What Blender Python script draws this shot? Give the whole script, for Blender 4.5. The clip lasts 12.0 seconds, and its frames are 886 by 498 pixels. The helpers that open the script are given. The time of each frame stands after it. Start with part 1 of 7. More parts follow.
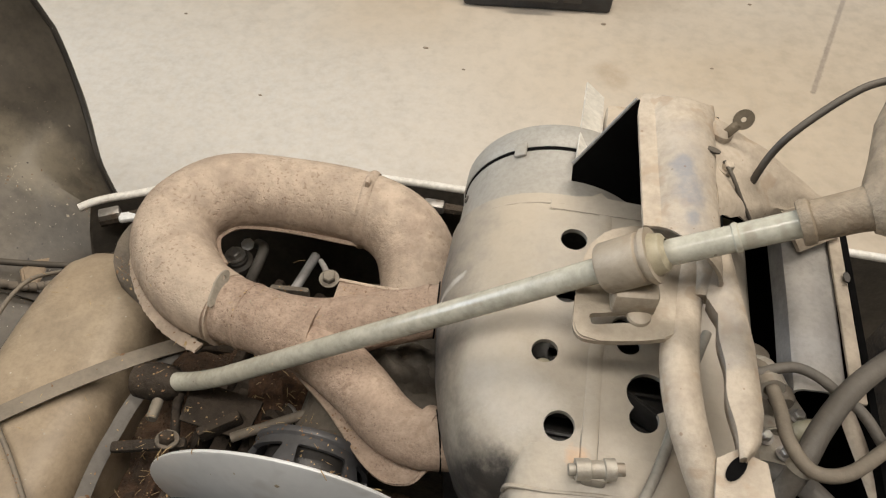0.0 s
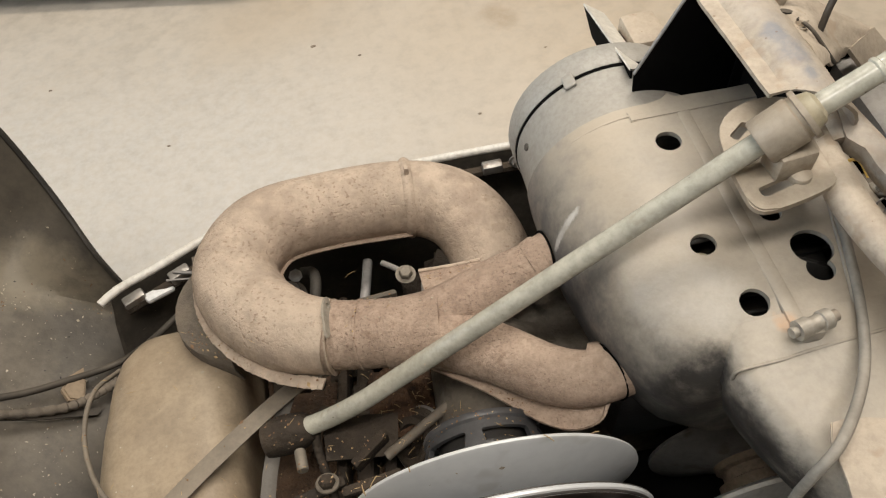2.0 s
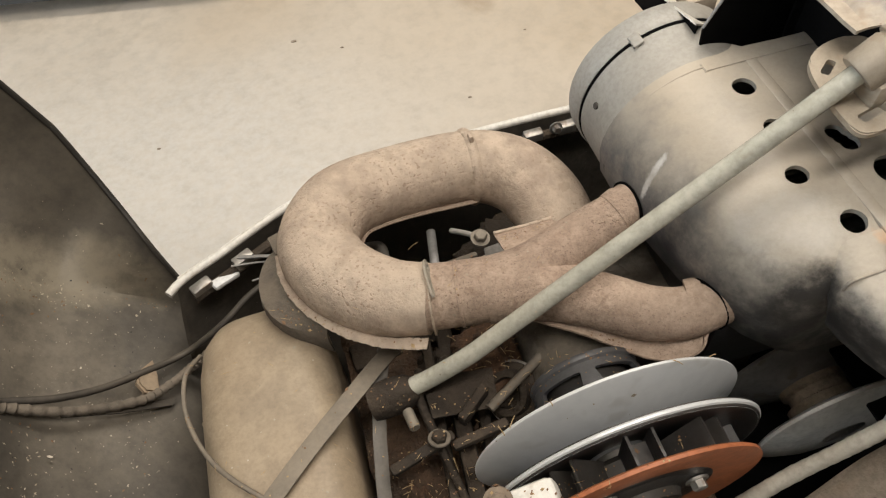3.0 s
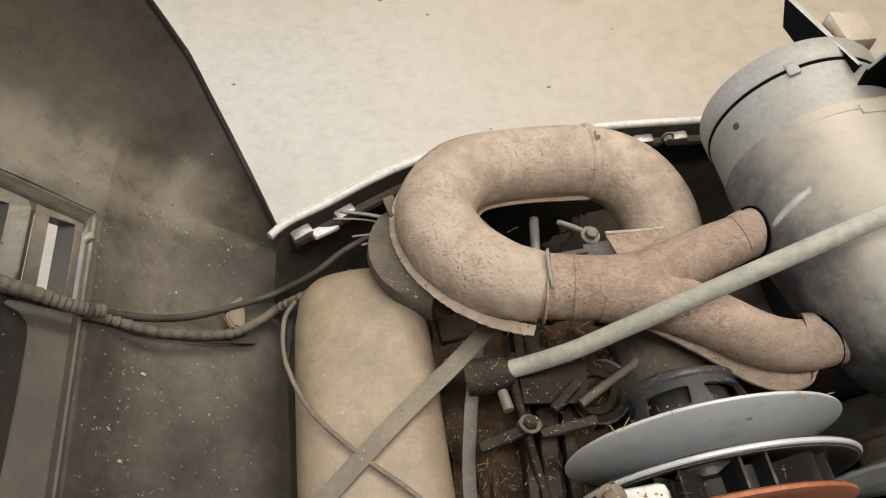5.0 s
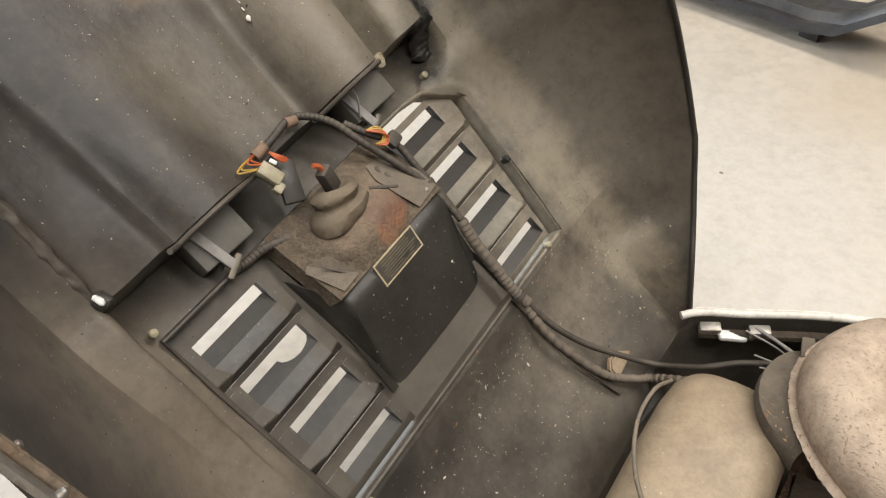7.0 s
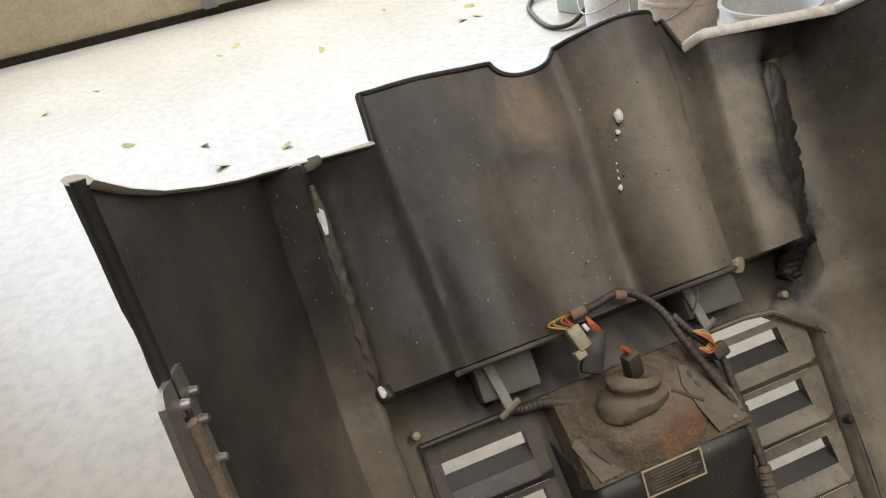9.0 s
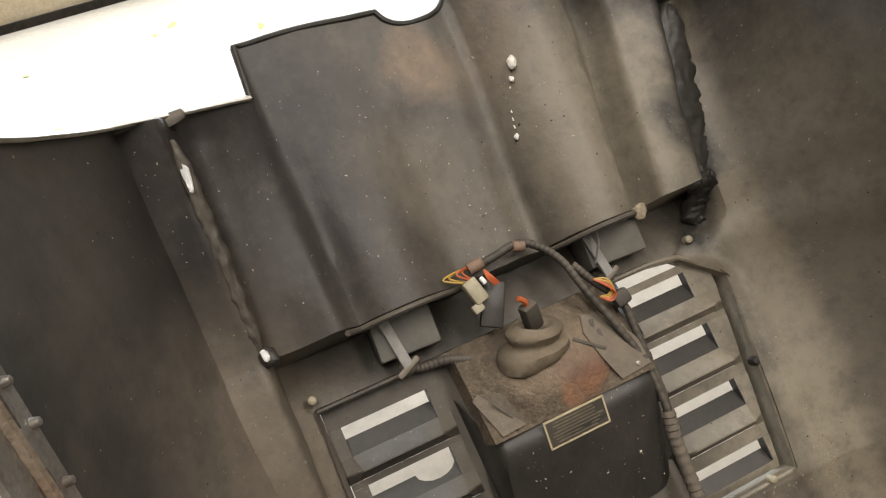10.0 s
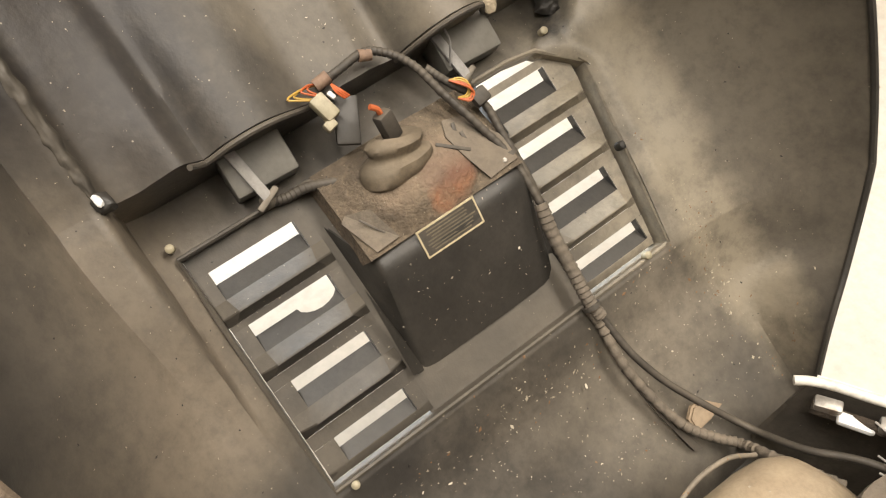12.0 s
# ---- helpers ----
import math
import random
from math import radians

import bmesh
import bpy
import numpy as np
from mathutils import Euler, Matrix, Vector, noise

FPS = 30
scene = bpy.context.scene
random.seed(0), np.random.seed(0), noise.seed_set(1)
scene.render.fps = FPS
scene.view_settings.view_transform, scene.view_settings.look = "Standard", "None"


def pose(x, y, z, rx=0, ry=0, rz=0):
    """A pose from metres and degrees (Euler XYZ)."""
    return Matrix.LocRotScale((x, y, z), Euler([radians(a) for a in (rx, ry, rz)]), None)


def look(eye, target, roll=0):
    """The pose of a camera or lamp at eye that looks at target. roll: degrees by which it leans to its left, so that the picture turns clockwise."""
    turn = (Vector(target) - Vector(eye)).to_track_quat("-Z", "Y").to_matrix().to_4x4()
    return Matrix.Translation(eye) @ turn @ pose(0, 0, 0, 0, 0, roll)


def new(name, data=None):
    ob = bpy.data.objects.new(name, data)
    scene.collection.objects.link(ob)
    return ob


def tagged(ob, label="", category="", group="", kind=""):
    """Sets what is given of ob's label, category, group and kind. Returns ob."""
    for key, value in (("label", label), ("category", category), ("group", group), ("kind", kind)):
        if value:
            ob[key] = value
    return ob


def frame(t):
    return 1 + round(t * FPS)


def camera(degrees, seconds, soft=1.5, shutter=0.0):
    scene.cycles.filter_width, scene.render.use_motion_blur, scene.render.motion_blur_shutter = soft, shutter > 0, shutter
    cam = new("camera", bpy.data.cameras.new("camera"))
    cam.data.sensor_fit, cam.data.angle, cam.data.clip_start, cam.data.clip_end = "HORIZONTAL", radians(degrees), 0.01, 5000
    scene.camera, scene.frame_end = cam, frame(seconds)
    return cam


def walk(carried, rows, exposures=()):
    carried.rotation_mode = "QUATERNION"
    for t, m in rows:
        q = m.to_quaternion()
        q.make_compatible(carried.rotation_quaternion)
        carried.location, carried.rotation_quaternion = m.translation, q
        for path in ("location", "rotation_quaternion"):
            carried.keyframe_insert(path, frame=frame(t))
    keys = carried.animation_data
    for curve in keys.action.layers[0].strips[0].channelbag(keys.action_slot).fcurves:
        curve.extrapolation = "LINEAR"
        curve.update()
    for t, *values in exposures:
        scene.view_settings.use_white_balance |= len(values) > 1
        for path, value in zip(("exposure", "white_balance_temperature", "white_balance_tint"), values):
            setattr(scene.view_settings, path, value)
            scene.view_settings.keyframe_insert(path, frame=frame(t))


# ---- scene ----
cam = camera(64.2, 12.0, soft=1.2)
METRES, EYE, TILT, LEAN, TURN = 0.82, 1.024, -52.8, 0.0, 11.0
EXPOSURES = [(0.0, -0.14, 6500, 10), (3.0, -0.13, 6500, 10), (5.0, -0.03, 6250, 10), (6.5, 0.08, 6250, 10), (7.0, 0.2, 6300, 10), (7.5, 0.05, 6300, 10), (8.4, -0.35, 6300, 10), (9.5, -0.6, 6300, 10), (10.0, -0.02, 6450, 10), (10.5, 0.38, 6550, 10), (11.0, 0.58, 6650, 10), (12.0, 0.68, 6750, 10)]
ROWS = [
    (0.0, 0.0, 0.0, 0.0, 0.0, 0.0, 0.0),
    (0.5, -0.0668, -0.0105, 0.0053, -0.9, 0.76, 5.07),
    (1.0, -0.1495, -0.0106, 0.0148, -4.37, -0.22, 11.24),
    (1.5, -0.1449, 0.0023, 0.0156, -6.22, -1.5, 13.36),
    (2.0, -0.1892, 0.0149, 0.0172, -9.25, -3.02, 20.02),
    (2.5, -0.285, 0.0108, 0.031, -13.28, -4.33, 26.21),
    (3.0, -0.3413, 0.0123, 0.0383, -14.51, -5.13, 24.08),
    (5.0, -0.451, 0.0331, 0.0818, -13.14, -6.52, 14.13),
    (5.5, -0.4608, 0.0298, 0.0837, -11.68, -5.85, 13.43),
    (6.0, -0.4732, 0.0274, 0.0897, -6.23, -4.28, 10.65),
    (6.5, -0.4721, 0.0057, 0.0963, 5.1, -2.21, 1.51),
    (7.0, -0.4506, -0.062, 0.0811, 20.92, -0.94, -13.34),
    (7.5, -0.4438, -0.1301, 0.0616, 34.38, -1.07, -25.49),
    (9.5, -0.4521, -0.0126, 0.1679, 51.54, -4.52, -35.47),
    (10.0, -0.4231, 0.0213, 0.1648, 47.42, -4.12, -32.94),
    (10.5, -0.4121, 0.0439, 0.1552, 44.76, -5.92, -31.42),
    (11.0, -0.4106, 0.0595, 0.1474, 43.26, -7.19, -30.62),
    (11.5, -0.4088, 0.0757, 0.1375, 41.99, -8.26, -29.53),
    (12.0, -0.3835, 0.0924, 0.1262, 38.08, -9.02, -24.98),
]
walk(cam, [(t, pose(0, 0, EYE, TILT, LEAN, TURN) @ pose(METRES * x, METRES * y, METRES * z, 90 + pitch, roll, yaw)) for t, x, y, z, yaw, pitch, roll in ROWS],
     exposures=EXPOSURES)

# ---------------------------------------------------------------- light
world = bpy.data.worlds.new("world")
world.use_nodes = True
scene.world = world
sky = world.node_tree.nodes.new("ShaderNodeTexSky")
sky.sky_type, sky.sun_disc, sky.sun_elevation, sky.sun_rotation = "NISHITA", False, radians(40), radians(250)
world.node_tree.links.new(sky.outputs[0], world.node_tree.nodes["Background"].inputs[0])
world.node_tree.nodes["Background"].inputs[1].default_value = 0.12


def area_lamp(name, at, target, sx, sy, power, colour):
    data = bpy.data.lights.new(name, "AREA")
    data.shape, data.size, data.size_y, data.energy, data.color = "RECTANGLE", sx, sy, power, colour
    ob = new(name, data)
    ob.matrix_world = look(at, target)
    return ob


area_lamp("door_daylight", (-5.05, 0.3, 1.75), (-1.5, 0.3, 0.0), 5.0, 1.9, 330, (0.82, 0.91, 1.0))
area_lamp("ceiling_lamp_light", (0.6, 1.5, 2.95), (0.6, 1.5, 0), 2.4, 0.35, 70, (1.0, 0.925, 0.83))
area_lamp("ceiling_lamp_light", (0.0, -0.25, 2.95), (0.0, -0.25, 0), 2.4, 0.35, 50, (1.0, 0.94, 0.87))


# ---------------------------------------------------------------- materials
def material(name, a, b, rough=0.6, metal=0.0, scale=30.0, fine=250.0, bump=0.15, dust=0.0, dust_colour=(0.42, 0.35, 0.26),
             spots=0.0, spot_colour=(0.05, 0.03, 0.02), spot_scale=120.0, low=0.35, high=0.65, vary=0.0,
             mottle=0.25, grit=0.3, relief=0.002, flecks=0.0, fleck_colour=(0.5, 0.44, 0.34), fleck_scale=150.0, fleck_size=0.16, stains_and_shade=(), shine=0.5,
             pits=0.0, pit_colour=(0.20, 0.125, 0.08), pit_scale=260.0):
    """Two colours mixed by a broad noise, mottling, fine grain, settled dust on upward faces, spots, flecks, dirt and
    painted shade along lines, and a fine relief.
    """
    m = bpy.data.materials.new(name)
    m.use_nodes = True
    nt = m.node_tree
    bs = nt.nodes["Principled BSDF"]
    co = nt.nodes.new("ShaderNodeTexCoord").outputs["Object"]

    def noise_tex(s, detail, rough_=0.6):
        n = nt.nodes.new("ShaderNodeTexNoise")
        n.inputs["Scale"].default_value, n.inputs["Detail"].default_value, n.inputs["Roughness"].default_value = s, detail, rough_
        nt.links.new(co, n.inputs["Vector"])
        return n.outputs["Fac"]

    def ramp(x, lo, hi):
        r = nt.nodes.new("ShaderNodeMapRange")
        r.inputs["From Min"].default_value, r.inputs["From Max"].default_value = lo, hi
        nt.links.new(x, r.inputs["Value"])
        return r.outputs["Result"]

    def mix(f, x, y):
        n = nt.nodes.new("ShaderNodeMix")
        n.data_type = "RGBA"
        for sock, v in ((n.inputs[0], f), (n.inputs[6], x), (n.inputs[7], y)):
            if isinstance(v, (int, float)):
                sock.default_value = v
            elif isinstance(v, tuple):
                sock.default_value = (*v, 1)
            else:
                nt.links.new(v, sock)
        return n.outputs[2]

    def times(x, y, op="MULTIPLY"):
        n = nt.nodes.new("ShaderNodeMath")
        n.operation = op
        for sock, v in zip(n.inputs, (x, y)):
            if isinstance(v, (int, float)):
                sock.default_value = v
            else:
                nt.links.new(v, sock)
        return n.outputs[0]

    broad, grain = noise_tex(scale, 6), noise_tex(fine, 3)
    col = mix(ramp(broad, low, high), a, b)
    col = mix(times(ramp(grain, 0.42, 0.66), grit), col, tuple(0.5 * c for c in a))
    middle = noise_tex(scale * 4.5, 5, 0.65)
    if mottle:
        col = mix(times(ramp(middle, 0.48, 0.68), mottle), col, tuple(0.55 * c for c in a))
        col = mix(times(ramp(middle, 0.48, 0.30), mottle * 0.8), col, tuple(min(0.9, 1.3 * c) for c in b))
    if spots:
        s = ramp(noise_tex(spot_scale, 2, 0.5), 0.60, 0.66)
        col = mix(times(s, spots), col, spot_colour)
    pit = None
    if pits:
        pit = times(ramp(noise_tex(pit_scale, 1, 0.4), 0.60, 0.70), ramp(noise_tex(scale * 1.4, 4, 0.6), 0.40, 0.60))
    if dust:
        geo = nt.nodes.new("ShaderNodeNewGeometry")
        sep = nt.nodes.new("ShaderNodeSeparateXYZ")
        nt.links.new(geo.outputs["Normal"], sep.inputs[0])
        up = ramp(sep.outputs[2], -0.1, 0.9)
        col = mix(times(times(up, ramp(noise_tex(scale * 0.6, 8), 0.25, 0.62)), dust), col, dust_colour)
    if pits:
        col = mix(times(pit, pits), col, pit_colour)
    if stains_and_shade:
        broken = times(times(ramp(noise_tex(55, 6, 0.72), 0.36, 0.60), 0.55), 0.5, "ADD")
    for p, q, r, strength, colour in stains_and_shade:
        # a soft uneven blot along the line from p to q: dirt as well as painted shade
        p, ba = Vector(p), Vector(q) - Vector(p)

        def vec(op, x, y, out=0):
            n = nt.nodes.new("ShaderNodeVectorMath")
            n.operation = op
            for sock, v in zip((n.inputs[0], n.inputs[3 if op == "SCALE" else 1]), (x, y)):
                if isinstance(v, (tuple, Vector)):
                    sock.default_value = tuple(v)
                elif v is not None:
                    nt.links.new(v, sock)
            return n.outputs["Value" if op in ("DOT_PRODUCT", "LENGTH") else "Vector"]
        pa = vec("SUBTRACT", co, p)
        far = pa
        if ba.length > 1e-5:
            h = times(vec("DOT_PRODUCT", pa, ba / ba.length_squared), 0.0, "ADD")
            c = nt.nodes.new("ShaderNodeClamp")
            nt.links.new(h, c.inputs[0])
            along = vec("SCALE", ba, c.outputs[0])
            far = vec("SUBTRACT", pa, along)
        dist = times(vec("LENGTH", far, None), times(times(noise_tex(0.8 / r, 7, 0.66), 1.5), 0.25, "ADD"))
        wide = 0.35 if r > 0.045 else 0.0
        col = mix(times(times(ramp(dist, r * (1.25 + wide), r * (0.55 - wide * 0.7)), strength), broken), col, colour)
    if flecks:
        vo = nt.nodes.new("ShaderNodeTexVoronoi")
        vo.inputs["Scale"].default_value = fleck_scale
        nt.links.new(co, vo.inputs["Vector"])
        sc = nt.nodes.new("ShaderNodeSeparateColor")
        nt.links.new(vo.outputs["Color"], sc.inputs[0])
        size = times(ramp(sc.outputs[0], 0.45, 1.0), fleck_size)
        col = mix(times(ramp(times(size, vo.outputs["Distance"], "SUBTRACT"), 0.0, fleck_size * 0.2), flecks), col, fleck_colour)
    if vary:
        info = nt.nodes.new("ShaderNodeObjectInfo")
        col = mix(times(info.outputs["Random"], vary), col, tuple(0.6 * c for c in b))
    nt.links.new(col, bs.inputs["Base Color"])
    rr = nt.nodes.new("ShaderNodeMapRange")
    rr.inputs["To Min"].default_value, rr.inputs["To Max"].default_value = max(rough - 0.12, 0.03), min(rough + 0.15, 1)
    nt.links.new(broad, rr.inputs["Value"])
    nt.links.new(rr.outputs["Result"], bs.inputs["Roughness"])
    bs.inputs["Metallic"].default_value = metal
    bs.inputs["Specular IOR Level"].default_value = shine
    if bump:
        bp = nt.nodes.new("ShaderNodeBump")
        bp.inputs["Strength"].default_value, bp.inputs["Distance"].default_value = bump, relief
        height = times(grain, times(middle, 1.5), "ADD")
        nt.links.new(times(height, times(pit, 1.2), "SUBTRACT") if pits else height, bp.inputs["Height"])
        nt.links.new(bp.outputs[0], bs.inputs["Normal"])
    return m


# the first pale blot, beside the hood, is floor glare put into the colour
FLOOR = material("concrete", (0.465, 0.392, 0.30), (0.545, 0.468, 0.372), 0.40, 0, 1.3, 24, 0.03, spots=0.10, spot_colour=(0.30, 0.24, 0.17), spot_scale=14, low=0.3, high=0.7, mottle=0.10, flecks=0.35, fleck_colour=(0.30, 0.22, 0.14), fleck_scale=7, fleck_size=0.05,
                 stains_and_shade=(((-1.1, 1.05, 0), (-0.3, 1.0, 0), 0.42, 0.6, (0.60, 0.57, 0.52)), ((0.05, 1.3, 0), (0.45, 1.2, 0), 0.35, 0.35, (0.56, 0.44, 0.30)), ((0.70, 1.78, 0), (0.565, 1.34, 0), 0.006, 0.7, (0.22, 0.18, 0.15)), ((0.2, 1.75, 0), (0.6, 1.95, 0), 0.25, 0.35, (0.60, 0.58, 0.54)), ((-0.45, 1.45, 0), (-0.2, 1.62, 0), 0.12, 0.35, (0.48, 0.36, 0.23)), ((0.12, 1.33, 0), (0.14, 1.30, 0), 0.03, 0.5, (0.36, 0.27, 0.18))))
WALLTAN = material("tan_wall", (0.62, 0.50, 0.33), (0.70, 0.58, 0.40), 0.7, 0, 2, 60, 0.05)
WALLGREY = material("plaster", (0.30, 0.28, 0.25), (0.36, 0.335, 0.30), 0.85, 0, 2, 60, 0.05)
# besides dust and resin, far-wall sheen and near-side shade are painted in
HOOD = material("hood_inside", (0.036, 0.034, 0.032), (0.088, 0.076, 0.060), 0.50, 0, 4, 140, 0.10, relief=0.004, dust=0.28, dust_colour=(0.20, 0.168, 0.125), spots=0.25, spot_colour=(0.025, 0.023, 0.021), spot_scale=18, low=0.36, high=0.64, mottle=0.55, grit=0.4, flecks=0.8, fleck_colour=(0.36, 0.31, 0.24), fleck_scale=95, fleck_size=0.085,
                stains_and_shade=(((-0.72, 0.51, 0.70), (-0.607, 0.518, 0.551), 0.11, 0.65, (0.19, 0.163, 0.125)), ((-0.853, 0.03, 0.885), (-0.885, 0.075, 0.86), 0.080, 0.85, (0.022, 0.018, 0.016)), ((-0.84, -0.015, 0.888), (-0.80, -0.01, 0.83), 0.055, 0.65, (0.024, 0.020, 0.018)), ((-0.861, 0.060, 0.833), (-0.79, 0.062, 0.755), 0.030, 0.55, (0.045, 0.037, 0.031)), ((-0.815, 0.012, 0.84), (-0.778, 0.004, 0.78), 0.012, 0.7, (0.018, 0.016, 0.015)), ((-0.87, 0.375, 0.81), (-0.80, 0.385, 0.735), 0.055, 0.85, (0.25, 0.22, 0.165)), ((-0.88, 0.31, 0.83), (-0.81, 0.30, 0.75), 0.045, 0.6, (0.19, 0.165, 0.125)), ((-0.76, 0.435, 0.66), (-0.73, 0.44, 0.62), 0.045, 0.7, (0.30, 0.26, 0.195)), ((-0.90, 0.10, 0.85), (-0.81, 0.10, 0.755), 0.060, 0.6, (0.022, 0.02, 0.02)), ((-0.90, 0.125, 0.84), (-0.83, 0.118, 0.765), 0.020, 0.5, (0.03, 0.027, 0.025)), ((-0.74, 0.515, 0.75), (-0.67, 0.512, 0.63), 0.085, 0.7, (0.19, 0.168, 0.13)), ((-0.60, 0.39, 0.455), (-0.55, 0.33, 0.42), 0.07, 0.6, (0.25, 0.215, 0.165)),
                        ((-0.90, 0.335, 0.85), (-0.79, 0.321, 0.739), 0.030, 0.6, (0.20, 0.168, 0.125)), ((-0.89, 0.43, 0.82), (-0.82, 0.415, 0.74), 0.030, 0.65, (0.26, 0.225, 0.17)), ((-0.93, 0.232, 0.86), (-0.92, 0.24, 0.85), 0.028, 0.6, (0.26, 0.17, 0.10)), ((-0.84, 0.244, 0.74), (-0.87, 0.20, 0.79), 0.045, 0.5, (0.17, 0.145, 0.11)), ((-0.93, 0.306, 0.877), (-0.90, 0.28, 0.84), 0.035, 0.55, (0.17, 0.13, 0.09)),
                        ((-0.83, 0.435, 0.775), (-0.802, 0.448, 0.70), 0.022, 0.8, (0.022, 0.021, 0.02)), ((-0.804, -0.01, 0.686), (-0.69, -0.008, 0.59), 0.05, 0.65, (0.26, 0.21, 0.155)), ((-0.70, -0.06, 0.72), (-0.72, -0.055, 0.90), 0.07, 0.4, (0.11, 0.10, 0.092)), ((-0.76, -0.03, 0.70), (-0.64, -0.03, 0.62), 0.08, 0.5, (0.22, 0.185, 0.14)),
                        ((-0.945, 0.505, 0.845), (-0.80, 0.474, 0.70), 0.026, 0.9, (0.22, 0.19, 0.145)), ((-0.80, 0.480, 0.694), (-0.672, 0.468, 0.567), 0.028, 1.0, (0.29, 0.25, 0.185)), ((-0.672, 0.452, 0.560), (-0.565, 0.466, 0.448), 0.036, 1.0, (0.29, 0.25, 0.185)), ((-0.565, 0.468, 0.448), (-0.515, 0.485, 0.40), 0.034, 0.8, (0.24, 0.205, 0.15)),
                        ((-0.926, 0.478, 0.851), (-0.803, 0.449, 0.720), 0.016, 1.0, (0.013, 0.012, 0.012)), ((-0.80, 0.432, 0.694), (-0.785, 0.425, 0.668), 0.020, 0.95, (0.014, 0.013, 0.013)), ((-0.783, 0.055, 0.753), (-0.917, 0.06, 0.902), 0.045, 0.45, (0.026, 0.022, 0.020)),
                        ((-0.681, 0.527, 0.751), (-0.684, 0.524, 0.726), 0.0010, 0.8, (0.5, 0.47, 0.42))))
# tan dust along the far louvres; the near ones are darker
HOODDUST = material("dusty_plastic", (0.034, 0.031, 0.027), (0.085, 0.074, 0.058), 0.55, 0, 10, 160, 0.2, dust=0.5, dust_colour=(0.21, 0.175, 0.13), flecks=0.6, fleck_scale=130, fleck_size=0.06,
                    stains_and_shade=(((-0.79, 0.40, 0.69), (-0.63, 0.40, 0.53), 0.060, 0.85, (0.30, 0.26, 0.195)), ((-0.80, 0.09, 0.69), (-0.64, 0.09, 0.54), 0.055, 0.5, (0.03, 0.027, 0.024))))
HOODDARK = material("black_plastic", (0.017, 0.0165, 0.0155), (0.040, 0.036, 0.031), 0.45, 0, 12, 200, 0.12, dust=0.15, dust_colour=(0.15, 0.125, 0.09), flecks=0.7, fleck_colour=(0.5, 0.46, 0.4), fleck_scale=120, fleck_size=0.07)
MOUNT = material("grey_plastic", (0.11, 0.11, 0.10), (0.15, 0.145, 0.13), 0.55, 0, 12, 200, 0.1, dust=0.4, dust_colour=(0.24, 0.21, 0.16))
PAINT = material("cream_paint", (0.70, 0.66, 0.58), (0.78, 0.75, 0.68), 0.4, 0, 20, 200, 0.05, spots=0.3, spot_colour=(0.35, 0.25, 0.15), spot_scale=60)
PALEFLAP = material("pale_paint", (0.62, 0.58, 0.50), (0.72, 0.68, 0.60), 0.45, 0, 20, 200, 0.05)
PIPE = material("rusty_exhaust", (0.395, 0.295, 0.22), (0.54, 0.43, 0.33), 0.8, 0, 13, 260, 0.4, relief=0.003, dust=0.5, dust_colour=(0.57, 0.475, 0.37), spots=0.4, spot_colour=(0.27, 0.195, 0.13), spot_scale=60, mottle=0.6, grit=0.16, flecks=0.25, fleck_colour=(0.14, 0.085, 0.055), fleck_scale=330, fleck_size=0.30, pits=0.6, pit_colour=(0.26, 0.175, 0.115), pit_scale=330)
HEADER = material("pitted_rust", (0.33, 0.23, 0.17), (0.44, 0.33, 0.25), 0.9, 0, 20, 400, 0.55, dust=0.4, dust_colour=(0.46, 0.36, 0.27), spots=0.4, spot_colour=(0.19, 0.115, 0.075), spot_scale=120, mottle=0.5, grit=0.5, flecks=0.3, fleck_colour=(0.11, 0.065, 0.045), fleck_scale=430, fleck_size=0.36, pits=0.6, pit_colour=(0.18, 0.115, 0.08), pit_scale=520)
# dark blots low on flank, underside and duct: grime with their shade painted in
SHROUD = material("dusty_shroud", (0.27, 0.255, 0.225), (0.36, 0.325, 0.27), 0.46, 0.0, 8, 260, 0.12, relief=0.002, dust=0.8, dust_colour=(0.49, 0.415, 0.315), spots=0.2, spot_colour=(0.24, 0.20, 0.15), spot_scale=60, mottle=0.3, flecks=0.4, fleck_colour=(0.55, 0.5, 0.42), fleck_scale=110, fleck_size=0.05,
                  stains_and_shade=(((-0.062, 0.33, 0.560), (-0.056, 0.24, 0.560), 0.046, 0.9, (0.075, 0.082, 0.095)), ((-0.056, 0.24, 0.545), (-0.034, 0.155, 0.545), 0.052, 1.0, (0.042, 0.044, 0.048)), ((-0.02, 0.142, 0.535), (0.03, 0.138, 0.54), 0.055, 1.0, (0.026, 0.025, 0.024)), ((0.004, 0.150, 0.602), (0.008, 0.112, 0.602), 0.030, 1.0, (0.020, 0.018, 0.016)), ((0.008, 0.112, 0.600), (0.056, 0.02, 0.588), 0.030, 1.0, (0.020, 0.018, 0.016)), ((-0.006, 0.148, 0.58), (0.004, 0.148, 0.622), 0.014, 0.9, (0.025, 0.023, 0.021)),
                          ((-0.058, 0.276, 0.585), (-0.041, 0.283, 0.622), 0.0028, 0.9, (0.62, 0.60, 0.56)), ((0.02, 0.24, 0.648), (0.05, 0.27, 0.648), 0.028, 0.4, (0.46, 0.40, 0.32)), ((-0.02, 0.21, 0.635), (0.01, 0.18, 0.645), 0.022, 0.45, (0.55, 0.52, 0.46)), ((0.044, 0.155, 0.647), (0.046, 0.155, 0.647), 0.006, 0.7, (0.50, 0.30, 0.16))))
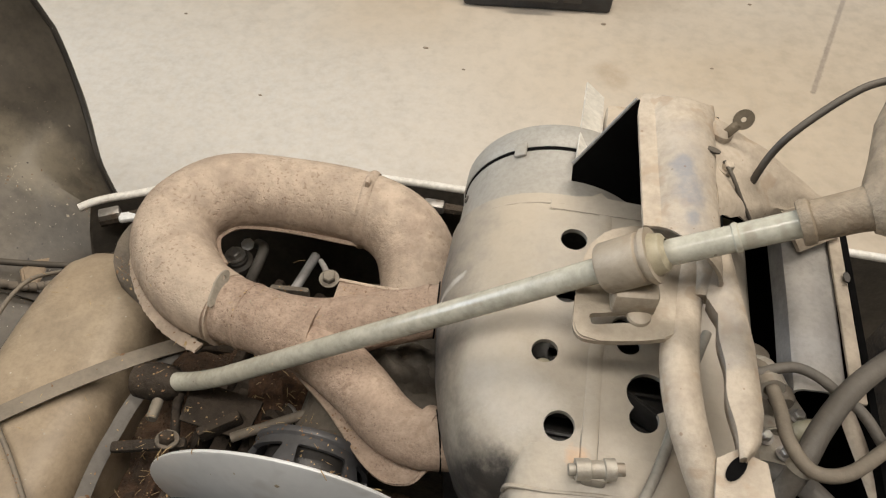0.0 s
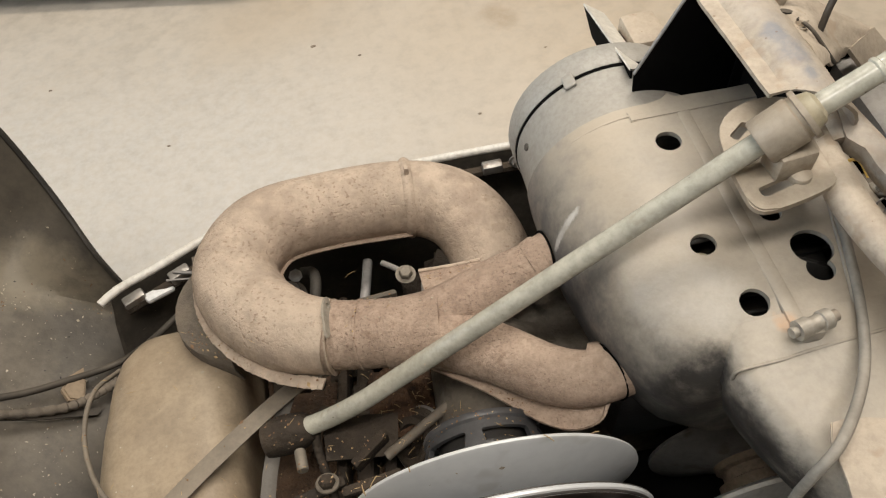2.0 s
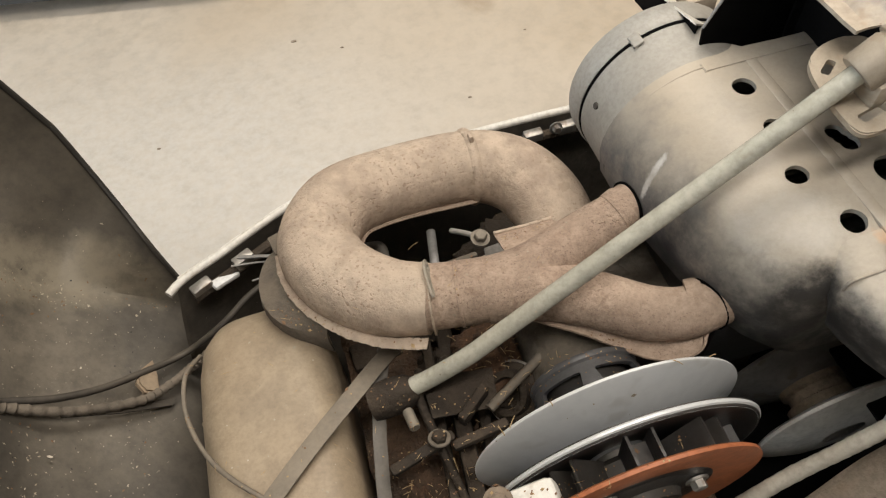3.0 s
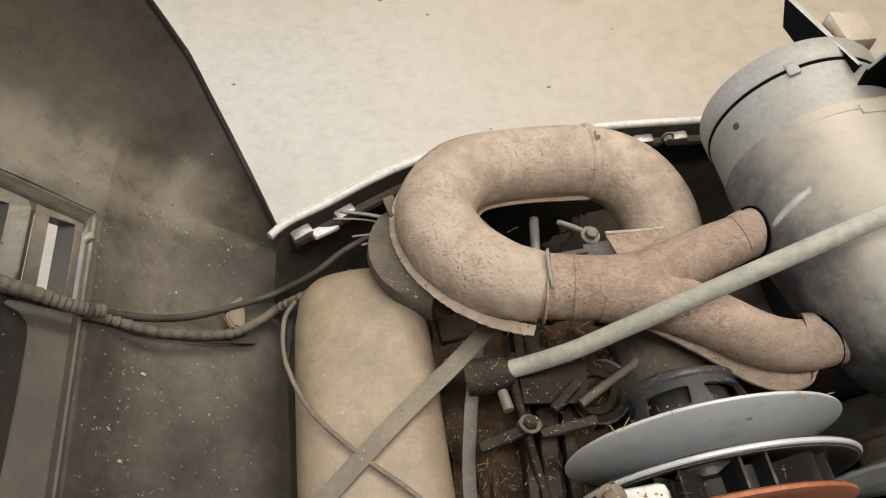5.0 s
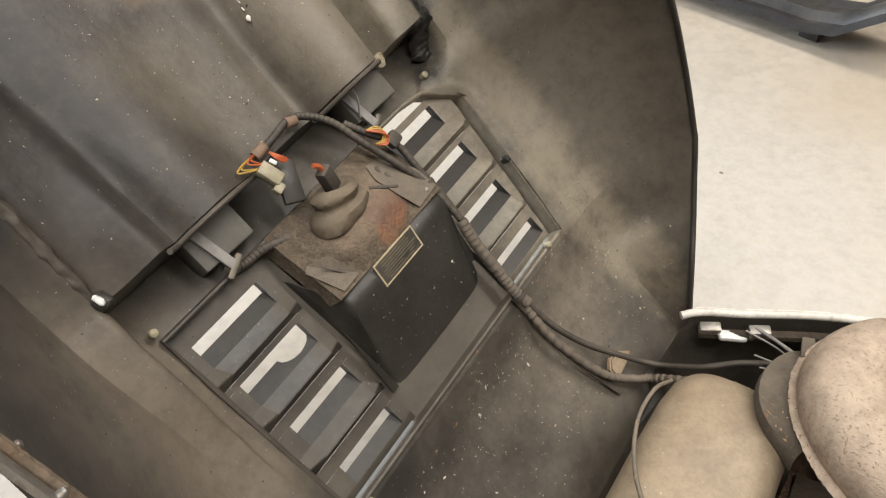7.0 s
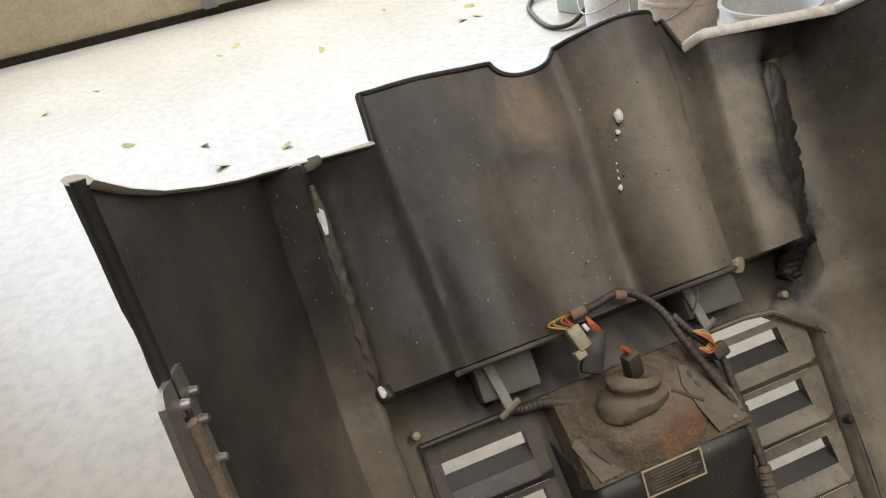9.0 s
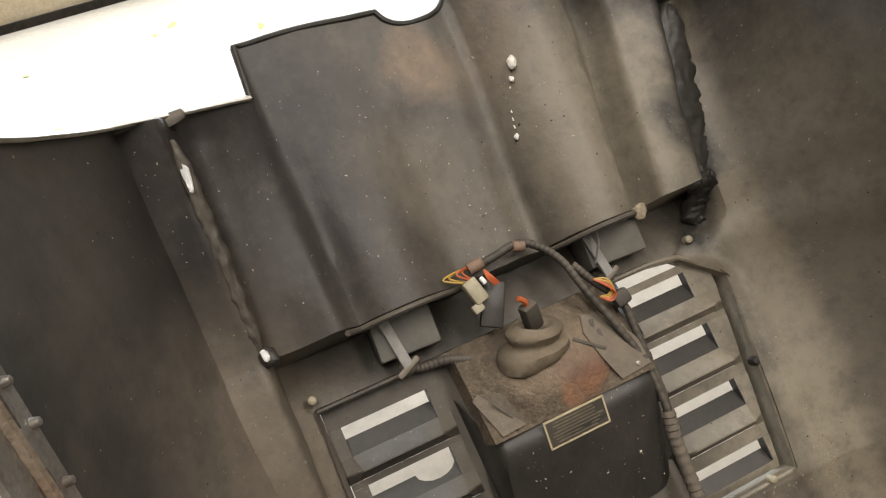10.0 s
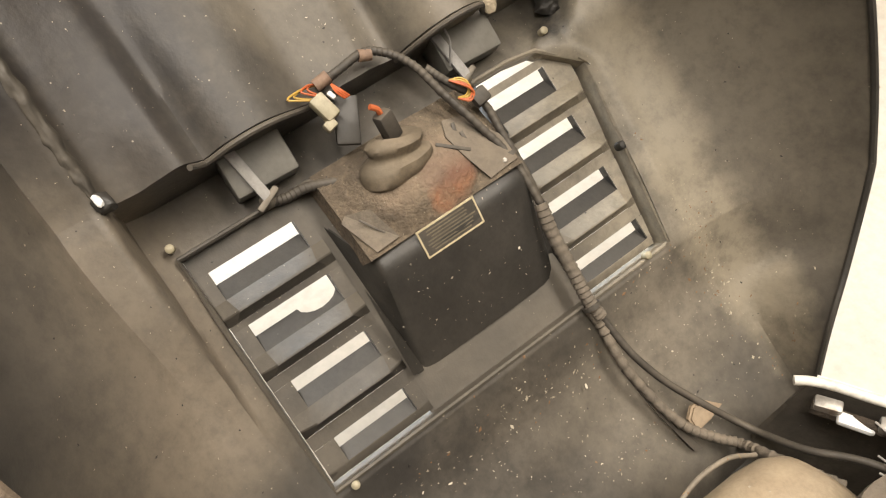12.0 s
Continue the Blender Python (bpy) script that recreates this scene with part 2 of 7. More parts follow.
CAN = material("grey_can", (0.285, 0.275, 0.25), (0.365, 0.35, 0.315), 0.44, 0.05, 9, 260, 0.1, dust=0.5, dust_colour=(0.44, 0.385, 0.305), mottle=0.15, spots=0.15, spot_colour=(0.2, 0.18, 0.15), spot_scale=70)
POLE = material("column_paint", (0.41, 0.40, 0.33), (0.51, 0.495, 0.41), 0.17, 0.0, 22, 200, 0.02, dust=0.15, dust_colour=(0.46, 0.40, 0.31), spots=0.4, spot_colour=(0.25, 0.21, 0.15), spot_scale=50, mottle=0.3, flecks=0.7, fleck_colour=(0.16, 0.12, 0.08), fleck_scale=130, fleck_size=0.13)
TANSTEEL = material("dusty_steel", (0.37, 0.31, 0.245), (0.47, 0.41, 0.33), 0.65, 0.1, 14, 260, 0.25, relief=0.002, dust=0.5, dust_colour=(0.52, 0.42, 0.305), spots=0.5, spot_colour=(0.29, 0.20, 0.125), spot_scale=60, mottle=0.5, flecks=0.6, fleck_colour=(0.2, 0.12, 0.07), fleck_scale=170, fleck_size=0.17,
                    stains_and_shade=(((0.081, 0.306, 0.731), (0.082, 0.299, 0.731), 0.0065, 0.8, (0.19, 0.20, 0.225)), ((0.084, 0.288, 0.731), (0.086, 0.281, 0.731), 0.0085, 0.85, (0.17, 0.18, 0.21)), ((0.087, 0.268, 0.731), (0.087, 0.266, 0.731), 0.005, 0.8, (0.18, 0.19, 0.21)), ((0.083, 0.33, 0.731), (0.088, 0.262, 0.731), 0.013, 0.35, (0.30, 0.30, 0.30)), ((0.105, 0.24, 0.706), (0.112, 0.20, 0.704), 0.009, 0.4, (0.28, 0.28, 0.28))))
STEM = material("brown_casting", (0.20, 0.155, 0.105), (0.31, 0.25, 0.18), 0.6, 0.05, 22, 260, 0.4, relief=0.003, dust=0.45, dust_colour=(0.44, 0.36, 0.26), spots=0.5, spot_colour=(0.12, 0.08, 0.05), spot_scale=70, mottle=0.6)
COLLAR = material("dusty_collar", (0.29, 0.24, 0.18), (0.39, 0.335, 0.26), 0.5, 0.1, 20, 260, 0.15, dust=0.5, dust_colour=(0.48, 0.40, 0.30), spots=0.3, spot_colour=(0.22, 0.14, 0.08), spot_scale=60)
TANK = material("aged_plastic", (0.305, 0.228, 0.148), (0.395, 0.312, 0.212), 0.5, 0, 7, 300, 0.15, relief=0.003, dust=0.3, dust_colour=(0.37, 0.31, 0.235), spots=0.3, spot_colour=(0.19, 0.145, 0.10), spot_scale=22, mottle=0.45, grit=0.25, flecks=0.8, fleck_colour=(0.58, 0.52, 0.42), fleck_scale=75, fleck_size=0.07)
SHEAVE = material("machined_sheave", (0.60, 0.62, 0.635), (0.72, 0.73, 0.72), 0.30, 0.10, 5, 90, 0.0, dust=0.25, dust_colour=(0.50, 0.44, 0.36), grit=0.06, mottle=0.12, spots=0.25, spot_colour=(0.30, 0.27, 0.22), spot_scale=28, flecks=0.5, fleck_colour=(0.6, 0.52, 0.4), fleck_scale=120, fleck_size=0.07)
BLACKCAST = material("black_casting", (0.018, 0.018, 0.019), (0.04, 0.04, 0.042), 0.42, 0.2, 20, 200, 0.15, dust=0.12)
# near-black that puts the deep shade of cavities and gaps into the colour
VOID = material("black_and_deep_shade", (0.003, 0.003, 0.003), (0.006, 0.0057, 0.0055), 0.85, 0, 12, 200, 0.1, shine=0.05)
ORANGE = material("orange_ring", (0.36, 0.115, 0.045), (0.45, 0.155, 0.065), 0.5, 0.0, 20, 200, 0.08, spots=0.3, spot_colour=(0.25, 0.1, 0.05), spot_scale=70)
CASTING = material("grimy_casting", (0.075, 0.064, 0.05), (0.165, 0.14, 0.11), 0.7, 0.2, 16, 240, 0.5, dust=0.3, dust_colour=(0.28, 0.23, 0.17), spots=0.5, spot_colour=(0.03, 0.024, 0.018), spot_scale=60, mottle=0.45, flecks=0.5, fleck_colour=(0.36, 0.29, 0.2), fleck_scale=180, fleck_size=0.12)
GRIME = material("oily_grime", (0.012, 0.010, 0.008), (0.050, 0.038, 0.027), 0.75, 0, 22, 220, 0.9, dust=0.3, dust_colour=(0.15, 0.11, 0.075), mottle=0.4, flecks=0.6, fleck_colour=(0.30, 0.22, 0.14), fleck_scale=170, fleck_size=0.14, shine=0.3)
PANIN = material("dusty_pan_lining", (0.038, 0.033, 0.027), (0.085, 0.073, 0.057), 0.65, 0, 9, 200, 0.3, dust=0.35, dust_colour=(0.20, 0.16, 0.115), mottle=0.5, flecks=0.5, fleck_scale=120, fleck_size=0.09)
RUST = material("loose_rust", (0.065, 0.036, 0.020), (0.135, 0.072, 0.038), 0.95, 0, 40, 300, 1.0, spots=0.6, spot_colour=(0.035, 0.022, 0.015), spot_scale=100, mottle=0.5, flecks=0.8, fleck_colour=(0.36, 0.20, 0.10), fleck_scale=300, fleck_size=0.3)
RUBBER = material("black_rubber", (0.03, 0.027, 0.024), (0.06, 0.052, 0.043), 0.6, 0, 30, 250, 0.15, dust=0.4, dust_colour=(0.22, 0.18, 0.13))
DARKSTRAP = material("dark_rubber_strap", (0.085, 0.078, 0.068), (0.135, 0.122, 0.105), 0.6, 0, 30, 300, 0.2, dust=0.4, dust_colour=(0.22, 0.19, 0.15))
STRAP = material("old_strap", (0.135, 0.115, 0.09), (0.19, 0.16, 0.122), 0.7, 0, 30, 300, 0.2, dust=0.4)
STEEL = material("worn_steel", (0.30, 0.28, 0.25), (0.45, 0.42, 0.38), 0.42, 0.7, 30, 260, 0.15, spots=0.4, spot_colour=(0.16, 0.09, 0.05), spot_scale=80)
GREYHOSE = material("grey_rubber", (0.19, 0.18, 0.16), (0.27, 0.25, 0.215), 0.55, 0, 30, 300, 0.15, dust=0.35, dust_colour=(0.40, 0.34, 0.26))
GREYBAR = material("grey_steel", (0.26, 0.26, 0.265), (0.36, 0.35, 0.33), 0.6, 0.2, 15, 250, 0.15, dust=0.3)
TAPE = material("cloth_tape", (0.10, 0.085, 0.068), (0.16, 0.135, 0.105), 0.8, 0, 40, 250, 0.4, dust=0.5, dust_colour=(0.25, 0.2, 0.145))
TAPE2 = material("pale_sleeve", (0.30, 0.27, 0.22), (0.38, 0.345, 0.285), 0.7, 0, 40, 250, 0.3, dust=0.3)
BROWNTAPE = material("brown_tape", (0.20, 0.13, 0.09), (0.27, 0.18, 0.125), 0.7, 0, 40, 250, 0.3)
WIRE_O = material("orange_wire", (0.48, 0.10, 0.03), (0.58, 0.15, 0.05), 0.45, 0, 40, 200, 0)
WIRE_Y = material("yellow_wire", (0.46, 0.28, 0.05), (0.55, 0.36, 0.08), 0.45, 0, 40, 200, 0)
CLIPTAN = material("tan_rubber", (0.26, 0.185, 0.115), (0.33, 0.245, 0.16), 0.7, 0, 25, 250, 0.2, dust=0.3)
FITTING = material("dusty_fitting", (0.34, 0.32, 0.28), (0.46, 0.43, 0.37), 0.5, 0.4, 30, 260, 0.2, dust=0.5, spots=0.4, spot_colour=(0.2, 0.13, 0.08), spot_scale=80)
DULLNUT = material("dull_steel", (0.16, 0.145, 0.12), (0.24, 0.215, 0.175), 0.6, 0.4, 30, 260, 0.2, dust=0.4, dust_colour=(0.27, 0.22, 0.16))
RAG = material("torn_foam", (0.26, 0.215, 0.15), (0.40, 0.33, 0.23), 0.9, 0, 60, 300, 0.5, mottle=0.5)
PLUG = material("nylon_plug", (0.34, 0.30, 0.20), (0.42, 0.37, 0.26), 0.5, 0, 40, 200, 0.05)
BOOT = material("dusty_rubber_boot", (0.075, 0.058, 0.038), (0.165, 0.128, 0.085), 0.75, 0, 25, 250, 0.2, dust=0.5, dust_colour=(0.26, 0.21, 0.15))
WHITE = material("white_plastic", (0.72, 0.72, 0.70), (0.8, 0.8, 0.78), 0.4, 0, 20, 200, 0.03)
BUCKETW = material("white_bucket", (0.74, 0.72, 0.69), (0.8, 0.78, 0.75), 0.4, 0, 10, 200, 0.03)
BUCKETP = material("pinkish_bucket", (0.60, 0.50, 0.43), (0.66, 0.56, 0.48), 0.5, 0, 10, 200, 0.03)
DIRT = material("brown_dirt", (0.16, 0.10, 0.06), (0.25, 0.17, 0.11), 0.95, 0, 40, 200, 0.8)
SPECK = material("pale_debris", (0.55, 0.48, 0.38), (0.68, 0.60, 0.48), 0.8, 0, 40, 200, 0.2)
GREENBOX = material("pale_green_paint", (0.50, 0.55, 0.46), (0.56, 0.60, 0.52), 0.45, 0, 12, 200, 0.05)
LEAF = material("dry_leaf", (0.50, 0.42, 0.14), (0.40, 0.45, 0.15), 0.8, 0, 12, 200, 0.2)
DIMGOLD = material("worn_print", (0.13, 0.11, 0.075), (0.18, 0.15, 0.10), 0.6, 0, 40, 200, 0)
GOLD = material("gold_print", (0.50, 0.42, 0.26), (0.58, 0.50, 0.34), 0.5, 0, 40, 200, 0)


# ---------------------------------------------------------------- helpers
def link(name, bm, mat, parent=None, label="", smooth=None):
    """One mesh object from a bmesh."""
    me = bpy.data.meshes.new(name)
    bmesh.ops.recalc_face_normals(bm, faces=bm.faces[:])
    bm.to_mesh(me)
    bm.free()
    me.materials.append(mat)
    if smooth is not None:
        me.polygons.foreach_set("use_smooth", [True] * len(me.polygons))
        me.set_sharp_from_angle(angle=radians(smooth))
    ob = new(name, me)
    if parent is not None:
        ob.parent = parent
    if label:
        ob["label"] = label
    return ob


def part(name, bm, mat, parent, label="", smooth=40):
    return link(name, bm, mat, parent, label, smooth)


def thing(name, label, category, group=""):
    return tagged(new(name), label, category, group)


def catmull(pts, n):
    P = [Vector(p) for p in pts]
    P = [2 * P[0] - P[1]] + P + [2 * P[-1] - P[-2]]
    out = []
    for i in range(1, len(P) - 2):
        a, b, c, d = P[i - 1], P[i], P[i + 1], P[i + 2]
        for k in range(n):
            t = k / n
            out.append(0.5 * ((2 * b) + (-a + c) * t + (2 * a - 5 * b + 4 * c - d) * t * t + (-a + 3 * b - 3 * c + d) * t ** 3))
    out.append(P[-2].copy())
    return out


def tube(pts, radius, n=8, sides=16, bm=None, flat=1.0, up=None, cap=True):
    """A swept tube; radius is one number or one for each point given. flat squeezes it along the second axis (straps)."""
    bm = bm or bmesh.new()
    C = catmull(pts, n) if n > 1 else [Vector(p) for p in pts]
    rads = [radius] * len(C) if isinstance(radius, (int, float)) else list(float(r) for r in np.interp(np.linspace(0, len(pts) - 1, len(C)), range(len(pts)), radius))
    rings, nrm = [], None
    for i, c in enumerate(C):
        t = (C[min(i + 1, len(C) - 1)] - C[max(i - 1, 0)]).normalized()
        if nrm is None:
            ref = Vector(up) if up else (Vector((0, 0, 1)) if abs(t.z) < 0.9 else Vector((1, 0, 0)))
            nrm = (ref - t * ref.dot(t)).normalized()
        else:
            nrm = (nrm - t * nrm.dot(t)).normalized()
        b = t.cross(nrm)
        ring = []
        for s in range(sides):
            a = 2 * math.pi * s / sides
            ring.append(bm.verts.new(c + rads[i] * (math.cos(a) * flat * nrm + math.sin(a) * b)))
        rings.append(ring)
    for p, q in zip(rings, rings[1:]):
        for s in range(sides):
            bm.faces.new((p[s], p[(s + 1) % sides], q[(s + 1) % sides], q[s]))
    if cap:
        bm.faces.new(rings[0][::-1])
        bm.faces.new(rings[-1])
    return bm


def lathe(profile, m=None, sides=48, bm=None, a0=0.0, a1=2 * math.pi):
    """Turns (radius, height) points round the z axis of m. A closed profile makes a solid ring."""
    bm = bm or bmesh.new()
    m = m or Matrix()
    full = abs(a1 - a0 - 2 * math.pi) < 1e-6
    k = sides if full else sides + 1
    rings = []
    for r, h in profile:
        if r < 1e-6:
            rings.append([bm.verts.new(m @ Vector((0, 0, h)))])
        else:
            rings.append([bm.verts.new(m @ Vector((r * math.cos(a0 + (a1 - a0) * s / sides), r * math.sin(a0 + (a1 - a0) * s / sides), h))) for s in range(k)])
    for p, q in zip(rings, rings[1:]):
        for s in range(sides):
            u = (s + 1) % k
            f = [p[s % len(p)], p[u % len(p)], q[u % len(q)], q[s % len(q)]]
            f = [v for i, v in enumerate(f) if v not in f[:i]]
            if len(f) > 2:
                bm.faces.new(f)
    return bm


def box(size, m, bevel=0.0, bm=None, seg=2):
    """A bevelled block of that size about m."""
    bm = bm or bmesh.new()
    got = bmesh.ops.create_cube(bm, size=1.0, matrix=m @ Matrix.Diagonal((*size, 1)))
    if bevel:
        edges = list({e for v in got["verts"] for e in v.link_edges})
        bmesh.ops.bevel(bm, geom=edges, offset=bevel, segments=seg, profile=0.5, affect="EDGES")
    return bm


def plate(outline, thick, m, bevel=0.0, bm=None):
    """A flat outline (x, y), thickened along z of m."""
    bm = bm or bmesh.new()
    lo = [bm.verts.new(m @ Vector((x, y, -thick / 2))) for x, y in outline]
    hi = [bm.verts.new(m @ Vector((x, y, thick / 2))) for x, y in outline]
    n = len(outline)
    f = [bm.faces.new(lo[::-1]), bm.faces.new(hi)]
    for i in range(n):
        f.append(bm.faces.new((lo[i], lo[(i + 1) % n], hi[(i + 1) % n], hi[i])))
    if bevel:
        bmesh.ops.bevel(bm, geom=list(f[1].edges), offset=bevel, segments=2, affect="EDGES")
    return bm


def quad_sheet(corners, thick, bm=None):
    """A thin sheet through corners in order, thickened along its normal."""
    bm = bm or bmesh.new()
    P = [Vector(c) for c in corners]
    nrm = (P[1] - P[0]).cross(P[2] - P[0]).normalized() * thick
    lo, hi = [bm.verts.new(p) for p in P], [bm.verts.new(p - nrm) for p in P]
    n = len(P)
    bm.faces.new(lo)
    bm.faces.new(hi[::-1])
    for i in range(n):
        bm.faces.new((lo[i], hi[i], hi[(i + 1) % n], lo[(i + 1) % n]))
    return bm


def frame_at(at, axis, up=(0, 0, 1)):
    """A matrix at a place whose z is axis and whose y lies toward up."""
    z = Vector(axis).normalized()
    x = Vector(up).cross(z)
    x = x.normalized() if x.length > 1e-6 else Vector((1, 0, 0))
    y = z.cross(x)
    m = Matrix((x, y, z)).transposed().to_4x4()
    m.translation = at
    return m


def grid_shell(rows, thick, bm=None):
    """A sheet through rows of points, thickened backwards along its vertex normals; faces whose index is in holes are left out."""
    bm = bm or bmesh.new()
    V = [[bm.verts.new(p) for p in r] for r in rows]
    for a, b in zip(V, V[1:]):
        for i in range(len(a) - 1):
            bm.faces.new((a[i], a[i + 1], b[i + 1], b[i]))
    return bm, V


def thicken(bm, thick):
    bm.normal_update()
    bmesh.ops.solidify(bm, geom=bm.faces[:], thickness=thick)
    return bm


def cut(ob, cutters):
    """Cuts the given bmeshes out of ob's mesh for good."""
    for c in cutters:
        me = bpy.data.meshes.new("cutter")
        bmesh.ops.recalc_face_normals(c, faces=c.faces[:])
        c.to_mesh(me)
        c.free()
        tool = new("cutter", me)
        mod = ob.modifiers.new("cut", "BOOLEAN")
        mod.operation, mod.solver, mod.object = "DIFFERENCE", "EXACT", tool
        bpy.context.view_layer.update()
        got = bpy.data.meshes.new_from_object(ob.evaluated_get(bpy.context.evaluated_depsgraph_get()))
        ob.modifiers.clear()
        old, ob.data = ob.data, got
        bpy.data.meshes.remove(old)
        bpy.data.objects.remove(tool)
        bpy.data.meshes.remove(me)
    ob.data.polygons.foreach_set("use_smooth", [True] * len(ob.data.polygons))
    ob.data.set_sharp_from_angle(angle=radians(35))
    return ob


def bolt(at, axis, r=0.006, h=0.005, mat=STEEL, parent=None, name="bolt"):
    """A hexagon head on a washer."""
    m = frame_at(at, axis)
    bm = lathe([(0, 0), (r * 1.5, 0), (r * 1.5, h * 0.3), (0, h * 0.3)], m, 18)
    bm2 = lathe([(0, h * 0.3), (r, h * 0.3), (r, h * 1.2), (r * 0.8, h * 1.35), (0, h * 1.35)], m, 6, bm)
    return part(name, bm2, mat, parent, smooth=25)


# ---------------------------------------------------------------- setting
def build_room():
    f = tagged(link("floor", box((13.0, 12.0, 0.1), pose(0.4, 1.0, -0.05)), FLOOR), "worn beige sealed concrete garage floor, faintly stained, with a pale painted glare", "floor", kind="structure")
    w = bmesh.new()
    box((0.15, 12.0, 0.62), pose(-5.42, 1.0, 0.31), bm=w)
    box((0.15, 12.0, 0.5), pose(-5.42, 1.0, 2.95), bm=w)
    box((0.15, 2.4, 2.2), pose(-5.42, -3.9, 1.65), bm=w)
    box((0.15, 2.6, 2.2), pose(-5.42, 4.7, 1.65), bm=w)
    tagged(link("wall_west", w, WALLTAN), "tan painted garage wall below a wide bright opening", "wall", kind="structure")
    tagged(link("baseboard", box((0.02, 12.0, 0.05), pose(-5.332, 1.0, 0.025)), GRIME), "dirty dark strip along the foot of the tan wall", "baseboard", kind="structure")
    tagged(link("wall_post", box((0.05, 0.09, 0.62), pose(-5.315, 0.02, 0.36), 0.004), GREYBAR), "grey steel post against the tan wall", "post", kind="structure")
    for name, size, at in (("wall_north", (13, 0.15, 3.2), (0.4, 7.05, 1.6)), ("wall_south", (13, 0.15, 3.2), (0.4, -5.05, 1.6)), ("wall_east", (0.15, 12, 3.2), (6.95, 1.0, 1.6))):
        tagged(link(name, box(size, pose(*at)), WALLGREY), "plain pale painted garage wall", "wall", kind="structure")
    tagged(link("ceiling", box((13.0, 12.0, 0.1), pose(0.4, 1.0, 3.25)), WALLGREY), "plain pale garage ceiling", "ceiling", kind="structure")


build_room()

# ---------------------------------------------------------------- belly pan
MID = 0.232
LIP = [(-0.515, 0.232), (-0.51, 0.33), (-0.476, 0.408), (-0.416, 0.443), (-0.33, 0.484), (-0.235, 0.508), (-0.1, 0.512), (0.05, 0.508), (0.45, 0.50)]
LIPZ = 0.447


def build_pan():
    pan = thing("belly_pan", "cream-painted snowmobile belly pan with a dark grimy inside", "belly pan")
    far = catmull([(x, y, 0) for x, y in LIP], 6)
    near = [Vector((p.x, 2 * MID - p.y, 0)) for p in far]
    loop = far[::-1] + near[1:]
    def top(p):
        return min(1, max(0, (p.x + 0.50) / 0.03)) * 0.16 - 0.16
    rows = []
    for k, z in ((1.0, LIPZ), (0.995, LIPZ - 0.03), (0.97, 0.33), (0.93, 0.24), (0.80, 0.17)):
        rows.append([Vector((0.1 + (p.x - 0.1) * k, MID + (p.y - MID) * k, min(z, LIPZ + top(p)))) for p in loop])
    rows.append([Vector((0.1 + (p.x - 0.1) * 0.3, MID + (p.y - MID) * 0.3, 0.165)) for p in loop])
    bm, V = grid_shell(rows, 0.004)
    bm.faces.new(V[-1])
    part("pan_shell", thicken(bm, -0.004), PANIN, pan, "grimy dark inside of the pan")
    for side in (far, near):
        part("rolled_rim", tube([p + Vector((0, 0, LIPZ + 0.002)) for p in side if p.x > -0.478], 0.0045, 1, 10), PAINT, pan, "cream painted rolled rim")
    outer = [[Vector((0.1 + (p.x - 0.1) * k, MID + (p.y - MID) * k, min(z, LIPZ + top(p)))) for p in loop] for k, z in ((1.012, LIPZ), (1.012, LIPZ - 0.04), (0.985, 0.33), (0.945, 0.235), (0.8, 0.155))]
    half = len(far)
    for sl in (slice(0, half - 14), slice(half + 13, None)):
        bm, V = grid_shell([r[sl] for r in outer], 0.003)
        part("outer_skin", thicken(bm, 0.003), PAINT, pan, "cream painted outer skin")
    inner = [p for p in far if -0.46 < p.x < 0.06]
    part("inner_rail", tube([(p.x + 0.004, p.y - 0.018, LIPZ - 0.012) for p in inner], 0.006, 1, 8), GRIME, pan, "dark steel rail inside the rim")
    for i, (x, y) in enumerate(((-0.445, 0.412), (-0.40, 0.432), (-0.06, 0.492), (-0.02, 0.492), (-0.105, 0.49))):
        part("rail_clip", box((0.022, 0.012, 0.012), pose(x, y, LIPZ - 0.006, 0, 0, 28 if x < -0.2 else 0), 0.002), STEEL, pan, "rusty steel clip on the rim")
    part("latch_tab", box((0.03, 0.012, 0.007), pose(-0.422, 0.417, 0.437, 0, 10, 30), 0.003), WHITE, pan, "white plastic tab")
    bolt((-0.035, 0.488, LIPZ + 0.002), (0, -1, 0.2), 0.005, 0.006, STEEL, pan)
    part("rear_bulkhead", box((0.004, 0.42, 0.24), pose(0.36, MID, 0.32), 0.001), GRIME, pan, "dark rear bulkhead of the bay")
    tr = thing("rubber_track", "black rubber drive track standing under the belly pan", "track")
    rows = [[Vector((x, y, z)) for y in (0.05, 0.06, 0.40, 0.41)] for x, z in [(0.44 + 0.075 * math.sin(a), 0.08 - 0.075 * math.cos(a)) for a in np.linspace(0, math.pi, 9)] + [(-0.16 - 0.075 * math.sin(a), 0.08 + 0.075 * math.cos(a)) for a in np.linspace(0, math.pi, 9)]]
    bm, V = grid_shell(rows + [rows[0]], 0.01)
    bmesh.ops.remove_doubles(bm, verts=bm.verts[:], dist=0.0001)
    part("belt", thicken(bm, 0.008), BLACKCAST, tr)
    for k in range(8):
        part("lug", box((0.012, 0.34, 0.006), pose(-0.14 + 0.075 * k, 0.23, 0.003), 0.001), BLACKCAST, tr)
    return pan


build_pan()


# ---------------------------------------------------------------- open hood
HO, HV, HN = Vector((-0.50, 0.0, 0.40)), Vector((-0.70711, 0, 0.70711)), Vector((0.70711, 0, 0.70711))


def hp(v, y, n):
    """A point of the hood: v up along it from the hinge, y across, n out of its inside face."""
    return HO + HV * v + HN * n + Vector((0, y, 0))


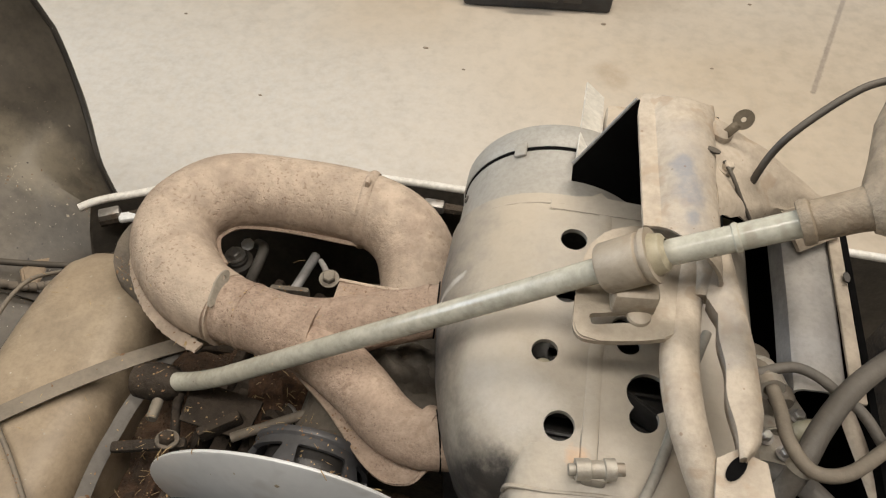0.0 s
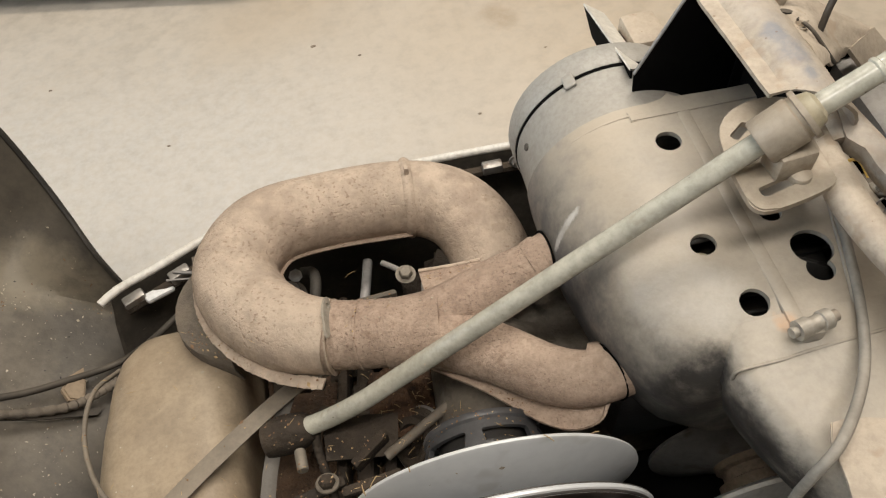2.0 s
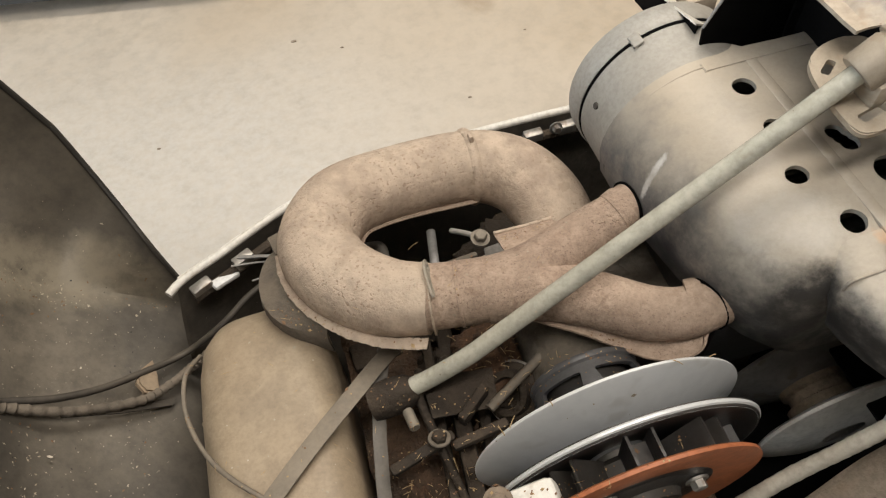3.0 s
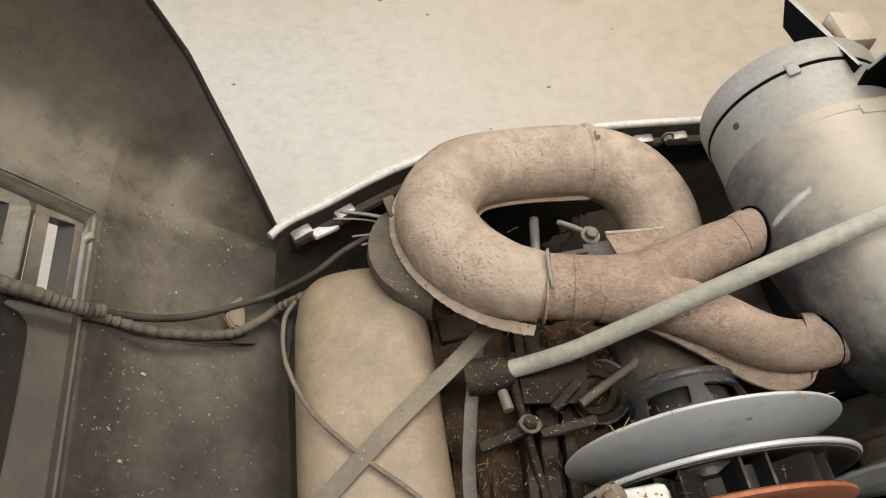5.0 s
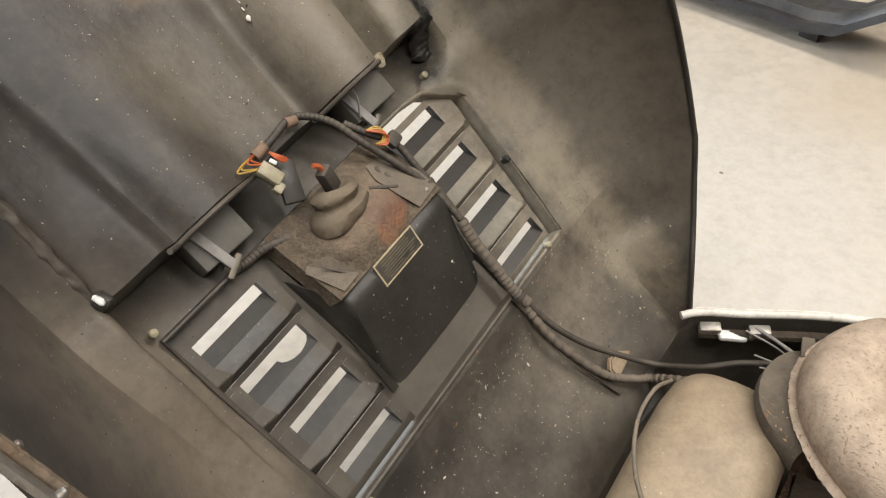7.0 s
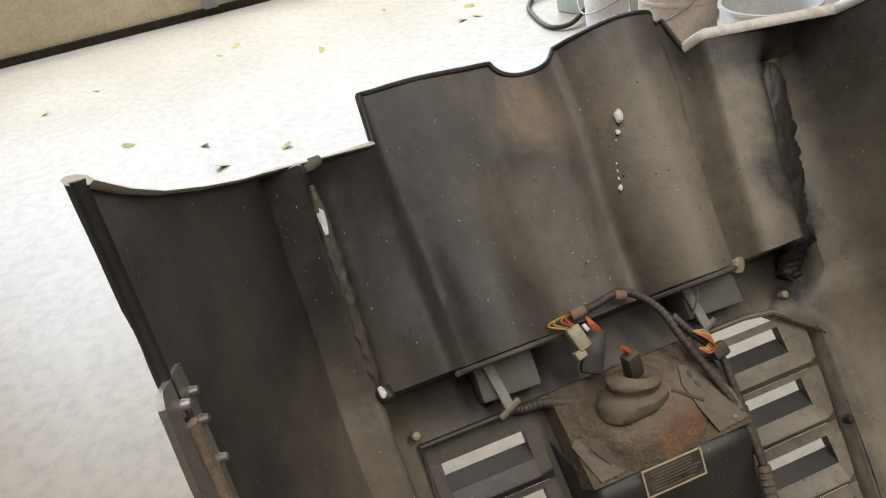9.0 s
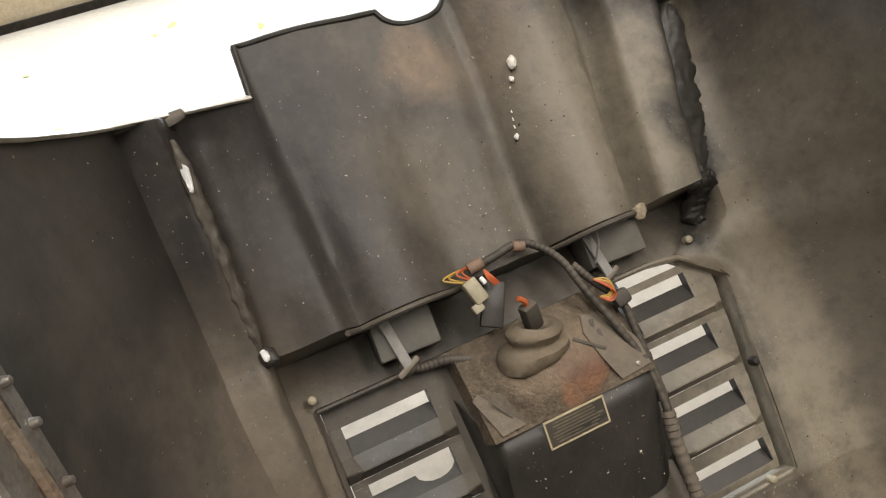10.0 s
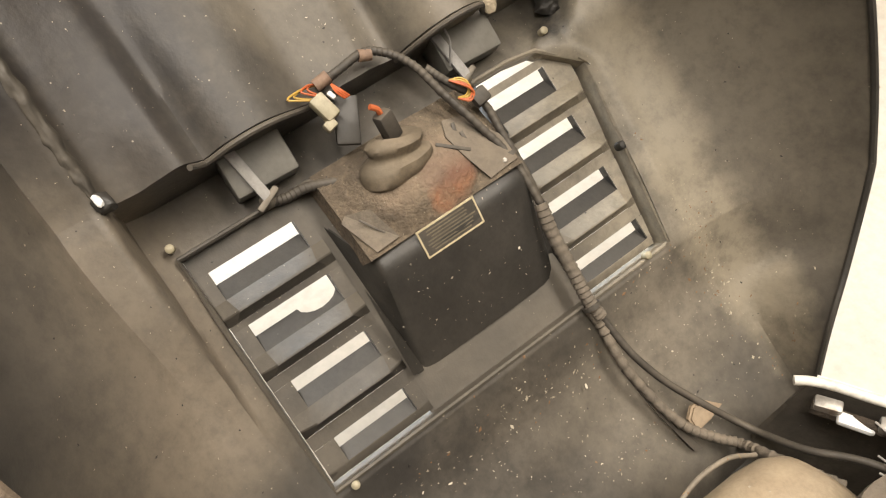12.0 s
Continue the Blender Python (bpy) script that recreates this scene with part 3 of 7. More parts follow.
def hm(v, y, n, turn=0):
    """A frame on the hood: x across, y up along the hood, z out of its inside."""
    m = Matrix((Vector((0, 1, 0)), HV, HN)).transposed().to_4x4()
    m.translation = hp(v, y, n)
    return m @ pose(0, 0, 0, 0, 0, turn)


YS = [0.012, 0.022, 0.030, 0.045, 0.065, 0.080, 0.088, 0.100, 0.118, 0.137, 0.156, 0.175, 0.192, 0.206, 0.214, 0.222, 0.232, 0.242, 0.250, 0.258, 0.268, 0.278, 0.290, 0.312, 0.335, 0.356, 0.366, 0.376, 0.386, 0.394, 0.420, 0.432, 0.440, 0.447, 0.455]
COWL = [0.085, 0.084, 0.058, 0.050, 0.046, 0.043, 0.036, 0.020, 0.031, 0.036, 0.032, 0.020, 0.008, 0.004, 0.003, 0.002, 0.001, 0.0, 0.0, -0.002, -0.006, -0.006, 0.012, 0.033, 0.037, 0.026, 0.002, -0.014, 0.008, 0.026, 0.029, 0.027, 0.012, 0.008, 0.010]
PV = (0.163, 0.380)     # the louvre insert's reach along the hood
PY = (0.045, 0.420)     # and across it


def between(values, k):
    """Values with k - 1 smooth steps set between each two."""
    return [float(p.x) for p in catmull([(v, 0, 0) for v in values], k)]


def seam_n(v):
    """Height of the ledge that carries the near resin seam."""
    return 0.048 + 0.40 * (v - 0.436)


def right_edge(v):
    """Where the louvre opening ends on its far side: it slants, and is cut off at the upper corner."""
    return float(np.interp(v, (0.10, 0.163, 0.345, 0.376, 0.40, 0.43), (0.432, 0.413, 0.437, 0.398, 0.432, 0.432)))


def build_hood():
    hood = thing("snowmobile_hood", "open snowmobile hood tipped forward, dusty black inside with louvres and wiring", "hood")
    st = [  # v of the base, its height, v of the rim, half width of the rim, height of the rim, how far the cowl has risen
        (-0.06, -0.03, -0.05, 0.226, -0.012, 0), (-0.035, -0.024, -0.03, 0.233, -0.002, 0), (0.03, -0.030, 0.022, 0.247, 0.034, 0), (0.07, -0.032, 0.06, 0.278, 0.050, 0), (0.11, -0.030, 0.10, 0.306, 0.068, 0),
        (0.150, -0.016, 0.135, 0.322, 0.088, 0), (0.163, -0.014, 0.15, 0.325, 0.096, 0), (0.22, -0.016, 0.20, 0.328, 0.124, 0), (0.28, -0.018, 0.26, 0.322, 0.160, 0), (0.34, -0.020, 0.31, 0.312, 0.190, 0),
        (0.380, -0.024, 0.352, 0.307, 0.215, 0), (0.418, -0.040, 0.39, 0.303, 0.238, 0.0), (0.428, -0.042, 0.40, 0.302, 0.245, 0.0), (0.432, -0.042, 0.405, 0.302, 0.248, 1), (0.48, -0.03, 0.44, 0.302, 0.27, 1),
        (0.53, -0.02, 0.47, 0.302, 0.29, 1), (0.57, -0.01, 0.50, 0.302, 0.307, 1), (0.604, -0.005, 0.54, 0.302, 0.33, 1)]
    low, high = [r for r in st if not r[5]], [r for r in st if r[5]]
    st = [tuple(r) for part_ in (low, high) for r in zip(*[between(c, 4) for c in zip(*part_)])]
    fine_y, fine_n = between(YS, 3), between(COWL, 3)
    flat_n = np.interp(fine_y, (0.05, 0.09, 0.23, 0.33, 0.39, 0.46), (0.045, 0.028, 0.016, 0.022, 0.016, 0.016))
    rows = []
    for vb, nb, ve, hw, ne, up in st:
        row = []
        climb_r = min(1, max(0, (vb - 0.30) / 0.132))
        climb_r *= climb_r * (3 - 2 * climb_r)
        base_l = seam_n(vb) + 0.002 if up else nb + 0.014 * min(1, max(0, (vb - 0.1) / 0.12))
        climb = min(1, max(0, (vb - 0.20) / 0.23))
        climb *= climb * (3 - 2 * climb)
        base_l += (seam_n(0.432) + 0.002 - base_l) * climb * (0 if up else 1)
        base_r = nb + 0.014 * min(1, max(0, (vb - 0.1) / 0.12))
        base_r = 0.012 if up else base_r + (0.012 - base_r) * climb_r
        taper = 1.0 + min(0, (vb - 0.03) * 0.25)
        ys = [MID + (y - MID) * taper + (1.2 * max(0, y - 0.25) * (vb - 0.432) if up else 0) for y in fine_y]
        ys = [y + (right_edge(vb) - 0.432) * max(0, 1 - abs(y - 0.432) / (0.05 if y < 0.432 else 0.035)) for y in ys] if not up else ys
        rise = climb

        def wall(y0, n0, y1):
            out = []
            late = min(1, max(0, (vb - 0.20) / 0.20)) if y1 < y0 else 0
            for s in (0.0, 0.12, 0.27, 0.45, 0.64, 0.82, 1.0):
                bow = math.sin(math.pi * s) * 0.012 * (1 if hw > 0.29 else 0) * (1 - late * (1 - s))
                sgn = 1 if y1 > y0 else -1
                ease = s ** (0.75 + 0.75 * late * max(0, 1 - 1.6 * s))
                out.append(hp(vb + (ve - vb) * s, y0 + (y1 - y0) * ease + sgn * bow, n0 + (ne - n0) * s ** 1.25))
            return out
        row += wall(ys[0] - 0.008 - 0.012 * rise, base_l - 0.004 * rise, MID - hw)[::-1]
        for y, c, plain, y0 in zip(ys, fine_n, flat_n, fine_y):
            low_c = c * (1 + (seam_n(max(vb, 0.432)) / 0.083 - 1) * min(1, max(0, (0.095 - y0) / 0.045)))
            if y > 0.05:
                c += (float(plain) - c) * float(np.interp(y0, (0.20, 0.32), (0.8, 0.25))) * min(1, max(0, (vb - 0.47) / 0.13))
            d = min(abs(y0 - YS[0]), abs(y0 - YS[-1]))
            low_n = nb + 0.014 * min(1, max(0, (vb - 0.10) / 0.12)) * min(1, max(0, (0.034 - d) / 0.020))
            if y0 < 0.026:
                low_n += (low_c - low_n) * rise
            if y0 > 0.446:
                low_n += (c - low_n) * climb_r * (y0 - 0.446) / 0.009
            lift = c + low_c - fine_n[fine_y.index(y0)] + 0.06 * max(0, vb - 0.52) * min(1, max(0, (y0 - 0.05) / 0.05))
            row.append(hp(vb, y, lift if up else low_n))
        row += wall(ys[-1] + 0.008, base_r, MID + hw)
        rows.append(row)
    # the rear edge of the cowl, with its step and the scoop
    top = []
    nwall = 7
    for j, p in enumerate(rows[-1]):
        k = j - nwall
        if 0 <= k < len(fine_y):
            y = fine_y[k]
            rise = 0.027 if y < 0.090 else 0.074 if y < 0.381 else 0.038
            rise -= 0.018 * max(0, 1 - ((y - 0.247) / 0.029) ** 2) ** 0.5
            top.append(p + HV * rise + HN * (0.004 if y < 0.090 else 0.006))
        else:
            top.append(p + HV * (0.006 if k < 0 else 0.026) + HN * 0.004)
    k0 = nwall + next(k for k, y in enumerate(fine_y) if y > 0.084)
    k1 = nwall + next(k for k, y in enumerate(fine_y) if y > 0.392)
    for a, b in ((nwall - 2, k0), (k1, len(top) - 5)):
        pa, pb = top[a].copy(), top[b].copy()
        for k in range(a, b + 1):
            f = (top[k].y - pa.y) / (pb.y - pa.y)
            top[k] = pa.lerp(pb, min(1, max(0, f)))
    rows.append(top)
    bm, V = grid_shell(rows, 0.004)
    gone = []
    for f in bm.faces:
        c = f.calc_center_median() - HO
        if PV[0] < c.dot(HV) < PV[1] and PY[0] < c.y < right_edge(c.dot(HV)):
            gone.append(f)
    bmesh.ops.delete(bm, geom=gone, context="FACES")
    bm.normal_update()
    if sum((f.normal.dot(HN) for f in bm.faces)) < 0:
        bmesh.ops.reverse_faces(bm, faces=bm.faces[:])
    # hand-laid fibreglass is never quite fair
    for v in bm.verts:
        v.co += v.normal * (0.0016 * noise.noise(v.co * 19) + 0.0007 * noise.noise(v.co * 60))
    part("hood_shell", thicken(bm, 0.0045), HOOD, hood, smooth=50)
    # pale rim of bare moulding along both side edges and the rear edge
    for side in (0, -1):
        part("moulded_edge", tube([r[side] for r in rows], 0.0032, 1, 8), HOODDARK, hood)
    part("rear_edge", tube(rows[-1][:k0 + 1], 0.0060, 1, 8, flat=0.4, up=HN), PAINT, hood, "chipped pale rear edge")
    split = next(k for k, y in enumerate(fine_y) if y > 0.381) + nwall
    part("rear_edge", tube(rows[-1][k0:split + 1], 0.0024, 1, 8), HOODDARK, hood)
    part("rear_edge", tube(rows[-1][split:], 0.0050, 1, 8, flat=0.4, up=HN), PAINT, hood, "chipped pale rear edge")
    part("edge_chip", lumps(rows[-1][nwall + 4] - HV * 0.006 + HN * 0.002, 0.0035, 9, 31, (4.0, 0.9, 0.15)), HOODDUST, hood, "torn grey-brown flake on the rear edge", 80)
    build_louvres(hood)
    build_headlight(hood)
    build_hood_details(hood)
    return hood


ROWV = (0.3565, 0.305, 0.249, 0.191)


def build_louvres(hood):
    """The moulded insert: a lip round it, two banks of stepped cells with dark scoops and real slots, and a back plate."""
    ins = part("louvre_insert", insert_rim(), HOODDUST, hood, "dusty black louvre insert", smooth=30)
    for side in (0, 1):
        for k, v in enumerate(ROWV):
            a, b = (0.057 + 0.003 * k, 0.1355) if side == 0 else (0.327, 0.403)

            def ends(u):
                return (0.0459 if k == 0 else 0.0470, 0.147) if side == 0 else (0.317, right_edge(min(u, 0.345)) - 0.008)
            top = ROWV[k - 1] - 0.0405 if k else PV[1] + 0.0006
            low = v - 0.0405 if k < 3 else PV[0] + 0.004
            cell = bmesh.new()

            def sheet(lines):
                bm, V = grid_shell([[hp(u, y, n) for y, n in line] for u, line in lines], 0.002, cell)
            # strip above the slot, the cheeks, then the sheet that climbs to its step
            (l0, r0), (l1, r1), (l2, r2) = ends(top), ends(v + 0.0055), ends(v - 0.020)
            if side == 1 and k == 0:
                sheet([(v + 0.0055, [(l1, -0.0235), (0.394, -0.0235), (r1, -0.0235)]), (v + 0.013, [(l0, -0.023), (0.394, -0.023), (0.400, -0.023)])])
            else:
                sheet([(v + 0.0055, [(l1, -0.0235), (0.5 * (l1 + r1), -0.0235), (r1, -0.0235)]), (top, [(l0, -0.0230), (0.5 * (l0 + r0), -0.0230), (r0, -0.0230)])])
            sheet([(v - 0.020, [(l2, -0.0225), (a, -0.0235)]), (v + 0.0055, [(l1, -0.0225), (a, -0.0235)])])
            sheet([(v - 0.020, [(b, -0.0235), (r2, -0.0225)]), (v + 0.0055, [(b, -0.0235), (r1, -0.0225)])])
            l3, r3 = ends(low)
            step = 0.0125 if k < 3 else 0.004
            sheet([(v - 0.020, [(l2, -0.0225), (a, -0.0235), (b, -0.0235), (r2, -0.0225)]),
                   (low + 0.0085, [(l3, -0.0215), (l3 + 0.015, -0.0230 + step), (r3 - 0.015, -0.0230 + step), (r3, -0.0215)]),
                   (low + 0.0070, [(l3, -0.0218), (l3 + 0.015, -0.0228 + step), (r3 - 0.015, -0.0228 + step), (r3, -0.0218)]),
                   (low, [(l3, -0.0232), (l3 + 0.008, -0.0245), (r3 - 0.008, -0.0245), (r3, -0.0232)])])
            part("louvre_cell", cell, HOODDUST, ins, smooth=25)
            edge = [hp(v - 0.0055, b, -0.033), hp(v - 0.0055, a, -0.033)]
            if side == 0 and k == 1:
                edge = [hp(v - 0.0055, b, -0.033)] + [hp(v - 0.0055 - 0.0095 * math.sin(u), 0.117 + 0.018 * math.cos(u), -0.0265 - 0.0065 * (1 - math.sin(u))) for u in np.linspace(0, math.pi, 9)] + [hp(v - 0.0055, a, -0.033)]
            scoop = quad_sheet([hp(v - 0.020, a, -0.0238), hp(v - 0.020, b, -0.0238)] + edge, 0.0015)
            for y in (a, b):
                quad_sheet([hp(v - 0.020, y, -0.0238), hp(v - 0.0055, y, -0.033), hp(v + 0.0055, y, -0.033), hp(v + 0.0055, y, -0.0238)], 0.001, scoop)
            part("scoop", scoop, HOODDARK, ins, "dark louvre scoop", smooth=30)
    part("back_plate", quad_sheet([hp(PV[0], 0.144, -0.026), hp(PV[0], 0.324, -0.026), hp(PV[1], 0.324, -0.030), hp(PV[1], 0.144, -0.030)], 0.003), HOODDUST, ins, smooth=30)
    # dark floor of the gap: black lining, its shade also put into the colour
    part("gutter", quad_sheet([hp(0.160, 0.4035, -0.034), hp(0.160, 0.420, -0.034), hp(0.352, 0.444, -0.034), hp(0.352, 0.4275, -0.034)], 0.002), HOODDARK, ins, "floor of the gap beside the far louvres, black lining with painted shade", smooth=30)
    part("ledge_strip", box((0.10, 0.010, 0.006), hm(0.3775, 0.282, -0.022, -4), 0.002), HOODDUST, ins)
    part("ledge_strip", box((0.08, 0.007, 0.005), hm(0.3660, 0.290, -0.024, -4), 0.002), HOODDUST, ins)
    for y, v, n in ((0.386, 0.165, -0.0095), (0.284, 0.153, -0.020), (0.416, 0.388, -0.0115), (0.044, 0.392, -0.0115), (0.06, 0.158, -0.0115)):
        part("rivet", lathe([(0, 0.003), (0.002, 0.0027), (0.0036, 0.0012), (0.0038, -0.006), (0, -0.006)], hm(v, y, n), 16), PLUG, hood, "pale rivet head")
    part("rivet", lathe([(0, 0.003), (0.003, 0.0027), (0.0042, 0.0012), (0.0044, -0.006), (0, -0.006)], hm(0.262, 0.424, -0.013), 16), HOODDARK, hood, "dark rivet head")


def insert_rim():
    """A raised lip along the edge of the opening, with a wall down into it."""
    ring = [(PV[0], PY[0])] + [(PV[0], y) for y in (0.14, 0.24, 0.33)] + [(v, right_edge(v)) for v in (0.163, 0.20, 0.25, 0.30, 0.345)] + [(0.376, 0.398)] + [(PV[1], y) for y in (0.37, 0.28, 0.17)] + [(PV[1], PY[0])] + [(v, PY[0]) for v in (0.33, 0.27, 0.21)]
    mid = Vector((0.272, 0.235, 0))
    rows = []
    for out, n in ((0.0045, -0.020), (0.0032, -0.0125), (0.0010, -0.0115), (-0.0008, -0.0130), (-0.0012, -0.034)):
        row = []
        for i, (v, y) in enumerate(ring):
            t = Vector(ring[(i + 1) % len(ring)]) - Vector(ring[i - 1])
            o = Vector((-t.y, t.x)).normalized()
            if o.dot(Vector((v, y)) - mid.xy) < 0:
                o = -o
            row.append(hp(v + o.x * out, y + o.y * out, n))
        rows.append(row + row[:1])
    bm, V = grid_shell(rows, 0.002)
    bmesh.ops.remove_doubles(bm, verts=bm.verts[:], dist=0.00005)
    return bm


def deck_n(v, y):
    """Height of the headlight's top deck, with the reflector bowl swelling out of it."""
    return 0.0150 - 0.32 * (v - 0.300) + 0.020 * max(0, 1 - ((v - 0.346) / 0.050) ** 2 - ((y - 0.236) / 0.066) ** 2)


def build_headlight(hood):
    """The headlight seen from behind: a black angular shroud, a dusty deck with the rusty back of the bowl, a rubber boot and its plug."""
    rows = []
    for s in (0.0, 0.04, 0.2, 0.4, 0.6, 0.75, 0.84, 0.90, 0.95, 1.0, 1.03, 1.06):
        v, n = 0.196 + 0.104 * s, -0.027 + 0.0465 * s - 0.34 * max(0, s - 0.84) ** 2
        ya, yb = 0.157 + 0.010 * s, 0.309 + 0.010 * s
        foot = 0.197 + 0.148 * min(s, 1)
        row = [hp(foot, 0.157 - 0.003 * s, -0.0295), hp((foot + v) / 2, (0.157 + ya) / 2 - 0.002, (n - 0.0295) / 2), hp(v + 0.002 * s, ya - 0.0008, n - 0.005), hp(v, ya + 0.0015, n - 0.0018), hp(v, ya + 0.005, n - 0.0004)]
        row += [hp(v, ya + (yb - ya) * q, n + 0.003 * math.sin(math.pi * q)) for q in (0.15, 0.3, 0.5, 0.7, 0.83)]
        row += [hp(v, yb - 0.010, n - 0.0006), hp(v, yb - 0.004, n - 0.0035), hp(v + 0.002 * s, yb, n - 0.009), hp((foot + v) / 2, yb + 0.006, (n - 0.0295) / 2), hp(foot, yb + 0.011, -0.0295)]
        rows.append(row)
    bm, V = grid_shell(rows, 0.003)
    bm.normal_update()
    if sum((f.normal.dot(HN) for f in bm.faces)) < 0:
        bmesh.ops.reverse_faces(bm, faces=bm.faces[:])
    lamp = part("headlight_housing", thicken(bm, 0.003), HOODDARK, hood, "smooth black headlight shroud", smooth=35)
    rows = []
    for v in np.linspace(0.3005, 0.384, 22):
        v = float(v)
        rows.append([hp(v, y, deck_n(v, y) - (0.020 if e else 0) + 0.0008 * noise.noise(Vector((v * 90, y * 90, 0)))) for y, e in [(0.160, 1)] + [(float(q), 0) for q in np.linspace(0.164, 0.318, 30)] + [(0.323, 1)]])
    bm, V = grid_shell(rows, 0.002)
    part("reflector_bowl", bm, DECK, lamp, "rusty dusty back of the reflector bowl", smooth=60)

    def on_deck(corners):
        return [hp(v, y, deck_n(v, y) + 0.0022) for v, y in corners]
    part("retaining_plate", quad_sheet(on_deck([(0.304, 0.286), (0.306, 0.316), (0.330, 0.318), (0.362, 0.300), (0.366, 0.280), (0.352, 0.272), (0.330, 0.276)]), 0.0015), TAPE, lamp, "dusty slotted retaining plate", smooth=30)
    for k, (v, y) in enumerate(((0.322, 0.294), (0.334, 0.293), (0.346, 0.287), (0.356, 0.285))):
        part("slot", box((0.0035, 0.008, 0.0012), hm(v, y, deck_n(v, y) + 0.0026, 25 - 14 * k), 0.0005), RUBBER, lamp, smooth=30)
    part("screw", lathe([(0, 0.002), (0.002, 0.0016), (0.003, 0), (0, 0)], hm(0.310, 0.305, deck_n(0.310, 0.305) + 0.003), 12), STEEL, lamp)
    part("retaining_plate", quad_sheet(on_deck([(0.304, 0.172), (0.305, 0.194), (0.336, 0.186), (0.342, 0.168), (0.338, 0.162)]), 0.0015), TAPE, lamp, "dusty slotted retaining plate", smooth=30)
    part("slit", box((0.0018, 0.026, 0.0012), hm(0.322, 0.181, deck_n(0.322, 0.181) + 0.0028, 32), 0.0004), RUBBER, lamp, smooth=30)
    part("slit", box((0.003, 0.030, 0.0014), hm(0.342, 0.272, deck_n(0.342, 0.272) + 0.0012, 52), 0.0004), RUBBER, lamp, "dark torn slit", smooth=30)
    ax = (HV * 0.80 + HN * 0.60).normalized()
    m = frame_at(hp(0.352, 0.226, 0.002), ax, HN)
    bm = lathe([(0, 0.0), (0.0285, 0.0), (0.0315, 0.003), (0.0318, 0.008), (0.0300, 0.0125), (0.0245, 0.0150), (0.0225, 0.0165), (0.0222, 0.019), (0.0240, 0.0215), (0.0243, 0.0245), (0.0215, 0.027), (0.0150, 0.0285), (0.0120, 0.027), (0, 0.027)], m, 48)
    inv = m.inverted()
    for v in bm.verts:
        q = inv @ v.co
        a = math.atan2(q.y, q.x)
        k = 1 + 0.09 * math.sin(2 * a + 0.6) + 0.05 * math.sin(3 * a + q.z * 90) + 0.05 * noise.noise(v.co * 70)
        v.co = m @ Vector((q.x * k, q.y * k * 0.88, q.z * (1 + 0.22 * math.sin(a + 1)))) + Vector((0, 0.30 * q.z, 0))
    part("rubber_boot", bm, BOOT, lamp, "perished dusty grey-brown rubber bulb boot")
    part("bulb_plug", box((0.015, 0.012, 0.026), m @ pose(-0.006, 0.0, 0.039, 0, 8, 15), 0.003), RUBBER, lamp, "black bulb plug")
    part("plug_wire", tube([m @ Vector((-0.004, 0, 0.050)), m @ Vector((-0.002, 0.002, 0.057)), m @ Vector((0.003, 0.002, 0.062))], 0.0024, 5, 8), WIRE_O, lamp, "orange-red wire end")
    # the caution label
    lm = frame_at(hp(0.2885, 0.2335, 0.0160), (HN - HV * 0.34).normalized(), HV)
    part("label_backing", box((0.057, 0.025, 0.0006), lm, 0), RUBBER, lamp, "black printed label with gold border", smooth=30)
    for w, h, x, y in ((0.057, 0.0015, 0, 0.0118), (0.057, 0.0015, 0, -0.0118), (0.0015, 0.025, 0.0278, 0), (0.0015, 0.025, -0.0278, 0)):
        part("label_border", box((w, h, 0.0012), lm @ pose(x, y, 0)), GOLD, lamp, smooth=30)
    rnd = random.Random(4)
    for k in range(7):
        w = 0.048 * rnd.uniform(0.72, 1.0)
        part("label_line", box((w, 0.0011, 0.0009), lm @ pose(rnd.uniform(-0.002, 0.002), 0.0085 - 0.0028 * k, 0.0002)), DIMGOLD, lamp, smooth=30)


RUSTBOWL = material("rusty_bowl", (0.20, 0.15, 0.105), (0.30, 0.24, 0.18), 0.75, 0.1, 22, 300, 0.5, dust=0.5, dust_colour=(0.33, 0.265, 0.19), spots=0.35, spot_colour=(0.21, 0.12, 0.07), spot_scale=26, mottle=0.5, grit=0.5, flecks=0.5, fleck_colour=(0.10, 0.07, 0.05), fleck_scale=160, fleck_size=0.2)
DECK = material("rusty_dusty_deck", (0.075, 0.056, 0.038), (0.165, 0.125, 0.085), 0.8, 0.0, 26, 280, 0.7, relief=0.003, dust=0.25, dust_colour=(0.26, 0.205, 0.14), spots=0.5, spot_colour=(0.045, 0.033, 0.024), spot_scale=34, mottle=0.6, grit=0.5, flecks=0.6, fleck_colour=(0.30, 0.24, 0.16), fleck_scale=170, fleck_size=0.14,
                stains_and_shade=((hp(0.312, 0.240, 0.018), hp(0.320, 0.268, 0.018), 0.013, 0.7, (0.30, 0.125, 0.06)), (hp(0.328, 0.285, 0.018), hp(0.332, 0.245, 0.022), 0.014, 0.8, (0.155, 0.085, 0.06)), (hp(0.336, 0.21, 0.02), hp(0.345, 0.27, 0.016), 0.018, 0.6, (0.27, 0.20, 0.14))))


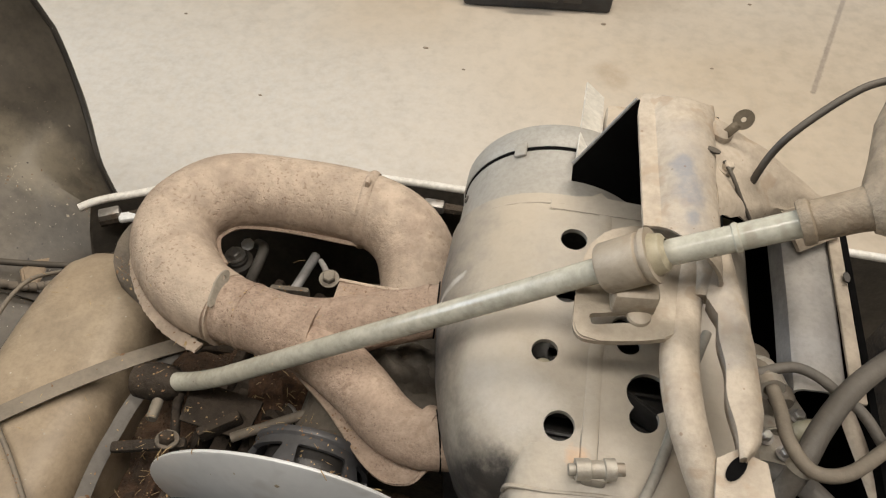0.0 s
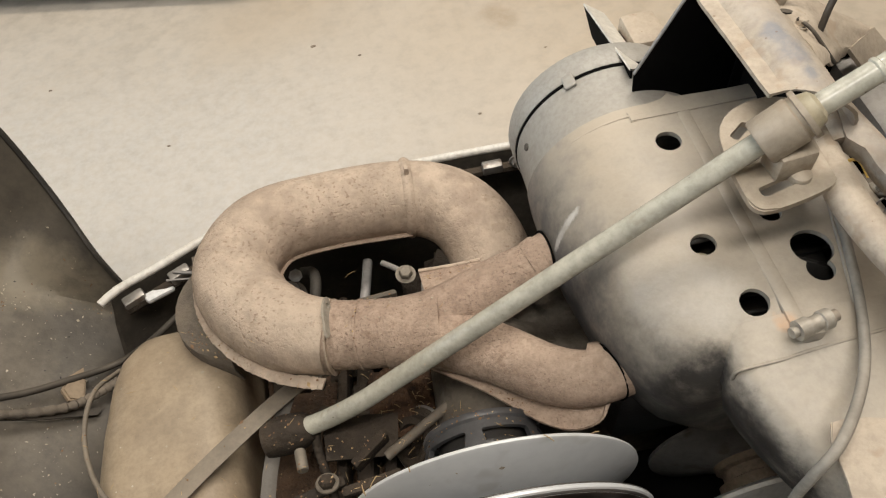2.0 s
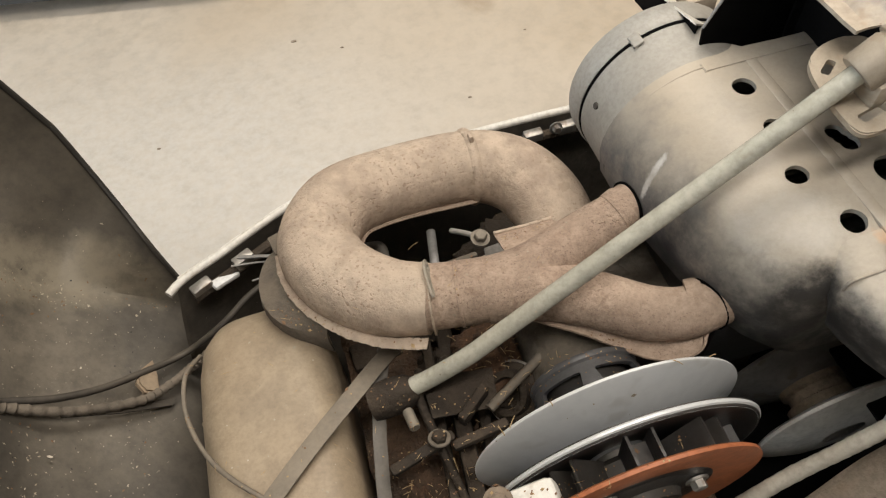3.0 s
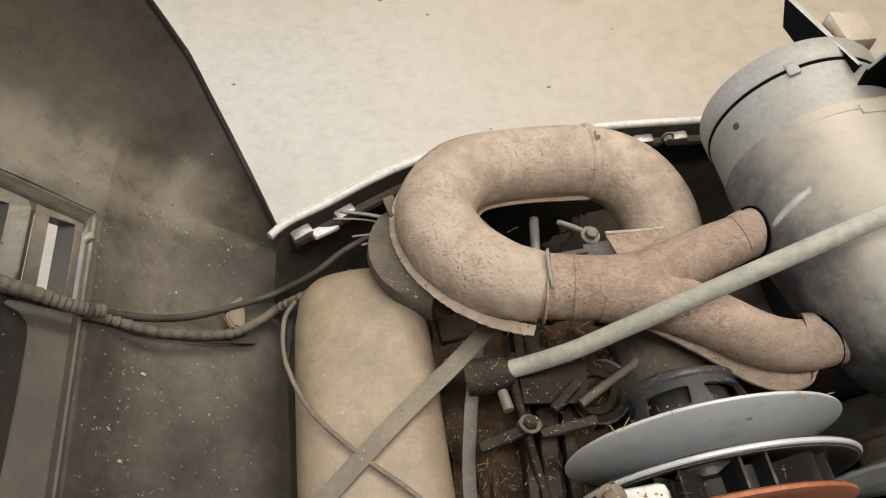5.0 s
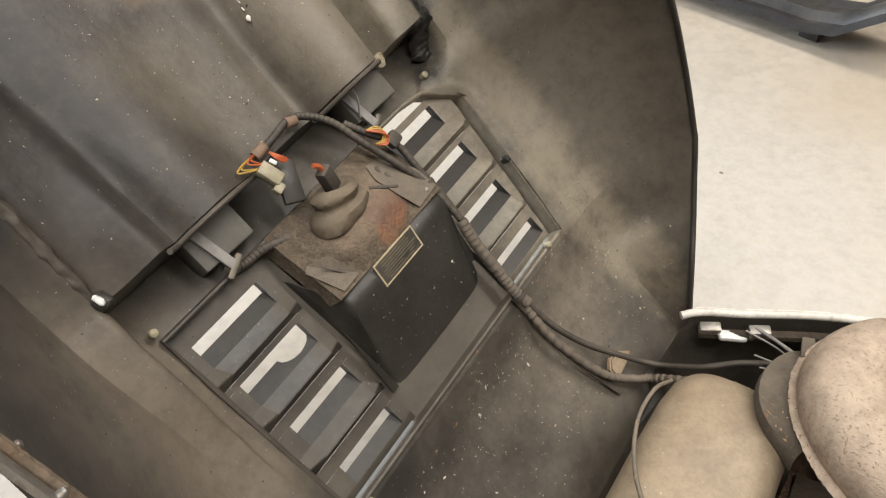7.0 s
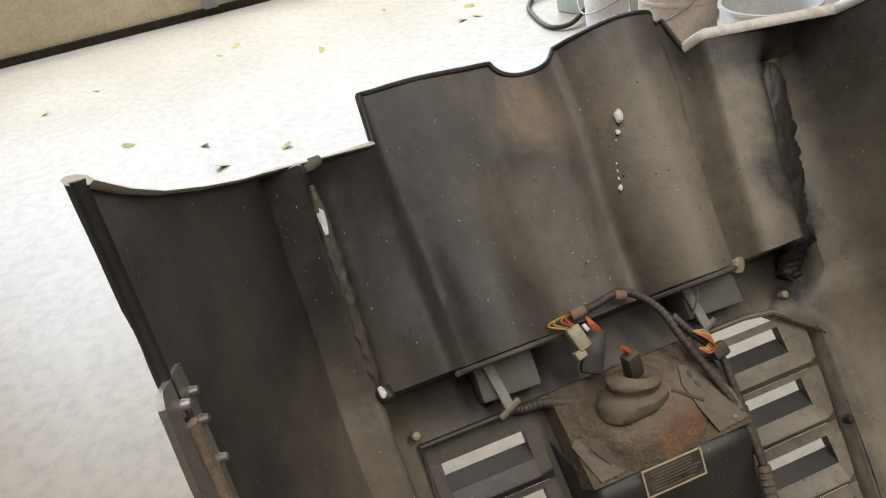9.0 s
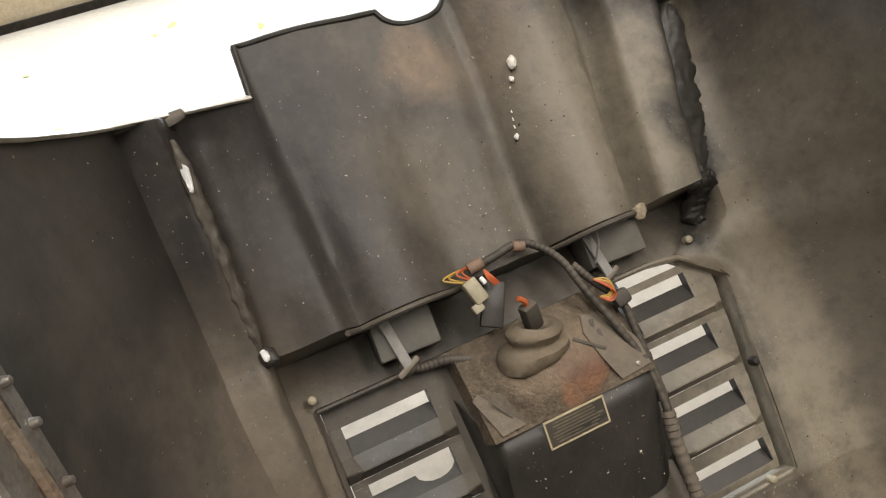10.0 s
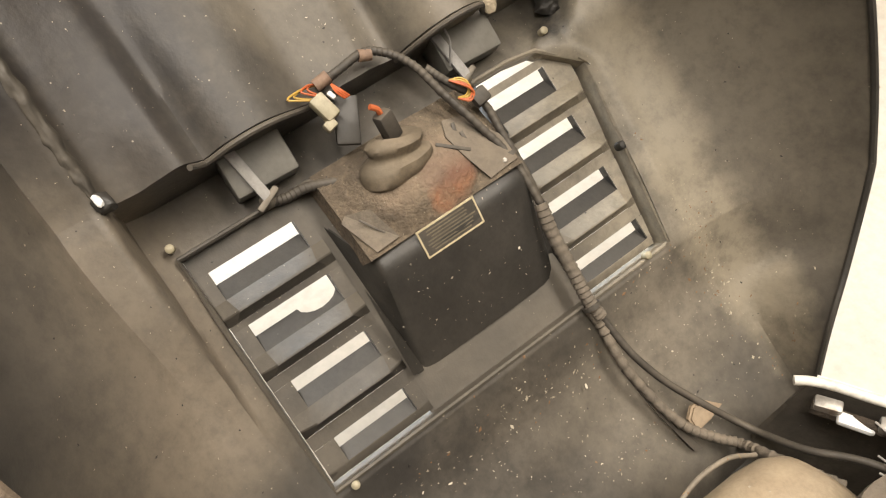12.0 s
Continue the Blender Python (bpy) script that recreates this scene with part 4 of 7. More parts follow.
def build_hood_details(hood):
    # mounts under the cowl
    for y, v, w in ((0.135, 0.432, 0.055), (0.343, 0.434, 0.058)):
        part("cowl_mount", box((w, 0.038, 0.034), hm(v - 0.018, y, -0.022, -2), 0.003), MOUNT, hood, "grey plastic cowl mount", smooth=30)
        dy = -0.012 if y < 0.3 else -0.022
        part("mount_strap", box((0.009, 0.050, 0.005), hm(v - 0.022, y + dy, -0.003, 8), 0.001), GREYBAR, hood, "flat grey steel mount strap")
        part("wing_nut", lathe([(0, 0), (0.007, 0), (0.006, 0.008), (0.003, 0.011), (0, 0.011)], hm(v - 0.047, y + dy + 0.003, -0.014), 10), DULLNUT, hood, "small wing nut")
        part("nut_wing", box((0.024, 0.006, 0.007), hm(v - 0.047, y + dy + 0.003, -0.004, 25), 0.002), DULLNUT, hood)
    part("cowl_bead", tube([hp(0.428, y, n + 0.001) for y, n in zip(YS[6:14], COWL[6:14])], 0.0025, 2, 8), RUBBER, hood)
    part("cowl_bead", tube([hp(0.428, y, n + 0.001) for y, n in zip(YS[21:28], COWL[21:28])], 0.0025, 2, 8), RUBBER, hood)
    part("foam_scrap", lumps(hp(0.430, 0.379, 0.001), 0.0045, 14, 3, (1.6, 0.8, 0.8)), RAG, hood, "torn tan foam scrap")
    part("resin_smear", resin_strip([(0.434, 0.452, 0.014), (0.428, 0.446, 0.004), (0.412, 0.440, -0.014), (0.398, 0.434, -0.017)], 0.013, 6, 0.0034), HOODDARK, hood, "rough black resin smear", 80)
    part("resin_knob", resin_strip([(0.4335, 0.418, 0.022), (0.4335, 0.432, 0.023), (0.434, 0.447, 0.013), (0.436, 0.458, 0.010)], 0.006, 15, 0.0030), HOODDARK, hood, "dark resin lump", 80)
    # fibreglass seams: ragged resin beads
    part("resin_seam", resin_strip([(v, 0.024, seam_n(v) + 0.0008) for v in (0.434, 0.455, 0.48, 0.51, 0.54, 0.567, 0.590)], 0.0055, 11, 0.0024), HOODDUST, hood, "ragged black resin seam", 80)
    part("resin_knob", lumps(hp(0.433, 0.027, seam_n(0.433) + 0.001), 0.0042, 14, 17, (1.3, 1.2, 0.6)), HOODDARK, hood, "dark resin lump", 80)
    part("resin_seam", resin_strip([(0.440, 0.449, 0.009), (0.48, 0.4605, 0.010), (0.52, 0.4695, 0.013), (0.56, 0.478, 0.017), (0.60, 0.488, 0.020)], 0.015, 13, 0.0026), HOODDARK, hood, "rough black resin seam", 80)
    # white lumps paint the light caught along the seam
    for at, k in ((hp(0.441, 0.0265, seam_n(0.441) + 0.0035), 1), (hp(0.566, 0.0235, seam_n(0.566) + 0.0030), 2)):
        part("bare_patch", lumps(at, 0.0021, 9, 8 + k, (0.8, 5.5, 0.5)), WHITE, hood, "bright patch on the seam, painted white for caught light")
    for v, y, n, r, long, k in ((0.591, 0.3115, 0.0300, 0.0038, 1.3, 21), (0.5785, 0.3055, 0.0266, 0.0019, 0.9, 24), (0.5725, 0.3015, 0.0252, 0.0007, 0.7, 25), (0.553, 0.2950, 0.0203, 0.0005, 2.0, 22), (0.5465, 0.2940, 0.0187, 0.0005, 3.5, 26), (0.540, 0.2930, 0.0171, 0.0005, 3.5, 27), (0.531, 0.2915, 0.0148, 0.0020, 0.9, 23)):
        part("paint_drip", lumps(hp(v, y, n), r, 7, k, (0.6, long, 0.12)), PAINT, hood, "pale paint drip")
    # solid white disc paints the daylight of a small hole
    part("drain_hole", lathe([(0, 0), (0.0035, 0), (0.003, 0.0015), (0, 0.0015)], hm(0.436, 0.089, -0.040), 10), WHITE, hood, "small hole, its daylight painted as a white disc")
    # steel bracket riveted inside the near wall
    e = (HV * 0.23 + HN * 0.14).normalized()
    m = frame_at(Vector((-0.632, -0.0675, 0.877)), Vector((0.075, 0.997, 0.018)), e)
    hinge = part("hinge_bracket", plate([(0.003, -0.066), (0.003, 0.0), (0.003, 0.038), (0.001, 0.054), (-0.036, 0.060), (-0.041, 0.055), (-0.044, 0.022), (-0.044, -0.066)], 0.003, m), STEEL, hood, "rusty riveted steel bracket")
    cut(hinge, [plate([(-0.010, 0.006), (-0.010, 0.036), (-0.025, 0.040), (-0.025, 0.010)], 0.02, m), box((0.015, 0.038, 0.02), m @ pose(-0.0175, -0.033, 0), 0.002)])
    for x, y in ((-0.002, 0.040), (-0.020, 0.044), (-0.004, 0.026), (-0.001, 0.002), (-0.003, -0.030), (-0.030, -0.045)):
        part("rivet", lathe([(0, 0.005), (0.002, 0.004), (0.003, 0.0), (0, 0)], m @ pose(x, y, 0.0012), 10), STEEL, hinge)
    part("rust_strip", tube([hp(0.30, -0.066, 0.188), hp(0.38, -0.067, 0.236), hp(0.45, -0.0675, 0.281)], 0.004, 4, 8), RUSTBOWL, hood, "rusty strip along the edge")
    # pressed ledge below the louvres, with clips
    part("pressed_ledge", tube([hp(0.132, 0.10, -0.0270), hp(0.130, 0.25, -0.0266), hp(0.140, 0.40, -0.0270)], 0.005, 8, 8, flat=0.25, up=HN), HOOD, hood)
    part("wire_clip", plate([(-0.015, -0.004), (-0.010, 0.010), (0.002, 0.014), (0.014, 0.006), (0.022, -0.012), (0.004, -0.010)], 0.006, hm(0.012, 0.348, -0.014, 20), 0.002), CLIPTAN, hood, "tan rubber wire clip")
    part("loom_flap", plate([(-0.011, 0.052), (-0.007, 0.053), (0.004, 0.010), (0.010, -0.030), (0.017, -0.055), (0.008, -0.052), (-0.004, 0.0)], 0.002, hm(0.040, 0.318, -0.0185, 0)), RUBBER, hood, "torn black flap")
    build_loom(hood)
    # dust, straw and flecks stuck to the lining
    rnd = random.Random(77)
    fl = bmesh.new()
    for _ in range(420):
        zone = rnd.random()
        if zone < 0.70:
            v, y, n = rnd.uniform(-0.02, 0.15), rnd.uniform(0.03, 0.44), -0.026
        elif zone < 0.94:
            v, y, n = rnd.uniform(0.45, 0.64), rnd.uniform(0.10, 0.40), 0.004
        else:
            v, y, n = rnd.uniform(0.20, 0.29), rnd.uniform(0.16, 0.30), None
            n = -0.0275 + (v - 0.196) * 0.42 + 0.003
        r = rnd.uniform(0.00015, 0.0005) * (2.6 if rnd.random() < 0.05 else 1)
        mm = hm(v, y, n + 0.0012, rnd.uniform(0, 360)) @ Matrix.Diagonal((r * rnd.uniform(1, 3), r, r * 0.6, 1))
        bmesh.ops.create_icosphere(fl, subdivisions=1, radius=1, matrix=mm)
    tagged(part("debris", fl, SPECK, hood, "pale flecks of dust and straw"), kind="stuff")


def loom(name, pts, r, mat, parent, label="", wrap=0.0, n=8, sides=10):
    """A loom or wire; with wrap, its tape swells in turns."""
    P = catmull(pts, n)
    if wrap:
        P = catmull(P, 3)
        rads = [r * (1 + wrap * ((i % 5) / 2.5 - 0.4) + 0.04 * noise.noise(p * 60)) for i, p in enumerate(P)]
        return part(name, tube(P, rads, 1, sides), mat, parent, label)
    return part(name, tube(P, r, 1, sides), mat, parent, label)


def build_loom(hood):
    """The wiring that hangs along the headlight and down to the pan."""
    main = [hp(0.439, 0.207, 0.012), hp(0.441, 0.226, 0.015), hp(0.444, 0.252, 0.013), hp(0.433, 0.270, 0.012), hp(0.414, 0.283, 0.012), hp(0.384, 0.291, 0.012), hp(0.346, 0.304, 0.010), hp(0.31, 0.314, 0.008), hp(0.267, 0.316, 0.006), hp(0.233, 0.313, 0.0)]
    loom("wiring_loom", main, 0.0035, RUBBER, hood, "dusty black wiring loom", 0.10)
    loom("taped_loom", [hp(0.262, 0.316, 0.005), hp(0.233, 0.313, 0.0), hp(0.193, 0.312, -0.004), hp(0.168, 0.310, -0.004), hp(0.147, 0.313, -0.006)], 0.0058, TAPE, hood, "cloth-taped thick loom", 0.09)
    loom("wiring_loom", [hp(0.409, 0.290, 0.012), hp(0.39, 0.300, 0.012), hp(0.361, 0.319, 0.008), hp(0.329, 0.320, 0.006), hp(0.286, 0.320, 0.004), hp(0.24, 0.316, 0.0)], 0.0034, RUBBER, hood, "black wiring branch", 0.08)
    loom("black_cable", [hp(0.160, 0.311, -0.006), hp(0.14, 0.316, -0.012), hp(0.099, 0.323, -0.014), hp(0.060, 0.336, -0.014), hp(0.024, 0.354, -0.012), hp(-0.023, 0.380, -0.005), Vector((-0.440, 0.385, 0.405)), Vector((-0.405, 0.402, 0.418)), Vector((-0.37, 0.415, 0.425))], 0.0036, RUBBER, hood, "black cable to the pan")
    loom("wiring_loom", [hp(0.158, 0.308, -0.008), hp(0.139, 0.311, -0.013), hp(0.087, 0.311, -0.014), hp(0.024, 0.325, -0.012), hp(-0.009, 0.346, -0.010), hp(-0.03, 0.365, -0.004), Vector((-0.445, 0.365, 0.402)), Vector((-0.40, 0.385, 0.40))], 0.0042, TAPE, hood, "dusty loom to the pan", 0.2)
    loom("wiring_loom", [hp(0.362, 0.205, -0.004), hp(0.369, 0.182, -0.010), hp(0.378, 0.158, -0.012), hp(0.380, 0.138, -0.014), hp(0.386, 0.122, -0.014)], 0.0042, RUBBER, hood, "dusty black loom", 0.10)
    loom("ground_wire", [hp(0.433, 0.326, 0.006), hp(0.418, 0.322, 0.010), hp(0.402, 0.316, -0.002)], 0.0010, GREYBAR, hood)
    for v, y in ((0.312, 0.315), (0.160, 0.310)):
        part("cable_tie", lathe([(0.0065, -0.002), (0.0085, -0.002), (0.0085, 0.002), (0.0065, 0.002)], frame_at(hp(v, y, 0.006 if v > 0.2 else -0.005), HV, HN), 16), RUBBER, hood)
    part("tape_band", tube([hp(0.4395, 0.203, 0.012), hp(0.441, 0.216, 0.0145)], 0.0054, 2, 12), BROWNTAPE, hood, "band of brown tape")
    part("tape_band", tube([hp(0.4435, 0.246, 0.0135), hp(0.440, 0.256, 0.0125)], 0.0050, 2, 12), BROWNTAPE, hood, "band of brown tape")
    # the unplugged connector with its loose wires
    plug = part("connector", box((0.013, 0.022, 0.012), hm(0.420, 0.198, 0.020, 14), 0.002), PLUG, hood, "pale nylon connector")
    part("connector_end", box((0.010, 0.008, 0.009), hm(0.4065, 0.1945, 0.020, 14), 0.0015), PLUG, plug)
    for k, (m_, dy, dn) in enumerate(((WIRE_Y, -0.006, 0.003), (WIRE_Y, -0.003, 0.0), (WIRE_O, 0.0, 0.004), (WIRE_O, 0.003, 0.0))):
        loom("wire", [hp(0.430, 0.197 + dy, 0.020 + dn), hp(0.438, 0.188 + 2 * dy, 0.022 + dn), hp(0.441, 0.197 + dy, 0.016 + dn), hp(0.440, 0.204, 0.012)], 0.0009, m_, plug, "", 0, 5, 6)
    for k in range(3):
        loom("wire", [hp(0.434, 0.214, 0.016), hp(0.426, 0.213 + 0.002 * k, 0.020), hp(0.419, 0.217 + 0.002 * k, 0.018)], 0.0010, WIRE_O, plug, "", 0, 5, 6)
    part("white_crimp", box((0.004, 0.007, 0.004), hm(0.426, 0.2085, 0.019, 20), 0.001), WHITE, plug)
    part("black_tab", box((0.020, 0.040, 0.006), hm(0.405, 0.211, 0.008, -28), 0.002), HOODDARK, hood, "flat black tab")
    for k, m_ in enumerate((WIRE_Y, WIRE_Y, WIRE_O, WIRE_O)):
        loom("wire", [hp(0.390, 0.300, 0.016), hp(0.387 - 0.003 * k, 0.309, 0.017 + 0.001 * k), hp(0.380 - 0.003 * k, 0.313, 0.017), hp(0.373 - 0.002 * k, 0.308, 0.014), hp(0.374, 0.300, 0.013)], 0.0010, m_, hood, "bright loose wire", 0, 5, 6)
    part("joint_sleeve", box((0.016, 0.014, 0.009), hm(0.366, 0.318, 0.012, 10), 0.003), RUBBER, hood, "black joint sleeve")


def lumps(at, r, n, seed, stretch=(1, 1, 1)):
    """A small clump of rough pebbles on the hood."""
    rnd = random.Random(seed)
    bm = bmesh.new()
    base = hm(0, 0, 0)
    base.translation = at
    for _ in range(n):
        m = base @ Matrix.Translation([rnd.uniform(-1, 1) * r * s for s in stretch]) @ Matrix.Diagonal((rnd.uniform(0.5, 1) * r, rnd.uniform(0.5, 1.1) * r, rnd.uniform(0.4, 0.8) * r, 1))
        got = bmesh.ops.create_icosphere(bm, subdivisions=2, radius=1, matrix=m)
        for v in got["verts"]:
            v.co += Vector([rnd.uniform(-0.12, 0.12) * r for _ in range(3)])
    hull = bmesh.ops.convex_hull(bm, input=bm.verts[:])
    bmesh.ops.delete(bm, geom=[v for v in bm.verts if not v.link_faces or v in set(hull["geom_interior"])], context="VERTS")
    inside = [f for f in bm.faces if f not in set(hull["geom"])]
    bmesh.ops.delete(bm, geom=inside, context="FACES_ONLY")
    bmesh.ops.delete(bm, geom=[v for v in bm.verts if not v.link_faces], context="VERTS")
    bmesh.ops.subdivide_edges(bm, edges=bm.edges[:], cuts=1, use_grid_fill=True)
    for v in bm.verts:
        v.co += Vector([noise.noise(v.co * (0.9 / r) + Vector((k * 7, 0, 0))) * 0.35 * r for k in range(3)])
    return bm


def resin_strip(pts, half, seed, rough):
    """A ragged, wrinkled strip of resin along a line on the hood: its edges sink under the lining."""
    P = catmull([hp(*p) for p in pts], max(6, int(60 / len(pts))))
    rows = []
    for i, p in enumerate(P):
        t = (P[min(i + 1, len(P) - 1)] - P[max(i - 1, 0)]).normalized()
        side = t.cross(HN).normalized()
        taper = min(1, 0.35 + 6 * min(i, len(P) - 1 - i) / len(P))
        row = []
        for q in np.linspace(-1, 1, 13):
            w = half * taper * (1 + 0.35 * noise.noise(p * 120 + Vector((seed, 0, 0))))
            at = p + side * w * float(q)
            bump = noise.noise(at * 260 + Vector((seed, 3, 0))) + 0.6 * noise.noise(at * 700)
            row.append(at + HN * (rough * (1.1 - 2.2 * float(q) ** 4) * taper + rough * 0.8 * bump - 0.001))
        rows.append(row)
    bm, V = grid_shell(rows, 0.002)
    return bm


build_hood()


# ---------------------------------------------------------------- exhaust
LOOP = [(-0.205, 0.268, 0.528), (-0.236, 0.274, 0.526), (-0.274, 0.291, 0.524), (-0.307, 0.326, 0.522), (-0.316, 0.366, 0.520), (-0.290, 0.404, 0.517), (-0.238, 0.421, 0.508), (-0.160, 0.424, 0.500), (-0.116, 0.408, 0.490), (-0.094, 0.372, 0.478), (-0.090, 0.335, 0.455), (-0.100, 0.315, 0.40), (-0.11, 0.31, 0.32)]


def build_exhaust():
    ex = thing("exhaust_system", "rusty tan looped snowmobile exhaust with a two-into-one header", "exhaust")
    # the big loop
    part("expansion_pipe", tube(LOOP[1:], [0.030, 0.034, 0.0365, 0.037, 0.037, 0.036, 0.036, 0.0375, 0.0385, 0.038, 0.037, 0.036], 8, 32), PIPE, ex, "dusty rusted expansion pipe loop")
    fl = catmull([(x, y, z) for x, y, z in LOOP[1:8]], 6)
    out = []
    for i, p in enumerate(fl):
        t = (fl[min(i + 1, len(fl) - 1)] - fl[max(i - 1, 0)]).normalized()
        out.append(p + t.cross(Vector((0, 0, 1))).normalized() * -0.0365 + Vector((0, 0, -0.010)))
    rnd = random.Random(5)
    out = catmull(out, 4)
    part("weld_flange", tube([p + Vector((rnd.uniform(-0.0003, 0.0003), rnd.uniform(-0.0003, 0.0003), rnd.uniform(-0.0004, 0.0004))) for p in out], [0.0056 * rnd.uniform(0.88, 1.06) for p in out], 1, 8, flat=0.30), PIPE, ex, "ragged rusty weld flange")
    part("weld_flange", tube([p + Vector((0, 0, -0.0035 + rnd.uniform(-0.0005, 0.0005))) for p in out], [0.0042 * rnd.uniform(0.7, 1.15) for p in out], 1, 8, flat=0.35), GRIME, ex, "dark ragged under flange")
    inner = []
    for i, p in enumerate(fl):
        t = (fl[min(i + 1, len(fl) - 1)] - fl[max(i - 1, 0)]).normalized()
        inner.append(p + t.cross(Vector((0, 0, 1))).normalized() * 0.035 + Vector((0, 0, -0.012)))
    part("weld_flange", tube(inner[8:], 0.0035, 1, 8, flat=0.55), HEADER, ex)
    # the seam band with its fin
    d = Vector((1, -0.02, -0.1)).normalized()
    part("seam_band", lathe([(0.0365, -0.005), (0.0385, -0.0025), (0.0392, 0), (0.0385, 0.0025), (0.0365, 0.005)], frame_at(Vector((-0.157, 0.424, 0.4995)), d), 32), PIPE, ex, "raised welded seam")
    part("seam_fin", plate([(-0.006, 0.036), (0.006, 0.036), (0.003, 0.044), (-0.003, 0.044)], 0.004, frame_at(Vector((-0.157, 0.424, 0.4995)), d), 0.001), PIPE, ex)
    # collar, header trunk and two branches
    part("header_trunk", tube([(-0.243, 0.277, 0.527), (-0.215, 0.270, 0.530), (-0.180, 0.263, 0.533), (-0.150, 0.259, 0.534)], [0.0285, 0.0275, 0.0275, 0.030], 8, 28), HEADER, ex, "pitted rust header trunk")
    part("header_branch", tube([(-0.190, 0.265, 0.532), (-0.150, 0.266, 0.536), (-0.105, 0.278, 0.546), (-0.070, 0.284, 0.557), (-0.040, 0.291, 0.567)], [0.0265, 0.0255, 0.0222, 0.0200, 0.0195], 8, 24), HEADER, ex, "pitted rust header branch")
    part("header_branch", tube([(-0.190, 0.262, 0.532), (-0.150, 0.250, 0.534), (-0.110, 0.224, 0.536), (-0.080, 0.199, 0.541), (-0.055, 0.187, 0.548), (-0.026, 0.186, 0.556)], [0.0265, 0.0255, 0.0232, 0.0218, 0.0202, 0.0195], 8, 24), HEADER, ex, "pitted rust header branch")
    for at, d in (((-0.0665, 0.285, 0.5585), (0.9, 0.22, 0.3)), ((-0.0455, 0.1900, 0.5500), (0.9, -0.22, 0.28))):
        part("port_clamp", lathe([(0.0188, -0.006), (0.0206, -0.0055), (0.0210, 0.004), (0.0205, 0.006), (0.0185, 0.006)], frame_at(at, d), 28), HEADER, ex, "rusty port clamp ring")
    for at, d in (((-0.0600, 0.286, 0.561), (-1, -0.1, 0.08)), ((-0.0395, 0.187, 0.552), (-1, -0.28, 0.05))):
        part("port_opening", lathe([(0, 0), (0.0222, 0), (0.0222, 0.0012), (0, 0.0012)], frame_at(at, d), 32), VOID, ex, "dark gap round the exhaust port")
    # stamped skirt along the lower branch
    sk = catmull([(-0.165, 0.238, 0.521), (-0.125, 0.208, 0.521), (-0.092, 0.176, 0.524), (-0.070, 0.162, 0.529), (-0.050, 0.162, 0.535), (-0.040, 0.172, 0.540)], 6)
    bm, V = grid_shell([[p + Vector((0.012, 0.018, 0.004)) for p in sk], [p + Vector((0.003, 0.006, -0.001)) for p in sk], [p + Vector((-0.004, -0.004, 0.001)) for p in sk]], 0.002)
    part("stamped_skirt", thicken(bm, 0.002), HEADER, ex, "stamped lower skirt of the header")
    part("joint_band", lathe([(0.0275, -0.0015), (0.0285, -0.001), (0.0285, 0.001), (0.0275, 0.0015)], frame_at((-0.213, 0.2695, 0.530), (1, -0.2, 0.08)), 28), HEADER, ex)
    # torn clamp ear standing on the pipe's end
    m = frame_at((-0.236, 0.274, 0.527), (1, -0.2, 0.05))
    part("clamp_ring", lathe([(0.027, -0.0012), (0.0308, -0.0008), (0.0310, 0.0008), (0.027, 0.0012)], m, 28), PIPE, ex, "rusty clamp ring")
    em = frame_at((-0.2355, 0.276, 0.5575), (0.93, -0.1, 0.35), (0.12, 1, 0.08))
    ear = part("clamp_ear", plate([(0.0062 * math.sin(a) * (1 if abs(a - math.pi) > 1.5 else 0.8), (0.0165 if abs(a) < 1.6 or a > 4.7 else 0.0185) * math.cos(a)) for a in np.linspace(0, 2 * math.pi, 20, endpoint=False)], 0.002, em), TAPE2, ex, "bent steel clamp ear with a hole")
    cut(ear, [lathe([(0, -0.01), (0.0022, -0.01), (0.0022, 0.01), (0, 0.01)], em @ pose(0, 0.009, 0), 14)])
    # bent sheet shield hanging under the front bend
    rows = []
    for t in np.linspace(0, 1, 13):
        a = radians(150 + 88 * float(t))
        p = Vector((-0.285, 0.352, 0.497)) + Vector((math.cos(a) * 0.083, math.sin(a) * 0.077, 0))
        u = Vector((math.cos(a), math.sin(a), 0))
        w = 0.012 * math.sin(math.pi * min(1, float(t) * 1.15)) ** 0.6
        rows.append([p - u * 0.012 + Vector((0, 0, 0.012)), p - u * 0.004 + Vector((0, 0, 0.006)), p + u * w, p + u * (w + 0.002) + Vector((0, 0, -0.012)), p + u * w * 0.6 + Vector((0, 0, -0.034))])
    bm, V = grid_shell(rows, 0.0015)
    part("heat_shield", thicken(bm, 0.0015), TAPE, ex, "bent dusty sheet heat shield")
    part("shield_tab", quad_sheet([(-0.357, 0.372, 0.512), (-0.362, 0.396, 0.508), (-0.352, 0.404, 0.502), (-0.345, 0.380, 0.505)], 0.0015), TAPE, ex, "torn tab of the heat shield")
    # flat bracket plate seen inside the loop, bent along its rear edge
    part("support_plate", quad_sheet([(-0.158, 0.306, 0.510), (-0.100, 0.312, 0.518), (-0.105, 0.333, 0.505), (-0.160, 0.336, 0.501)], 0.003), HEADER, ex, "flat rusty support plate")
    bolt((-0.172, 0.341, 0.494), (0.1, -0.1, 1), 0.0062, 0.006, DULLNUT, ex, "support_stud")
    part("support_rod", tube([(-0.192, 0.372, 0.475), (-0.182, 0.357, 0.486), (-0.174, 0.344, 0.494)], 0.0028, 4, 10), GREYBAR, ex, "thin grey rod")
    part("support_lip", tube([(-0.160, 0.337, 0.502), (-0.130, 0.335, 0.503), (-0.105, 0.334, 0.505)], 0.0018, 3, 8), PIPE, ex)
